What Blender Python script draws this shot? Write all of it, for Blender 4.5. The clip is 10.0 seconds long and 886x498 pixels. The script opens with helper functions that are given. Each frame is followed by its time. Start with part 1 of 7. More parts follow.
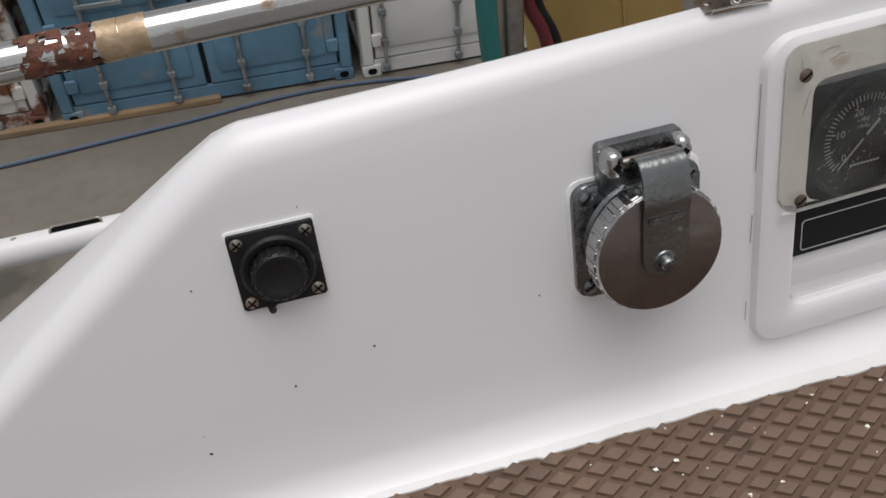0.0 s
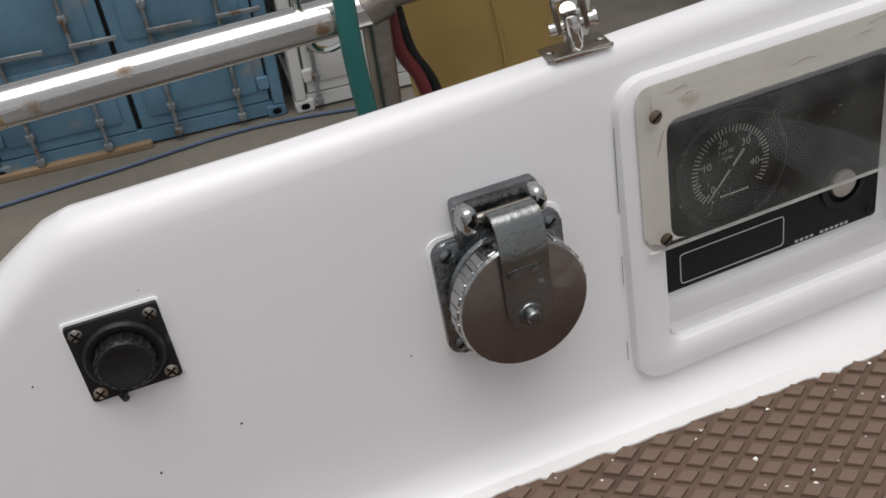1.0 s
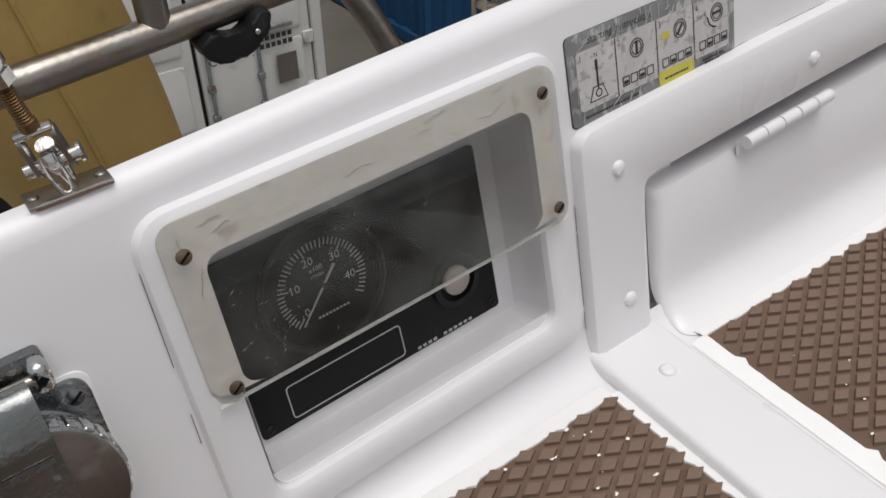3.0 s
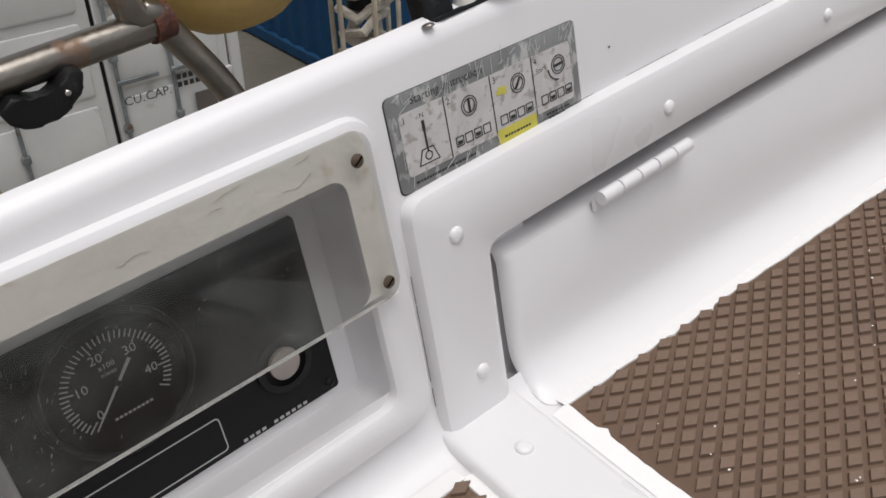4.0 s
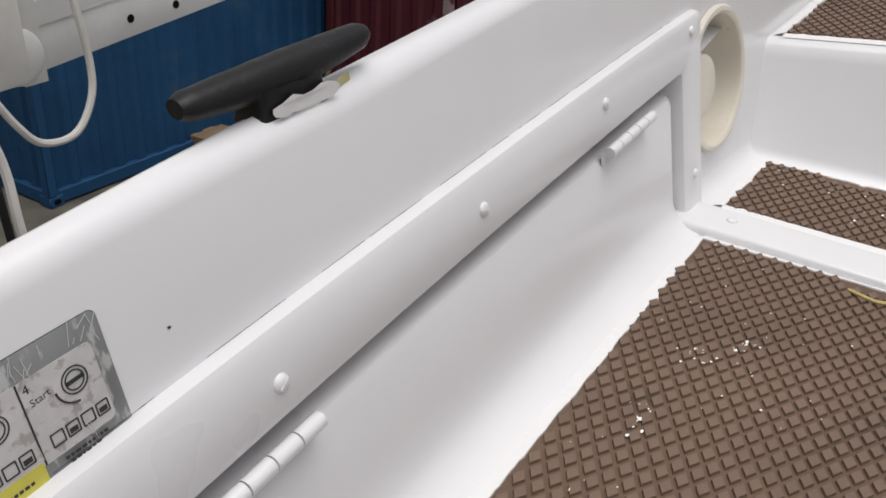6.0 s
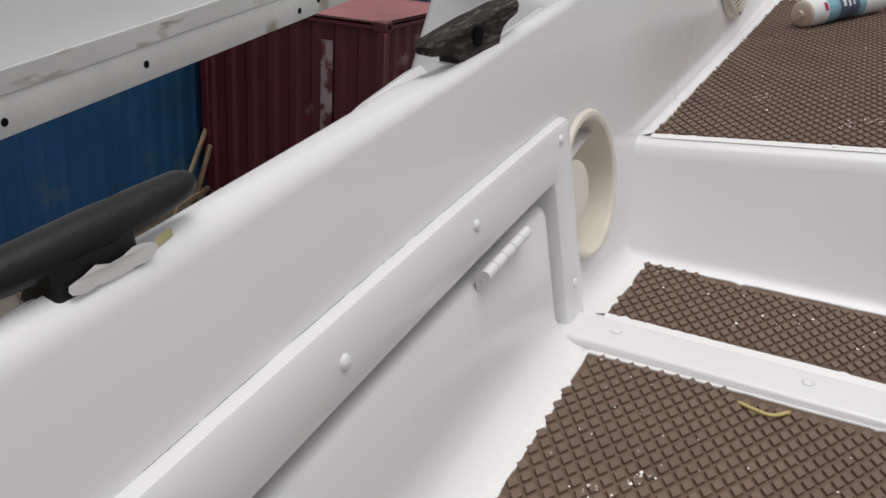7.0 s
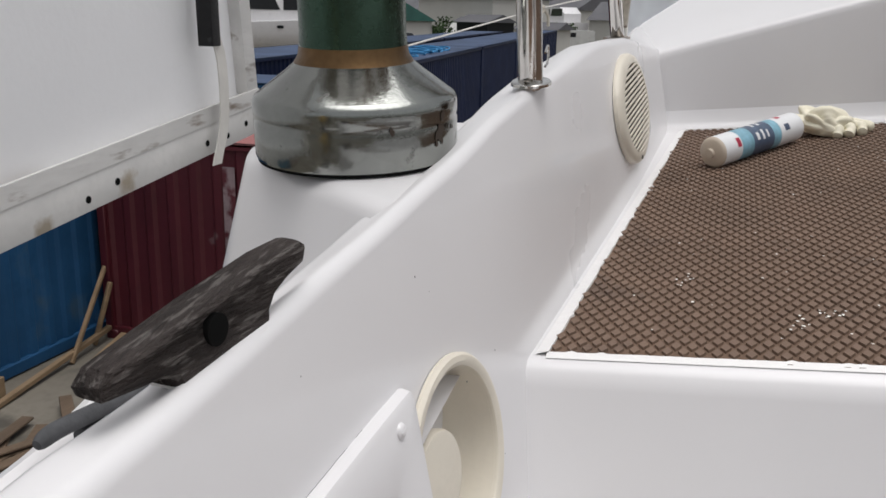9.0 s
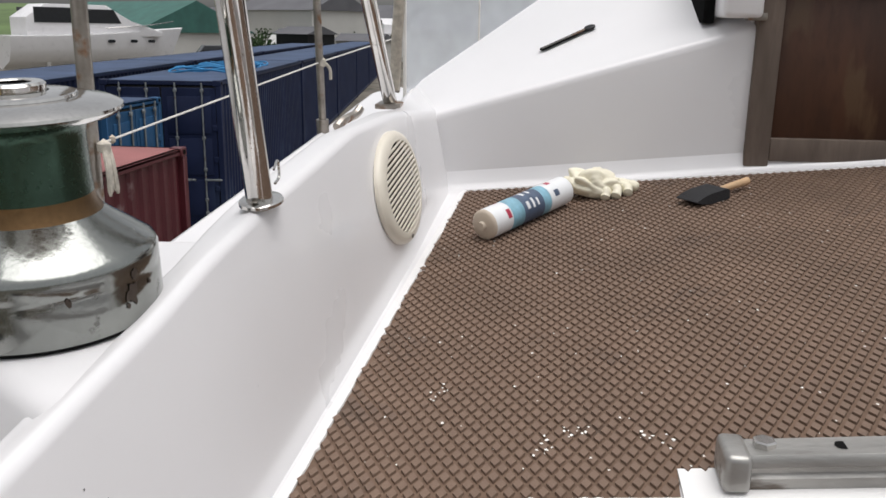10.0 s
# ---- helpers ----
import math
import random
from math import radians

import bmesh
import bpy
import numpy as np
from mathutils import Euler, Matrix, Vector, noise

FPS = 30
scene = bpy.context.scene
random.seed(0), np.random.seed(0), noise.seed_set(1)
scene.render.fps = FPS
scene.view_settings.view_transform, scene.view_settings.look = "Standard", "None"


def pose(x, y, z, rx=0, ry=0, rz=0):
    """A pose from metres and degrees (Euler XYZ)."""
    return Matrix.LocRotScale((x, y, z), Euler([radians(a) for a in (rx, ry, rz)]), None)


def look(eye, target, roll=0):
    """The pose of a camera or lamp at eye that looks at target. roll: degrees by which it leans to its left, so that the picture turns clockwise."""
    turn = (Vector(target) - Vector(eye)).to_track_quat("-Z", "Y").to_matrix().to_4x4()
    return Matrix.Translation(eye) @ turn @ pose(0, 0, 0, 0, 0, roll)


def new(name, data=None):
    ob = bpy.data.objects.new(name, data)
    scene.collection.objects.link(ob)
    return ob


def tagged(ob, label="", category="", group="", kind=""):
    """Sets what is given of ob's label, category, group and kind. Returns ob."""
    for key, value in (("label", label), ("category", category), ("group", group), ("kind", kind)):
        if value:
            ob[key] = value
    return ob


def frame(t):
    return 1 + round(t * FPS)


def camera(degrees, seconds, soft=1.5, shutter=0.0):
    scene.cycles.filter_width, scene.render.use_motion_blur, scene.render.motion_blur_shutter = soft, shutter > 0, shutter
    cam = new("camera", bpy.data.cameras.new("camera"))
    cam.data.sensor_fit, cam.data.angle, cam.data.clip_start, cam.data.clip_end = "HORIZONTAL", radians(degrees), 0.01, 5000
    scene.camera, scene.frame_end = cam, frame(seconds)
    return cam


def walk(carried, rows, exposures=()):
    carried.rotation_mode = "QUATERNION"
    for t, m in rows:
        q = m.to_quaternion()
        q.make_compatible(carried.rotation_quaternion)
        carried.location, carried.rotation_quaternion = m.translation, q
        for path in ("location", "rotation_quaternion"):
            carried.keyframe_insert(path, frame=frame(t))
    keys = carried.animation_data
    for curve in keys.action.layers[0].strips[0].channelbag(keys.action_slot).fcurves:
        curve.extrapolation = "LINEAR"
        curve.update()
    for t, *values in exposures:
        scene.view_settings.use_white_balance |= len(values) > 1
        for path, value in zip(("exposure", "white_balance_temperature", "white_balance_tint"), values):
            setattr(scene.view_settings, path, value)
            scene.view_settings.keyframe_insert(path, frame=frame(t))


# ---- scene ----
BOAT = pose(0, 0, 3.5, 0, -1.7, 0)  # the hull stands bow-up on its cradle
cam = camera(54.1, 10.0, soft=1.6)
PATH = [
    (0, (0.071, -0.359, 0.457), (0.35, 1.107, -0.875), -5.6),
    (0.5, (0.092, -0.357, 0.46), (0.398, 1.115, -0.86), -6.7),
    (1, (0.128, -0.351, 0.46), (0.529, 1.117, -0.837), -6.9),
    (1.5, (0.151, -0.35, 0.451), (0.687, 1.098, -0.82), -6.3),
    (2, (0.187, -0.344, 0.444), (0.828, 1.066, -0.821), -5.7),
    (2.5, (0.233, -0.34, 0.441), (0.999, 1.029, -0.799), -4.6),
    (2.7, (0.25, -0.337, 0.442), (1.074, 1.006, -0.79), -3.7),
    (3.8, (0.345, -0.329, 0.428), (1.358, 0.94, -0.739), -1.8),
    (4, (0.364, -0.33, 0.431), (1.401, 0.923, -0.733), -1.6),
    (4.5, (0.417, -0.323, 0.434), (1.558, 0.866, -0.7), -0.5),
    (5, (0.464, -0.303, 0.43), (1.7, 0.83, -0.66), -0.1),
    (5.5, (0.538, -0.266, 0.431), (1.905, 0.743, -0.624), 1.6),
    (6, (0.6, -0.245, 0.429), (2.099, 0.643, -0.554), 2.6),
    (6.2, (0.618, -0.229, 0.434), (2.162, 0.609, -0.522), 3.3),
    (7.3, (0.72, -0.216, 0.443), (2.448, 0.444, -0.319), 3.2),
    (7.5, (0.754, -0.208, 0.456), (2.502, 0.414, -0.289), 3.3),
    (8, (0.84, -0.173, 0.467), (2.628, 0.416, -0.207), 1.5),
    (8.5, (0.959, -0.156, 0.466), (2.766, 0.456, -0.131), 0.2),
    (9, (1.046, -0.174, 0.47), (2.872, 0.409, -0.101), 0.7),
    (9.5, (1.12, -0.213, 0.514), (2.992, 0.218, -0.043), 1.1),
    (10, (1.156, -0.253, 0.573), (3.068, -0.041, 0.028), 0.7),
]
EXPOSURES = [(0.0, -0.12), (1.5, -0.06), (2.5, -0.08), (5.0, 0.06), (5.5, -0.06), (6.0, -0.04), (7.5, -0.22), (8.0, -0.12), (9.0, 0.0), (10.0, 0.26)]
walk(cam, [(t, BOAT @ look(eye, target, roll)) for t, eye, target, roll in PATH], EXPOSURES)

# ---- world and light: bright overcast ----
world = bpy.data.worlds.new("overcast_sky")
scene.world = world
world.use_nodes = True
wn, wl = world.node_tree.nodes, world.node_tree.links
sky = wn.new("ShaderNodeTexSky")
sky.sky_type, sky.sun_disc = "NISHITA", False
SUN_TO = Vector((-0.03, -0.12, 0.80)).normalized()
sky.sun_elevation, sky.sun_rotation = math.asin(SUN_TO.z), math.atan2(SUN_TO.x, SUN_TO.y)
sky.dust_density, sky.air_density = 4.0, 1.0
grey = wn.new("ShaderNodeHueSaturation")
grey.inputs["Saturation"].default_value = 0.16
wl.new(sky.outputs["Color"], grey.inputs["Color"])
wl.new(grey.outputs["Color"], wn["Background"].inputs["Color"])
wn["Background"].inputs["Strength"].default_value = 0.122
sun_data = bpy.data.lights.new("sun", "SUN")
sun_data.energy, sun_data.angle, sun_data.color = 1.30, radians(55), (1.0, 0.972, 0.968)
sun = new("sun", sun_data)
sun.matrix_world = look(SUN_TO * 30, (0, 0, 0))


# ---- materials ----
def mat(name, color, rough=0.5, metal=0.0, vary=0.12, big=6.0, fine=90.0, bump=0.15, stain=None, amount=0.0, stain_scale=12.0, coat=0.0, stretch=(1, 1, 1), bump_scale=1.0, rnd=0.0, spec=0.5, speck=0.5):
    """A procedural surface: base colour varied at two scales, fine relief, and stains of another colour."""
    m = bpy.data.materials.new(name)
    m.use_nodes = True
    n, l = m.node_tree.nodes, m.node_tree.links
    b = n["Principled BSDF"]
    b.inputs["Metallic"].default_value, b.inputs["Coat Weight"].default_value = metal, coat
    b.inputs["Specular IOR Level"].default_value = spec
    co = n.new("ShaderNodeTexCoord")
    mp = n.new("ShaderNodeMapping")
    mp.inputs["Scale"].default_value = stretch
    l.new(co.outputs["Object"], mp.inputs["Vector"])

    def noise_tex(scale, detail):
        t = n.new("ShaderNodeTexNoise")
        t.inputs["Scale"].default_value, t.inputs["Detail"].default_value = scale, detail
        l.new(mp.outputs["Vector"], t.inputs["Vector"])
        return t

    def ramp(source, lo, hi, a=0.0, z=1.0):
        r = n.new("ShaderNodeMapRange")
        r.inputs["From Min"].default_value, r.inputs["From Max"].default_value = lo, hi
        r.inputs["To Min"].default_value, r.inputs["To Max"].default_value = a, z
        l.new(source, r.inputs["Value"])
        return r.outputs["Result"]

    def mix(fac, a, c):
        x = n.new("ShaderNodeMix")
        x.data_type = "RGBA"
        l.new(fac, x.inputs["Factor"])
        for sock, v in ((x.inputs["A"], a), (x.inputs["B"], c)):
            if isinstance(v, tuple):
                sock.default_value = (*v, 1)
            else:
                l.new(v, sock)
        return x.outputs["Result"]

    large, small = noise_tex(big, 4), noise_tex(fine, 5)
    dark = tuple(max(0, c * (1 - vary)) for c in color)
    light = tuple(min(1, c * (1 + vary)) for c in color)
    col = mix(ramp(large.outputs["Fac"], 0.3, 0.7), dark, light)
    darker = tuple(c * (1 - 0.7 * vary) for c in color)
    if speck:
        col = mix(ramp(small.outputs["Fac"], 0.45, 0.75, 0, speck), col, darker)
    if rnd:
        info = n.new("ShaderNodeObjectInfo")
        col = mix(ramp(info.outputs["Random"], 0, 1, 0, rnd), col, tuple(c * 0.6 for c in color))
    rough_out = ramp((small if speck else large).outputs["Fac"], 0.1, 0.9, max(0.02, rough - 0.08), min(1, rough + 0.1))
    if stain:
        st = noise_tex(stain_scale, 8)
        mask = ramp(st.outputs["Fac"], 0.66 - 0.3 * amount, 0.74 - 0.3 * amount)
        col = mix(mask, col, stain)
        if metal > 0.5:
            l.new(ramp(mask, 0, 1, metal, 0.1), b.inputs["Metallic"])
            x = n.new("ShaderNodeMath")
            x.operation = "MAXIMUM"
            l.new(rough_out, x.inputs[0])
            l.new(ramp(mask, 0, 1, 0, 0.75), x.inputs[1])
            rough_out = x.outputs[0]
    l.new(col, b.inputs["Base Color"])
    l.new(rough_out, b.inputs["Roughness"])
    if bump:
        bp = n.new("ShaderNodeBump")
        bp.inputs["Strength"].default_value, bp.inputs["Distance"].default_value = bump, 0.002 * bump_scale
        l.new(small.outputs["Fac"], bp.inputs["Height"])
        l.new(bp.outputs["Normal"], b.inputs["Normal"])
    return m


GELCOAT = mat("painted_gelcoat", (0.775, 0.765, 0.772), 0.30, vary=0.025, big=3.5, fine=16, bump=0.10, coat=0.25, speck=0.0)
PAINT_EDGE = mat("thick_white_paint", (0.83, 0.82, 0.81), 0.35, vary=0.03, fine=120, bump=0.3)
SEALANT = mat("yellowed_sealant", (0.90, 0.855, 0.80), 0.45, vary=0.07, big=28, fine=150, bump=0.3, stain=(0.70, 0.62, 0.53), amount=0.16, stain_scale=38)
# base darker than the diamonds: groove shade is put into the colour
RUBBER = mat("brown_deck_rubber", (0.148, 0.096, 0.067), 0.80, vary=0.16, big=5, fine=260, bump=0.3, rnd=0.15, spec=0.3, stain=(0.095, 0.064, 0.047), amount=0.18, stain_scale=9)
RUBBER_TOP = mat("diamond_top_rubber", (0.182, 0.120, 0.085), 0.68, vary=0.18, big=7, fine=300, bump=0.25, rnd=0.22, spec=0.45, stain=(0.14, 0.094, 0.069), amount=0.2, stain_scale=8)
CHIP = mat("white_paint_chip", (0.85, 0.83, 0.78), 0.5, vary=0.05)
STEEL = mat("polished_stainless", (0.62, 0.605, 0.58), 0.05, 1.0, vary=0.2, big=12, fine=220, bump=0.04, stain=(0.22, 0.13, 0.07), amount=0.04, stain_scale=26)
STEEL_DULL = mat("tarnished_stainless", (0.34, 0.31, 0.275), 0.32, 1.0, vary=0.35, big=14, fine=160, bump=0.2, stain=(0.20, 0.10, 0.045), amount=0.32, stain_scale=20)
ZINC = mat("dull_chromed_casting", (0.23, 0.24, 0.245), 0.26, 1.0, vary=0.4, big=30, fine=260, bump=0.25, stain=(0.07, 0.07, 0.07), amount=0.18, stain_scale=60)
CHROME = mat("worn_chrome", (0.46, 0.465, 0.46), 0.12, 1.0, vary=0.35, big=22, fine=300, bump=0.25, stain=(0.075, 0.06, 0.045), amount=0.08, stain_scale=34)
WINCH_CHROME = mat("pitted_winch_chrome", (0.28, 0.29, 0.275), 0.13, 1.0, vary=0.16, big=16, fine=240, bump=0.06, stain=(0.10, 0.095, 0.085), amount=0.06, stain_scale=40)
DISC = mat("browned_metal_disc", (0.185, 0.155, 0.138), 0.34, 0.85, vary=0.25, big=18, fine=260, bump=0.15, stain=(0.13, 0.15, 0.13), amount=0.15, stain_scale=22)
VERDIGRIS = mat("green_tarnished_strap", (0.23, 0.24, 0.235), 0.20, 0.9, vary=0.2, big=30, fine=260, bump=0.2, stain=(0.10, 0.125, 0.11), amount=0.10, stain_scale=40)
RUST = mat("rusty_tape_residue", (0.115, 0.036, 0.018), 0.55, 0.0, vary=0.6, big=90, fine=260, bump=0.9, stain=(0.36, 0.26, 0.18), amount=0.16, stain_scale=110)
TAPE = mat("old_clear_tape", (0.42, 0.30, 0.185), 0.35, 0.3, vary=0.35, big=50, fine=220, bump=0.4, stain=(0.55, 0.47, 0.38), amount=0.3, stain_scale=60)
BLACK = mat("black_plastic", (0.011, 0.011, 0.012), 0.42, vary=0.3, big=30, fine=250, bump=0.2, stain=(0.035, 0.035, 0.037), amount=0.12, stain_scale=60, spec=0.3)
BLACK_PANEL = mat("black_instrument_face", (0.010, 0.010, 0.011), 0.6, vary=0.2, fine=200, bump=0.0, spec=0.2, speck=0.0)
BLACK_ALLOY = mat("black_anodised_alloy", (0.014, 0.015, 0.017), 0.36, 0.3, vary=0.4, big=20, fine=240, bump=0.15, spec=0.3, stain=(0.05, 0.05, 0.05), amount=0.08, stain_scale=50)
GAUGE_INK = mat("white_gauge_ink", (0.44, 0.44, 0.42), 0.6, vary=0.08)
SHEAVE = mat("white_sheave_plastic", (0.66, 0.64, 0.60), 0.5, vary=0.08, big=20)
CREAM = mat("cream_plastic", (0.72, 0.67, 0.57), 0.42, vary=0.05, big=14, fine=150, bump=0.08)
# near-black for slots, holes and gaps: their inner shade as a colour
DARK_GAP = mat("dark_opening", (0.008, 0.008, 0.008), 0.9, vary=0.1, spec=0.05)
GREY_WOOD = mat("weathered_grey_wood", (0.052, 0.043, 0.040), 0.85, vary=0.5, big=60, fine=330, bump=1.0, stretch=(0.16, 1, 1), bump_scale=5, stain=(0.135, 0.122, 0.114), amount=0.38, stain_scale=240, spec=0.2)
GREY_RUBBER = mat("dull_grey_horn", (0.085, 0.087, 0.092), 0.85, vary=0.2, big=40, fine=300, bump=0.4, spec=0.2)
SCRAP = mat("dark_scrap_board", (0.125, 0.085, 0.055), 0.85, vary=0.4, big=4, fine=50, bump=0.5, stretch=(0.3, 1, 1), rnd=0.5)
TEAK = mat("bare_grey_teak", (0.165, 0.130, 0.108), 0.75, vary=0.35, big=14, fine=120, bump=0.5, stretch=(1, 1, 0.2), spec=0.2)
VARNISH = mat("worn_varnished_board", (0.060, 0.024, 0.012), 0.40, vary=0.5, big=7, fine=70, bump=0.25, stretch=(1, 1, 0.3), stain=(0.105, 0.058, 0.03), amount=0.26, stain_scale=16)
DECAL_GREY = mat("scratched_grey_label", (0.20, 0.205, 0.205), 0.4, vary=0.2, big=40, fine=160, bump=0.1, stain=(0.42, 0.42, 0.41), amount=0.34, stain_scale=150, stretch=(1, 1, 0.4))
DECAL_PALE = mat("faded_label_paper", (0.56, 0.54, 0.53), 0.45, vary=0.1, big=60, fine=220, bump=0.1, stain=(0.38, 0.35, 0.33), amount=0.36, stain_scale=170)
INK = mat("label_ink", (0.03, 0.03, 0.03), 0.5, vary=0.1)
YELLOW = mat("faded_yellow_print", (0.62, 0.56, 0.09), 0.5, vary=0.15, big=60)
BUOY = mat("faded_yellow_vinyl", (0.46, 0.31, 0.10), 0.55, vary=0.12, big=9, fine=140, bump=0.25, stain=(0.25, 0.13, 0.045), amount=0.1, stain_scale=14)
TEAL = mat("teal_hose", (0.025, 0.17, 0.16), 0.4, vary=0.15)
RED_HOSE = mat("dark_red_hose", (0.16, 0.02, 0.025), 0.45, vary=0.2)
ROPE = mat("weathered_white_rope", (0.52, 0.48, 0.41), 0.85, vary=0.25, big=80, fine=400, bump=0.8)
ROPE_BLUE = mat("blue_rope", (0.03, 0.20, 0.42), 0.8, vary=0.3, big=80, fine=400, bump=0.8)
SOLAR_BACK = mat("white_backsheet", (0.85, 0.85, 0.86), 0.35, vary=0.03, big=3)
ALU = mat("weathered_aluminium", (0.74, 0.73, 0.71), 0.42, 0.25, vary=0.15, big=12, fine=120, bump=0.3, stain=(0.27, 0.22, 0.18), amount=0.24, stain_scale=30, stretch=(0.25, 1, 1))
TRACK_ALU = mat("worn_track_alloy", (0.40, 0.39, 0.37), 0.40, 0.75, vary=0.35, big=18, fine=140, bump=0.3, stain=(0.14, 0.115, 0.095), amount=0.36, stain_scale=30, stretch=(1, 0.3, 1))
ALU_PAINT = mat("dirty_painted_flange", (0.68, 0.67, 0.65), 0.5, vary=0.1, big=8, stain=(0.42, 0.36, 0.28), amount=0.05, stain_scale=10)
GREEN_DRUM = mat("green_tinted_bronze_drum", (0.045, 0.085, 0.06), 0.24, 0.75, vary=0.3, big=14, fine=200, bump=0.1)
BRONZE = mat("brown_bronze_waist", (0.17, 0.10, 0.045), 0.35, 0.8, vary=0.3, big=30, fine=200, bump=0.15)
TUBE_WHITE = mat("sealant_tube_print_white", (0.75, 0.76, 0.77), 0.35, vary=0.06)
TUBE_RED = mat("red_print", (0.40, 0.025, 0.06), 0.4, vary=0.1)
TUBE_BLUE = mat("pale_blue_print", (0.22, 0.42, 0.52), 0.4, vary=0.25, big=40)
TUBE_NAVY = mat("dark_blue_print", (0.07, 0.10, 0.16), 0.4, vary=0.2, big=60)
TUBE_TIP = mat("beige_sealant_plastic", (0.56, 0.48, 0.39), 0.5, vary=0.1)
GLOVE = mat("cream_latex", (0.80, 0.755, 0.60), 0.5, vary=0.08, big=30)
FOAM = mat("black_foam", (0.02, 0.02, 0.022), 0.95, vary=0.3, fine=400, bump=0.6)
RUSTY_SCREW = mat("rusted_screw", (0.13, 0.095, 0.07), 0.5, 0.6, vary=0.4, big=60, fine=200, bump=0.3)
PINE = mat("pale_wood", (0.50, 0.33, 0.19), 0.6, vary=0.2, stretch=(0.3, 1, 1))
BOX_LIGHT = mat("light_blue_container_paint", (0.115, 0.22, 0.31), 0.55, vary=0.25, big=1.6, fine=12, bump=0.1, bump_scale=4, spec=0.3, stain=(0.20, 0.24, 0.26), amount=0.2, stain_scale=2.4)
BOX_WHITE = mat("white_container_paint", (0.62, 0.62, 0.60), 0.5, vary=0.08, big=1.6, fine=12, bump=0.1, stain=(0.40, 0.36, 0.31), amount=0.1, stain_scale=2.5)
BOX_RUSTY = mat("rusty_white_container_paint", (0.58, 0.56, 0.53), 0.6, vary=0.1, big=2, fine=12, stain=(0.15, 0.055, 0.03), amount=0.62, stain_scale=4.5)
BOX_BLUE = mat("blue_container_paint", (0.014, 0.070, 0.165), 0.6, vary=0.2, big=1.2, fine=10, bump=0.1, spec=0.25, stain=(0.04, 0.09, 0.155), amount=0.2, stain_scale=1.2)
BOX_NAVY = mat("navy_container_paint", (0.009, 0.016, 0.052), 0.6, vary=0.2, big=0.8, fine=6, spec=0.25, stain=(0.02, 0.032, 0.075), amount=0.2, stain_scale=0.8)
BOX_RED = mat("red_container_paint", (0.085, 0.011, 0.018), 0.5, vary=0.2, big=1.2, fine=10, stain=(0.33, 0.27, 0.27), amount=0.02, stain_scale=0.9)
# roof colours, set paler than the container sides
RED_ROOF = mat("lighter_red_roof_paint", (0.27, 0.09, 0.085), 0.55, vary=0.25, big=1.2)
NAVY_ROOF = mat("greyer_navy_roof_paint", (0.050, 0.075, 0.135), 0.7, vary=0.3, big=0.8, spec=0.2)
BAR_ZINC = mat("weathered_zinc_bar", (0.24, 0.26, 0.27), 0.55, 0.4, vary=0.3, big=6, fine=60, bump=0.2, stain=(0.17, 0.11, 0.08), amount=0.2, stain_scale=9)
CONCRETE = mat("yard_concrete", (0.165, 0.150, 0.125), 0.88, vary=0.3, big=0.5, fine=9, bump=0.4, bump_scale=4, spec=0.2, stain=(0.085, 0.078, 0.066), amount=0.3, stain_scale=0.8)
TIMBER = mat("scrap_timber", (0.24, 0.165, 0.095), 0.8, vary=0.3, big=6, fine=60, bump=0.5, stretch=(0.2, 1, 1))
GRASS = mat("distant_grass", (0.09, 0.14, 0.045), 0.9, vary=0.3, big=0.05, fine=1)
HOUSE = mat("distant_plaster", (0.52, 0.51, 0.48), 0.8, vary=0.08, big=0.3)
ROOF = mat("distant_roof", (0.11, 0.11, 0.12), 0.8, vary=0.2, big=0.3)
GREEN_TARP = mat("green_tarpaulin", (0.035, 0.12, 0.10), 0.6, vary=0.2, big=1)
GLASS_DARK = mat("dark_boat_window", (0.02, 0.022, 0.025), 0.15, vary=0.1)
RED_PLASTIC = mat("red_plastic_float", (0.42, 0.012, 0.035), 0.4, vary=0.1)


def clear_material():
    m = bpy.data.materials.new("scratched_acrylic")
    m.use_nodes = True
    n, l = m.node_tree.nodes, m.node_tree.links
    out = n["Material Output"]
    b = n["Principled BSDF"]
    b.inputs["Base Color"].default_value = (0.42, 0.45, 0.42, 1)
    b.inputs["Roughness"].default_value = 0.55
    tr, gl, mx, mx2 = n.new("ShaderNodeBsdfTransparent"), n.new("ShaderNodeBsdfGlossy"), n.new("ShaderNodeMixShader"), n.new("ShaderNodeMixShader")
    gl.inputs["Roughness"].default_value = 0.06
    tr.inputs["Color"].default_value = (0.86, 0.86, 0.85, 1)
    mx.inputs["Fac"].default_value = 0.03
    l.new(tr.outputs[0], mx.inputs[1])
    l.new(gl.outputs[0], mx.inputs[2])
    co, ns, mr = n.new("ShaderNodeTexCoord"), n.new("ShaderNodeTexNoise"), n.new("ShaderNodeMapRange")
    ns.inputs["Scale"].default_value, ns.inputs["Detail"].default_value = 26, 8
    l.new(co.outputs["Object"], ns.inputs["Vector"])
    mr.inputs["From Min"].default_value, mr.inputs["From Max"].default_value = 0.4, 0.8
    mr.inputs["To Min"].default_value, mr.inputs["To Max"].default_value = 0.012, 0.10
    l.new(ns.outputs["Fac"], mr.inputs["Value"])
    l.new(mr.outputs["Result"], mx2.inputs["Fac"])
    l.new(mx.outputs[0], mx2.inputs[1])
    l.new(b.outputs[0], mx2.inputs[2])
    l.new(mx2.outputs[0], out.inputs["Surface"])
    return m


ACRYLIC = clear_material()


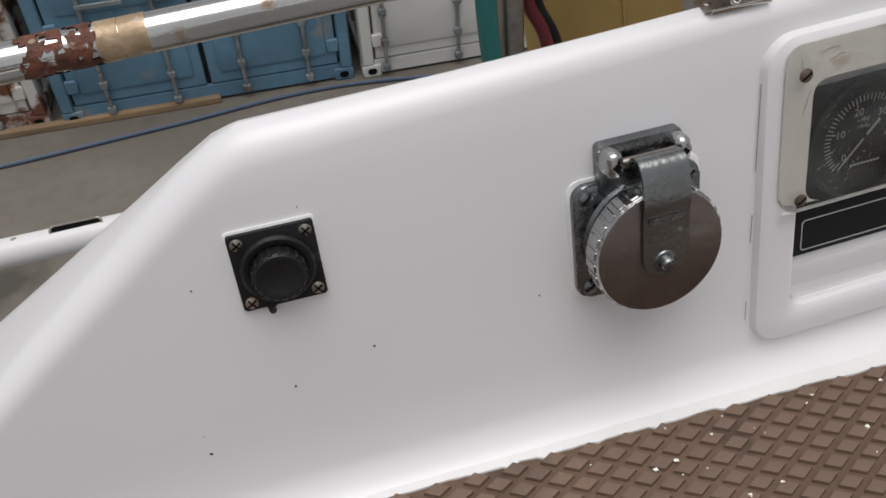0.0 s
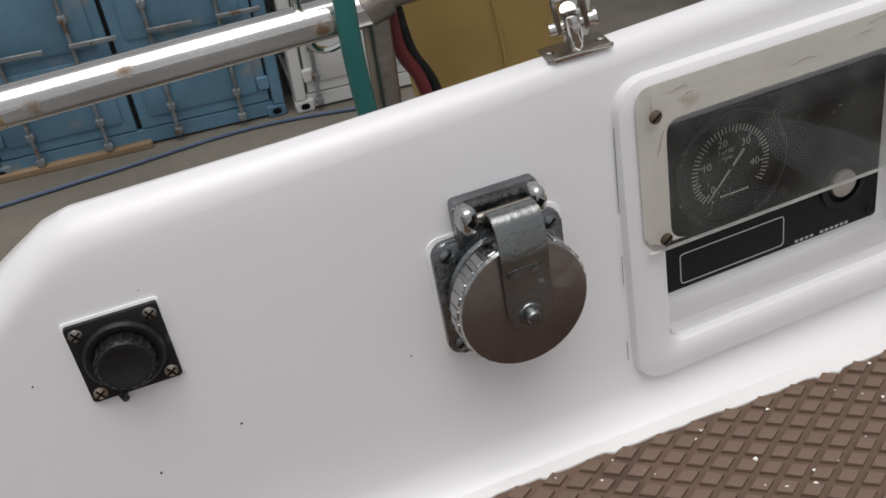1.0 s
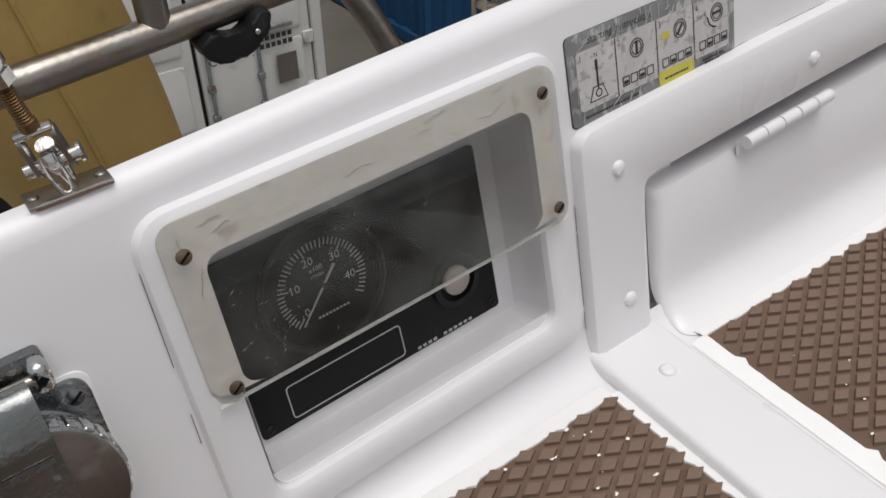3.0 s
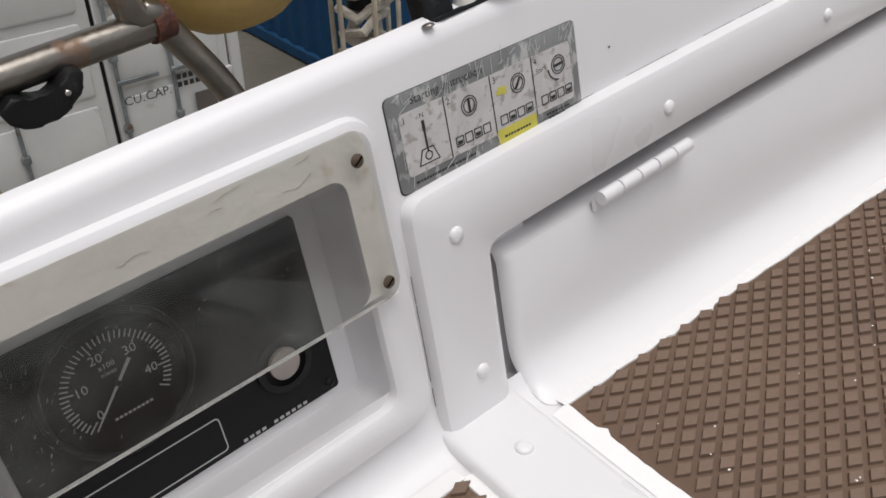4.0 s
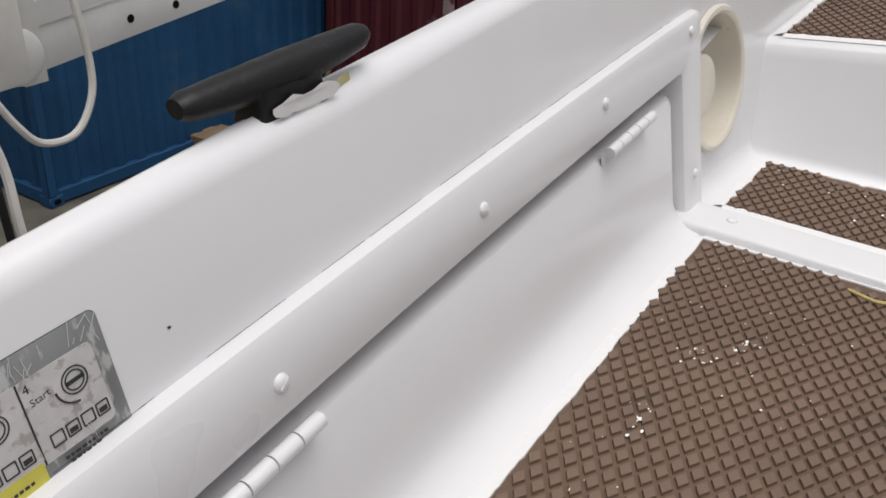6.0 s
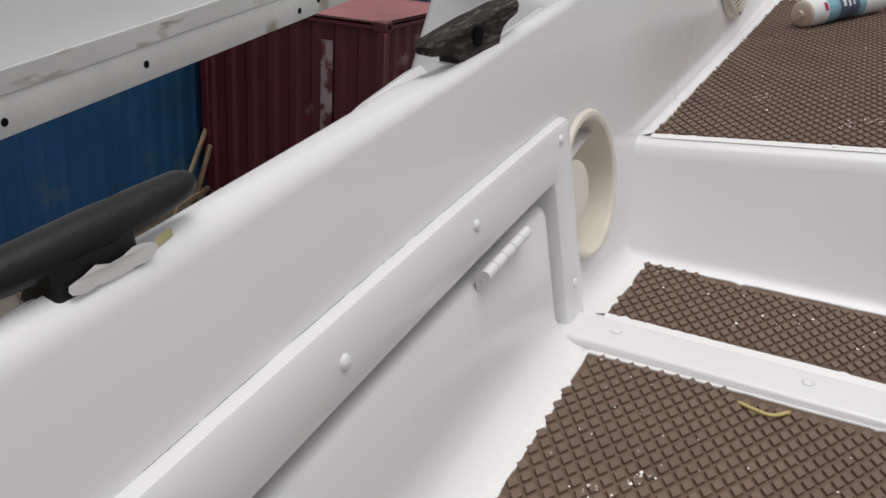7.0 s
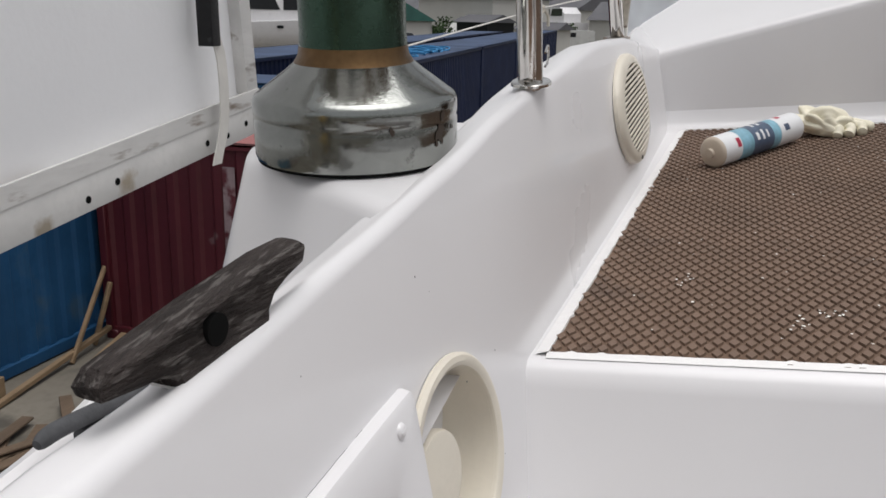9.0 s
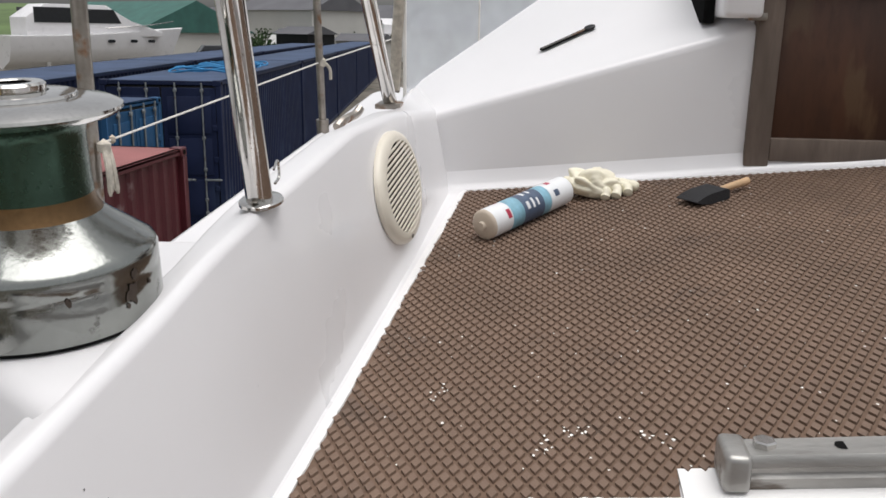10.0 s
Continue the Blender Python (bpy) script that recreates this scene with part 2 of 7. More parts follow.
# ---- mesh helpers ----
def thing(name, label, category, at=(0, 0, 0), base=BOAT, group="", kind=""):
    e = new(name)
    e.empty_display_size = 0.02
    e.matrix_basis = base @ Matrix.Translation(at)
    e["o"] = list(at)
    return tagged(e, label, category, group, kind)


def origin(ob):
    while ob.parent:
        ob = ob.parent
    return Vector(ob["o"]) if "o" in ob else Vector((0, 0, 0))


def part(name, bm, material, parent, label="", smooth=True, angle=40):
    """Link a bmesh as one mesh object under a thing; its points are given in the hull's own coordinates."""
    bmesh.ops.translate(bm, verts=bm.verts, vec=-origin(parent))
    bmesh.ops.recalc_face_normals(bm, faces=bm.faces)
    me = bpy.data.meshes.new(name)
    bm.to_mesh(me)
    bm.free()
    if smooth:
        me.shade_smooth()
        me.set_sharp_from_angle(angle=radians(angle))
    me.materials.append(material)
    ob = new(name, me)
    ob.parent = parent
    return tagged(ob, label)


def solo(name, bm, material, label, category, at=(0, 0, 0), base=BOAT, kind="", group="", angle=40):
    """A thing that is a single mesh."""
    bmesh.ops.translate(bm, verts=bm.verts, vec=-Vector(at))
    bmesh.ops.recalc_face_normals(bm, faces=bm.faces)
    me = bpy.data.meshes.new(name)
    bm.to_mesh(me)
    bm.free()
    me.shade_smooth()
    me.set_sharp_from_angle(angle=radians(angle))
    me.materials.append(material)
    ob = new(name, me)
    ob.matrix_basis = base @ Matrix.Translation(at)
    ob["o"] = list(at)
    return tagged(ob, label, category, group, kind)


def box(lo, hi, bevel=0.0, m=None, bm=None, seg=2):
    tmp = bmesh.new()
    bmesh.ops.create_cube(tmp, size=1)
    lo, hi = Vector(lo), Vector(hi)
    for v in tmp.verts:
        v.co = Vector([lo[i] + (v.co[i] + 0.5) * (hi[i] - lo[i]) for i in range(3)])
    if bevel:
        bmesh.ops.bevel(tmp, geom=tmp.edges[:], offset=bevel, segments=seg, profile=0.5, affect="EDGES")
    if m is not None:
        bmesh.ops.transform(tmp, matrix=m, verts=tmp.verts)
    return merge(bm, tmp)


def merge(bm, tmp):
    if bm is None:
        return tmp
    me = bpy.data.meshes.new("tmp")
    tmp.to_mesh(me)
    tmp.free()
    bm.from_mesh(me)
    bpy.data.meshes.remove(me)
    return bm


def prism(points, depth, m=None, bevel=0.0, bm=None, seg=2):
    """A flat outline (u, v) pushed out from 0 to depth along n."""
    tmp = bmesh.new()
    low = [tmp.verts.new((u, v, 0)) for u, v in points]
    top = [tmp.verts.new((u, v, depth)) for u, v in points]
    tmp.faces.new(low[::-1])
    cap = tmp.faces.new(top)
    for i in range(len(points)):
        j = (i + 1) % len(points)
        tmp.faces.new((low[i], low[j], top[j], top[i]))
    if bevel:
        bmesh.ops.bevel(tmp, geom=list(cap.edges), offset=bevel, segments=seg, profile=0.5, affect="EDGES")
    if m is not None:
        bmesh.ops.transform(tmp, matrix=m, verts=tmp.verts)
    return merge(bm, tmp)


def lathe(profile, m=None, seg=40, bm=None, ry=1.0):
    """Turn a profile of (radius, height) round the local z axis."""
    tmp = bmesh.new()
    rings = []
    for r, h in profile:
        if r < 1e-6:
            rings.append([tmp.verts.new((0, 0, h))])
        else:
            rings.append([tmp.verts.new((r * math.cos(2 * math.pi * k / seg), ry * r * math.sin(2 * math.pi * k / seg), h)) for k in range(seg)])
    for a, c in zip(rings, rings[1:]):
        for k in range(seg):
            j = (k + 1) % seg
            f = [a[k % len(a)], a[j % len(a)], c[j % len(c)], c[k % len(c)]]
            f = list(dict.fromkeys(f))
            if len(f) > 2:
                tmp.faces.new(f)
    if m is not None:
        bmesh.ops.transform(tmp, matrix=m, verts=tmp.verts)
    return merge(bm, tmp)


def pipe(points, r, seg=12, bm=None, closed=False):
    """A round bar along a line of points; r is one radius or one for each point."""
    pts = [Vector(p) for p in points]
    rs = r if isinstance(r, (list, tuple)) else [r] * len(pts)
    tmp = bmesh.new()
    rings, ref = [], None
    for i, p in enumerate(pts):
        a = pts[i - 1] if i or closed else p
        c = pts[(i + 1) % len(pts)] if i + 1 < len(pts) or closed else p
        d = (c - a).normalized()
        if ref is None:
            ref = d.orthogonal().normalized()
        ref = (ref - d * ref.dot(d)).normalized()
        s = d.cross(ref)
        rings.append([tmp.verts.new(p + rs[i] * (math.cos(2 * math.pi * k / seg) * ref + math.sin(2 * math.pi * k / seg) * s)) for k in range(seg)])
    pairs = list(zip(rings, rings[1:])) + ([(rings[-1], rings[0])] if closed else [])
    for a, c in pairs:
        for k in range(seg):
            j = (k + 1) % seg
            tmp.faces.new((a[k], a[j], c[j], c[k]))
    if not closed:
        tmp.faces.new(rings[0][::-1])
        tmp.faces.new(rings[-1])
    return merge(bm, tmp)


def curve(points, n=8):
    """A smooth line through the points."""
    p = [Vector(q) for q in points]
    p = [2 * p[0] - p[1]] + p + [2 * p[-1] - p[-2]]
    out = []
    for i in range(1, len(p) - 2):
        for k in range(n):
            t = k / n
            out.append(0.5 * (2 * p[i] + (p[i + 1] - p[i - 1]) * t + (2 * p[i - 1] - 5 * p[i] + 4 * p[i + 1] - p[i + 2]) * t * t + (3 * p[i] - p[i - 1] - 3 * p[i + 1] + p[i + 2]) * t**3))
    return out + [p[-2]]


def rrect(u0, v0, u1, v1, r, n=6):
    """Outline of a rectangle with round corners."""
    out = []
    for cx, cy, a in ((u1 - r, v1 - r, 0), (u0 + r, v1 - r, 90), (u0 + r, v0 + r, 180), (u1 - r, v0 + r, 270)):
        for k in range(n + 1):
            t = radians(a + 90 * k / n)
            out.append((cx + r * math.cos(t), cy + r * math.sin(t)))
    return out


def ring_plate(outer, inner, depth, m=None, lip=0.0, bm=None, back=0.0):
    """A flat frame between two outlines of equal count, with softened front edges and, if back, an inner wall going in."""
    tmp = bmesh.new()

    def loop(pts, h, grow=0.0):
        c = Vector((sum(p[0] for p in pts) / len(pts), sum(p[1] for p in pts) / len(pts)))
        res = []
        for u, v in pts:
            d = (Vector((u, v)) - c).normalized()
            res.append(tmp.verts.new((u + grow * d.x, v + grow * d.y, h)))
        return res

    loops = [loop(outer, 0), loop(outer, depth - lip), loop(outer, depth - 0.3 * lip, -0.3 * lip), loop(outer, depth, -lip), loop(inner, depth, lip), loop(inner, depth - 0.3 * lip, 0.3 * lip), loop(inner, depth - lip), loop(inner, -back)]
    for a, c in zip(loops, loops[1:]):
        for k in range(len(a)):
            j = (k + 1) % len(a)
            tmp.faces.new((a[k], a[j], c[j], c[k]))
    if m is not None:
        bmesh.ops.transform(tmp, matrix=m, verts=tmp.verts)
    return merge(bm, tmp)


def words(text, size, m, extrude=0.0):
    """Lettering as a flat mesh, centred on m."""
    cu = bpy.data.curves.new("lettering", "FONT")
    cu.body, cu.size, cu.align_x, cu.align_y, cu.extrude, cu.resolution_u = text, size, "CENTER", "CENTER", extrude, 2
    tmp = bpy.data.objects.new("lettering", cu)
    me = bpy.data.meshes.new_from_object(tmp)
    bm = bmesh.new()
    bm.from_mesh(me)
    bpy.data.objects.remove(tmp)
    bpy.data.meshes.remove(me)
    bmesh.ops.transform(bm, matrix=m, verts=bm.verts)
    return bm


def dome(r, h, m, bm=None, seg=16):
    return lathe([(r, 0), (r, h * 0.3), (r * 0.85, h * 0.7), (r * 0.5, h * 0.95), (0, h)], m, seg, bm)


# ---- shape of the cockpit side ----
SEAT = -0.030
Y_AT = ((-0.6, -0.05), (0.0, -0.022), (0.24, -0.017), (0.45, -0.006), (0.65, 0.0), (0.9, 0.002), (1.1, 0.0), (1.4, -0.006), (1.6, -0.013), (1.85, -0.036), (2.2, -0.062), (2.5, -0.083), (2.97, -0.104), (3.2, -0.11))
T_AT = ((-0.6, 0.0), (-0.32, 0.002), (-0.24, 0.012), (0.033, 0.2135), (0.16, 0.2185), (0.34, 0.2265), (0.64, 0.2405), (0.84, 0.2535), (1.1, 0.269), (1.35, 0.284), (1.6, 0.309), (1.77, 0.333), (1.86, 0.351), (2.0, 0.368), (2.35, 0.401), (2.6, 0.396), (2.97, 0.360), (3.2, 0.34))
RISE_AT = ((1.3, 0.0), (1.5, -0.016), (1.9, -0.018), (2.1, -0.004), (2.4, -0.004), (2.8, 0.004), (2.97, 0.045))
W_AT = ((-0.6, 0.09), (-0.3, 0.10), (-0.2, 0.11), (-0.1, 0.075), (0.0, 0.042), (0.045, 0.033), (0.16, 0.027), (0.34, 0.0235), (0.64, 0.0235), (0.84, 0.027), (1.1, 0.035), (1.35, 0.045), (1.6, 0.052), (2.0, 0.060), (2.2, 0.055), (2.6, 0.05), (3.0, 0.06))


def table(rows, x):
    return float(np.interp(x, [r[0] for r in rows], [r[1] for r in rows]))


def wall_y(x):
    return sum(table(Y_AT, x + d) for d in (-0.09, -0.045, 0, 0.045, 0.09)) / 5


def top_z(x):
    return sum(table(T_AT, x + d) for d in (-0.012, 0, 0.012)) / 3


LEAN_N = Vector((0, -0.98, 0.196))


def on_wall(x, z, off=0.0):
    return Vector((x, wall_y(x) + 0.2 * z, z)) + off * LEAN_N


def wall_frame(x, z, off=0.0, turn=0.0):
    """A frame on the cockpit side: u forward, v up the wall, n towards the cockpit."""
    u = Vector((0.1, wall_y(x + 0.05) - wall_y(x - 0.05), 0)).normalized()
    n = (LEAN_N - u * LEAN_N.dot(u)).normalized()
    v = n.cross(u)
    m = Matrix((u, v, n)).transposed().to_4x4()
    m.translation = on_wall(x, z, off)
    return m @ pose(0, 0, 0, 0, 0, turn)


def lid_top(x):
    return 0.097 + 0.05 * (min(max(x, 0.6), 1.6) - 0.69)


def frame_top(x):
    return 0.151 + 0.05 * (x - 0.63)


def coaming():
    bm = bmesh.new()
    xs = sorted(set([round(-0.5 + 0.03 * k, 4) for k in range(118)] + [0.365, 0.594, 0.687, 1.52, 1.552, 1.738, 0.03, 0.045, 0.06]))
    xs = [x for i, x in enumerate(xs) if i == 0 or x - xs[i - 1] > 0.004 or x in (0.365, 0.594, 0.687, 1.52, 1.552, 1.738)]
    rings = []
    for x in xs:
        zt, w = top_z(x), table(W_AT, x)
        ring = []
        base = on_wall(x, SEAT)
        rc = 0.022
        for k in range(5):  # cove at the foot
            a = radians(90 * k / 4)
            ring.append(Vector((x, base.y - rc * (1 - math.sin(a)) + 0.2 * rc * (1 - math.cos(a)), SEAT + rc * (1 - math.cos(a)))))
        hi = 0.183 + 0.022 * min(max((x - 0.75) / 0.75, 0), 1)
        rows = [0.030, lid_top(x), hi]
        soft = 0.017 - 0.007 * min(max((x - 0.9) / 0.4, 0), 1)
        rr, ro, up = min(soft, 0.52 * w), min(0.017, 0.44 * w), table(RISE_AT, x)
        for z in rows:
            ring.append(on_wall(x, min(z, zt - rr - 0.002 * (4 - rows.index(z)))))
        for k in range(6):  # inner round
            a = radians(90 * k / 5)
            ring.append(on_wall(x, zt) + Vector((0, rr * (1 - math.cos(a)) - 0.2 * rr * (1 - math.sin(a)), -rr * (1 - math.sin(a)))))
        yo = on_wall(x, zt).y + w
        for k in range(6):  # outer round
            a = radians(90 * k / 5)
            ring.append(Vector((x, yo - ro * (1 - math.sin(a)), zt + up - 0.002 - ro * (1 - math.cos(a)))))
        ring.append(Vector((x, yo + 0.002, zt - 0.08)))
        ring.append(Vector((x, yo + 0.006, min(zt - 0.14, 0.02))))
        ring.append(Vector((x, yo + 0.02, -0.16)))
        rings.append([bm.verts.new(p) for p in ring])
    n = len(rings[0])
    for i in range(len(xs) - 1):
        xm = (xs[i] + xs[i + 1]) / 2
        for k in range(n - 1):
            if 0.365 < xm < 0.594 and k in (5, 6):
                continue
            if 0.687 < xm < 1.52 and k in (3, 4, 5):
                continue
            if 1.552 < xm < 1.738 and k in (4, 5, 6):
                continue
            bm.faces.new((rings[i][k], rings[i + 1][k], rings[i + 1][k + 1], rings[i][k + 1]))
    # the wall round the circular opening
    cx, cz, r, seg = 1.645, 0.104, 0.080, 48
    lo = SEAT + 0.022
    inner, outer = [], []
    for k in range(seg):
        a = 2 * math.pi * k / seg
        c, s = math.cos(a), math.sin(a)
        inner.append(bm.verts.new(on_wall(cx + 1.06 * r * c, cz + r * s)))
        t = min(0.093 / max(abs(c), 1e-6), (0.1012 if s > 0 else 0.112) / max(abs(s), 1e-6))
        outer.append([cx + t * c, cz + t * s])
    for px, pz in ((1.552, lo), (1.552, 0.2052), (1.738, lo), (1.738, 0.2052)):
        k = min(range(seg), key=lambda i: math.hypot(outer[i][0] - px, outer[i][1] - pz))
        outer[k] = [px, pz]
    outer = [bm.verts.new(on_wall(x, z)) for x, z in outer]
    for k in range(seg):
        j = (k + 1) % seg
        bm.faces.new((inner[k], inner[j], outer[j], outer[k]))
    return bm


solo("wall_coaming", coaming(), GELCOAT, "glossy white painted cockpit coaming with a rounded top", "coaming", kind="structure", angle=50)


# ---- seat, bridge deck, cabin end ----
def deck_z(x, y):
    return 0.124 + 0.0606 * (x - 1.849) - 0.098 * (y + 0.029)


def sheet(x0, x1, y0, y1, zf, nx=2, ny=2, drop=0.02):
    """A slab whose top follows zf."""
    bm = bmesh.new()
    g = [[bm.verts.new((x0 + (x1 - x0) * i / nx, y0 + (y1 - y0) * j / ny, 0)) for j in range(ny + 1)] for i in range(nx + 1)]
    for row in g:
        for v in row:
            v.co.z = zf(v.co.x, v.co.y)
    faces = [bm.faces.new((g[i][j], g[i + 1][j], g[i + 1][j + 1], g[i][j + 1])) for i in range(nx) for j in range(ny)]
    ext = bmesh.ops.extrude_face_region(bm, geom=faces)
    bmesh.ops.translate(bm, verts=[v for v in ext["geom"] if isinstance(v, bmesh.types.BMVert)], vec=(0, 0, -drop))
    return bm


solo("floor_seat", sheet(-0.6, 1.80, -0.62, 0.02, lambda x, y: SEAT, drop=0.05), GELCOAT, "white painted cockpit seat moulding", "seat", kind="structure")
bm = box((-0.6, -0.64, -0.50), (1.80, -0.62, SEAT - 0.002))
solo("wall_seat_front", bm, GELCOAT, "plain white seat front below the seat", "wall", kind="structure")
# unseen closing floor, coloured brown so it bounces less light upward
bm = box((-0.6, -1.30, -0.54), (1.80, -0.64, -0.50))
solo("floor_cockpit", bm, RUBBER, "plain unseen cockpit sole, brown to cut bounced light", "floor", kind="structure")
bm = box((-0.6, -1.34, -0.50), (1.80, -1.30, SEAT))
box((-0.6, -1.95, SEAT), (3.0, -1.90, 0.32), 0.015, bm=bm)
box((-0.6, -1.90, SEAT - 0.03), (1.80, -1.34, SEAT), bm=bm)
solo("wall_far_side", bm, GELCOAT, "plain white opposite cockpit side", "wall", kind="structure")


def bridge_deck():
    """The raised deck with its leaning riser and soft front edge."""
    bm = bmesh.new()
    ys = [0.10 - 0.06 * k for k in range(36)]
    rows = []
    for y in ys:
        def zt(x):
            return deck_z(x, y) - 0.006
        prof = [(1.755, SEAT), (1.767, SEAT + 0.004), (1.775, SEAT + 0.015)]
        prof += [(1.822, zt(1.83) - 0.022), (1.828, zt(1.83) - 0.008), (1.838, zt(1.84) - 0.001), (1.852, zt(1.852)), (2.4, zt(2.4)), (2.92, zt(2.92)), (2.945, zt(2.945) + 0.004), (2.957, zt(2.957) + 0.016), (2.97, zt(2.97) + 0.05)]
        rows.append([bm.verts.new((x, y, z)) for x, z in prof])
    for a, c in zip(rows, rows[1:]):
        for k in range(len(a) - 1):
            bm.faces.new((a[k], a[k + 1], c[k + 1], c[k]))
    return bm


solo("floor_bridge_deck", bridge_deck(), GELCOAT, "white raised bridge deck moulding with rounded front edge", "deck", kind="structure")


def roof_z(x, y):
    rise = 0.35 * min(x - 2.97, 0.55) + 0.12 * max(0.0, x - 3.52)
    return 0.352 + 0.295 * (-0.04 - y) + rise


def roof_side(x):
    return min(0.06, 0.054 - 0.85 * (x - 3.14)) if x < 3.6 else -0.337


def cabin_end():
    """Cabin bulkhead and the sloping roof moulding over it."""
    bm = bmesh.new()
    xs = [2.972, 2.980, 3.0, 3.06, 3.13, 3.2, 3.3, 3.4, 3.5, 3.6, 4.2]
    ts = [0.0, 0.04, 0.1, 0.2, 0.35, 0.5, 0.65, 0.8, 0.9, 1.0]
    rows = []
    for f in ts:
        y = 0.10 + (-0.672 - 0.10) * f
        e = roof_z(2.97, y)
        row = [bm.verts.new((2.966, y, 0.10)), bm.verts.new((2.966, y, e - 0.016)), bm.verts.new((2.968, y, e - 0.006))]
        for x in xs:
            side = roof_side(x)
            yy = side + (-0.672 - side) * f if x > 3.05 else y
            row.append(bm.verts.new((x, yy, roof_z(x, yy))))
        rows.append(row)
    for a, c in zip(rows, rows[1:]):
        for k in range(len(a) - 1):
            bm.faces.new((a[k], a[k + 1], c[k + 1], c[k]))
    low = [bm.verts.new((v.co.x, v.co.y + 0.03, 0.15)) for v in rows[0][3:]]
    for k in range(len(low) - 1):
        bm.faces.new((rows[0][3 + k], rows[0][4 + k], low[k + 1], low[k]))
    return bm


solo("wall_cabin_end", cabin_end(), GELCOAT, "white cabin bulkhead with sloping roof moulding above", "bulkhead", kind="structure", angle=60)
bm = box((2.99, -1.25, 0.16), (3.05, -0.66, 1.0))
box((2.966, -1.95, 0.16), (3.05, -1.25, 0.66), bm=bm)
solo("wall_cabin_inner", bm, GELCOAT, "plain white cabin bulkhead behind the companionway", "wall", kind="structure")


# ---- deck mats with raised diamonds ----
def diamond_mesh(lx, ly, h):
    bm = bmesh.new()
    lo = [bm.verts.new(p) for p in ((lx, 0, 0), (0, ly, 0), (-lx, 0, 0), (0, -ly, 0))]
    hi = [bm.verts.new((0.92 * v.co.x, 0.92 * v.co.y, h)) for v in lo]
    bm.faces.new(hi)
    for i in range(4):
        bm.faces.new((lo[i], lo[(i + 1) % 4], hi[(i + 1) % 4], hi[i]))
    me = bpy.data.meshes.new("raised_diamond")
    bm.to_mesh(me)
    bm.free()
    me.materials.append(RUBBER_TOP)
    return me


DIAMOND = diamond_mesh(0.0092, 0.0055, 0.0028)


def mat_sheet(label, outline, m, focus, name="deck_mat"):
    """A rubber mat: base sheet of 2 mm, diamonds in a rhombic lattice; those nearest the focus are single pieces."""
    from_xy = [Vector((x, y)) for x, y in outline]

    def inside(x, y, margin=0.0):
        hit = False
        for i in range(len(from_xy)):
            a, c = from_xy[i], from_xy[i - 1]
            if (a.y > y) != (c.y > y) and x < (c.x - a.x) * (y - a.y) / (c.y - a.y) + a.x:
                hit = not hit
        return hit

    base = thing(name, label, "deck mat", base=BOAT @ m)
    # darker base paints the shade between the diamonds
    part("mat_base", prism(outline, 0.002), RUBBER, base, smooth=False)
    xs, ys = [p[0] for p in outline], [p[1] for p in outline]
    spots = []
    for j in range(int((max(ys) - min(ys)) / 0.0078) + 2):
        for i in range(int((max(xs) - min(xs)) / 0.026) + 2):
            x, y = min(xs) + 0.026 * i + (0.013 if j % 2 else 0), max(ys) - 0.0078 * j
            if all(inside(x + dx, y + dy) for dx, dy in ((0.007, 0), (-0.007, 0), (0, 0.004), (0, -0.004))):
                spots.append((x, y))
    spots.sort(key=lambda s: (s[0] - focus[0]) ** 2 + (s[1] - focus[1]) ** 2)
    for x, y in spots[:300]:
        ob = new("raised_diamond", DIAMOND)
        ob.parent = base
        ob.location = (x, y, 0.002)
    if len(spots) > 300:
        src = [v.co.copy() for v in DIAMOND.vertices]
        verts, faces = [], []
        for x, y in spots[300:]:
            k = len(verts)
            verts += [(c.x + x, c.y + y, c.z + 0.002) for c in src]
            faces += [[i + k for i in p.vertices] for p in DIAMOND.polygons]
        me = bpy.data.meshes.new("diamond_field")
        me.from_pydata(verts, [], faces)
        me.materials.append(RUBBER_TOP)
        ob = new("diamond_field", me)
        ob.parent = base
        tagged(ob, kind="stuff")
    return base


flat = pose(0, 0, SEAT + 0.0005)
ux = Vector((1, 0, 0.0606)).normalized()
uy = (Vector((0, 1, -0.098)) - ux * Vector((0, 1, -0.098)).dot(ux)).normalized()
tilt = Matrix.Translation((1.849, -0.029, 0.1184)) @ Matrix((ux, uy, ux.cross(uy))).transposed().to_4x4()
mat_sheet("brown rubber deck mat with raised diamonds, aft of the locker", [(-0.5, -0.046), (0.30, -0.042), (0.613, -0.044), (0.616, -0.60), (-0.5, -0.60)], flat, (0.45, -0.1))
mat_sheet("brown rubber mat with raised diamonds on the locker lid", [(0.711, -0.043), (1.489, -0.056), (1.482, -0.60), (0.700, -0.60)], flat, (1.0, -0.15))
mat_sheet("narrow brown rubber mat with raised diamonds below the riser", [(1.585, -0.051), (1.757, -0.063), (1.750, -0.60), (1.567, -0.60)], flat, (1.68, -0.15))
DECK_MAT = [(0.0, 0.0), (1.09, -0.072), (1.09, -1.70), (0.0, -1.70), (0.0, -0.62), (0.04, -0.62), (0.045, -0.365), (0.0, -0.362)]
mat_sheet("large brown rubber mat with raised diamonds on the bridge deck", DECK_MAT, tilt, (0.15, -0.25))


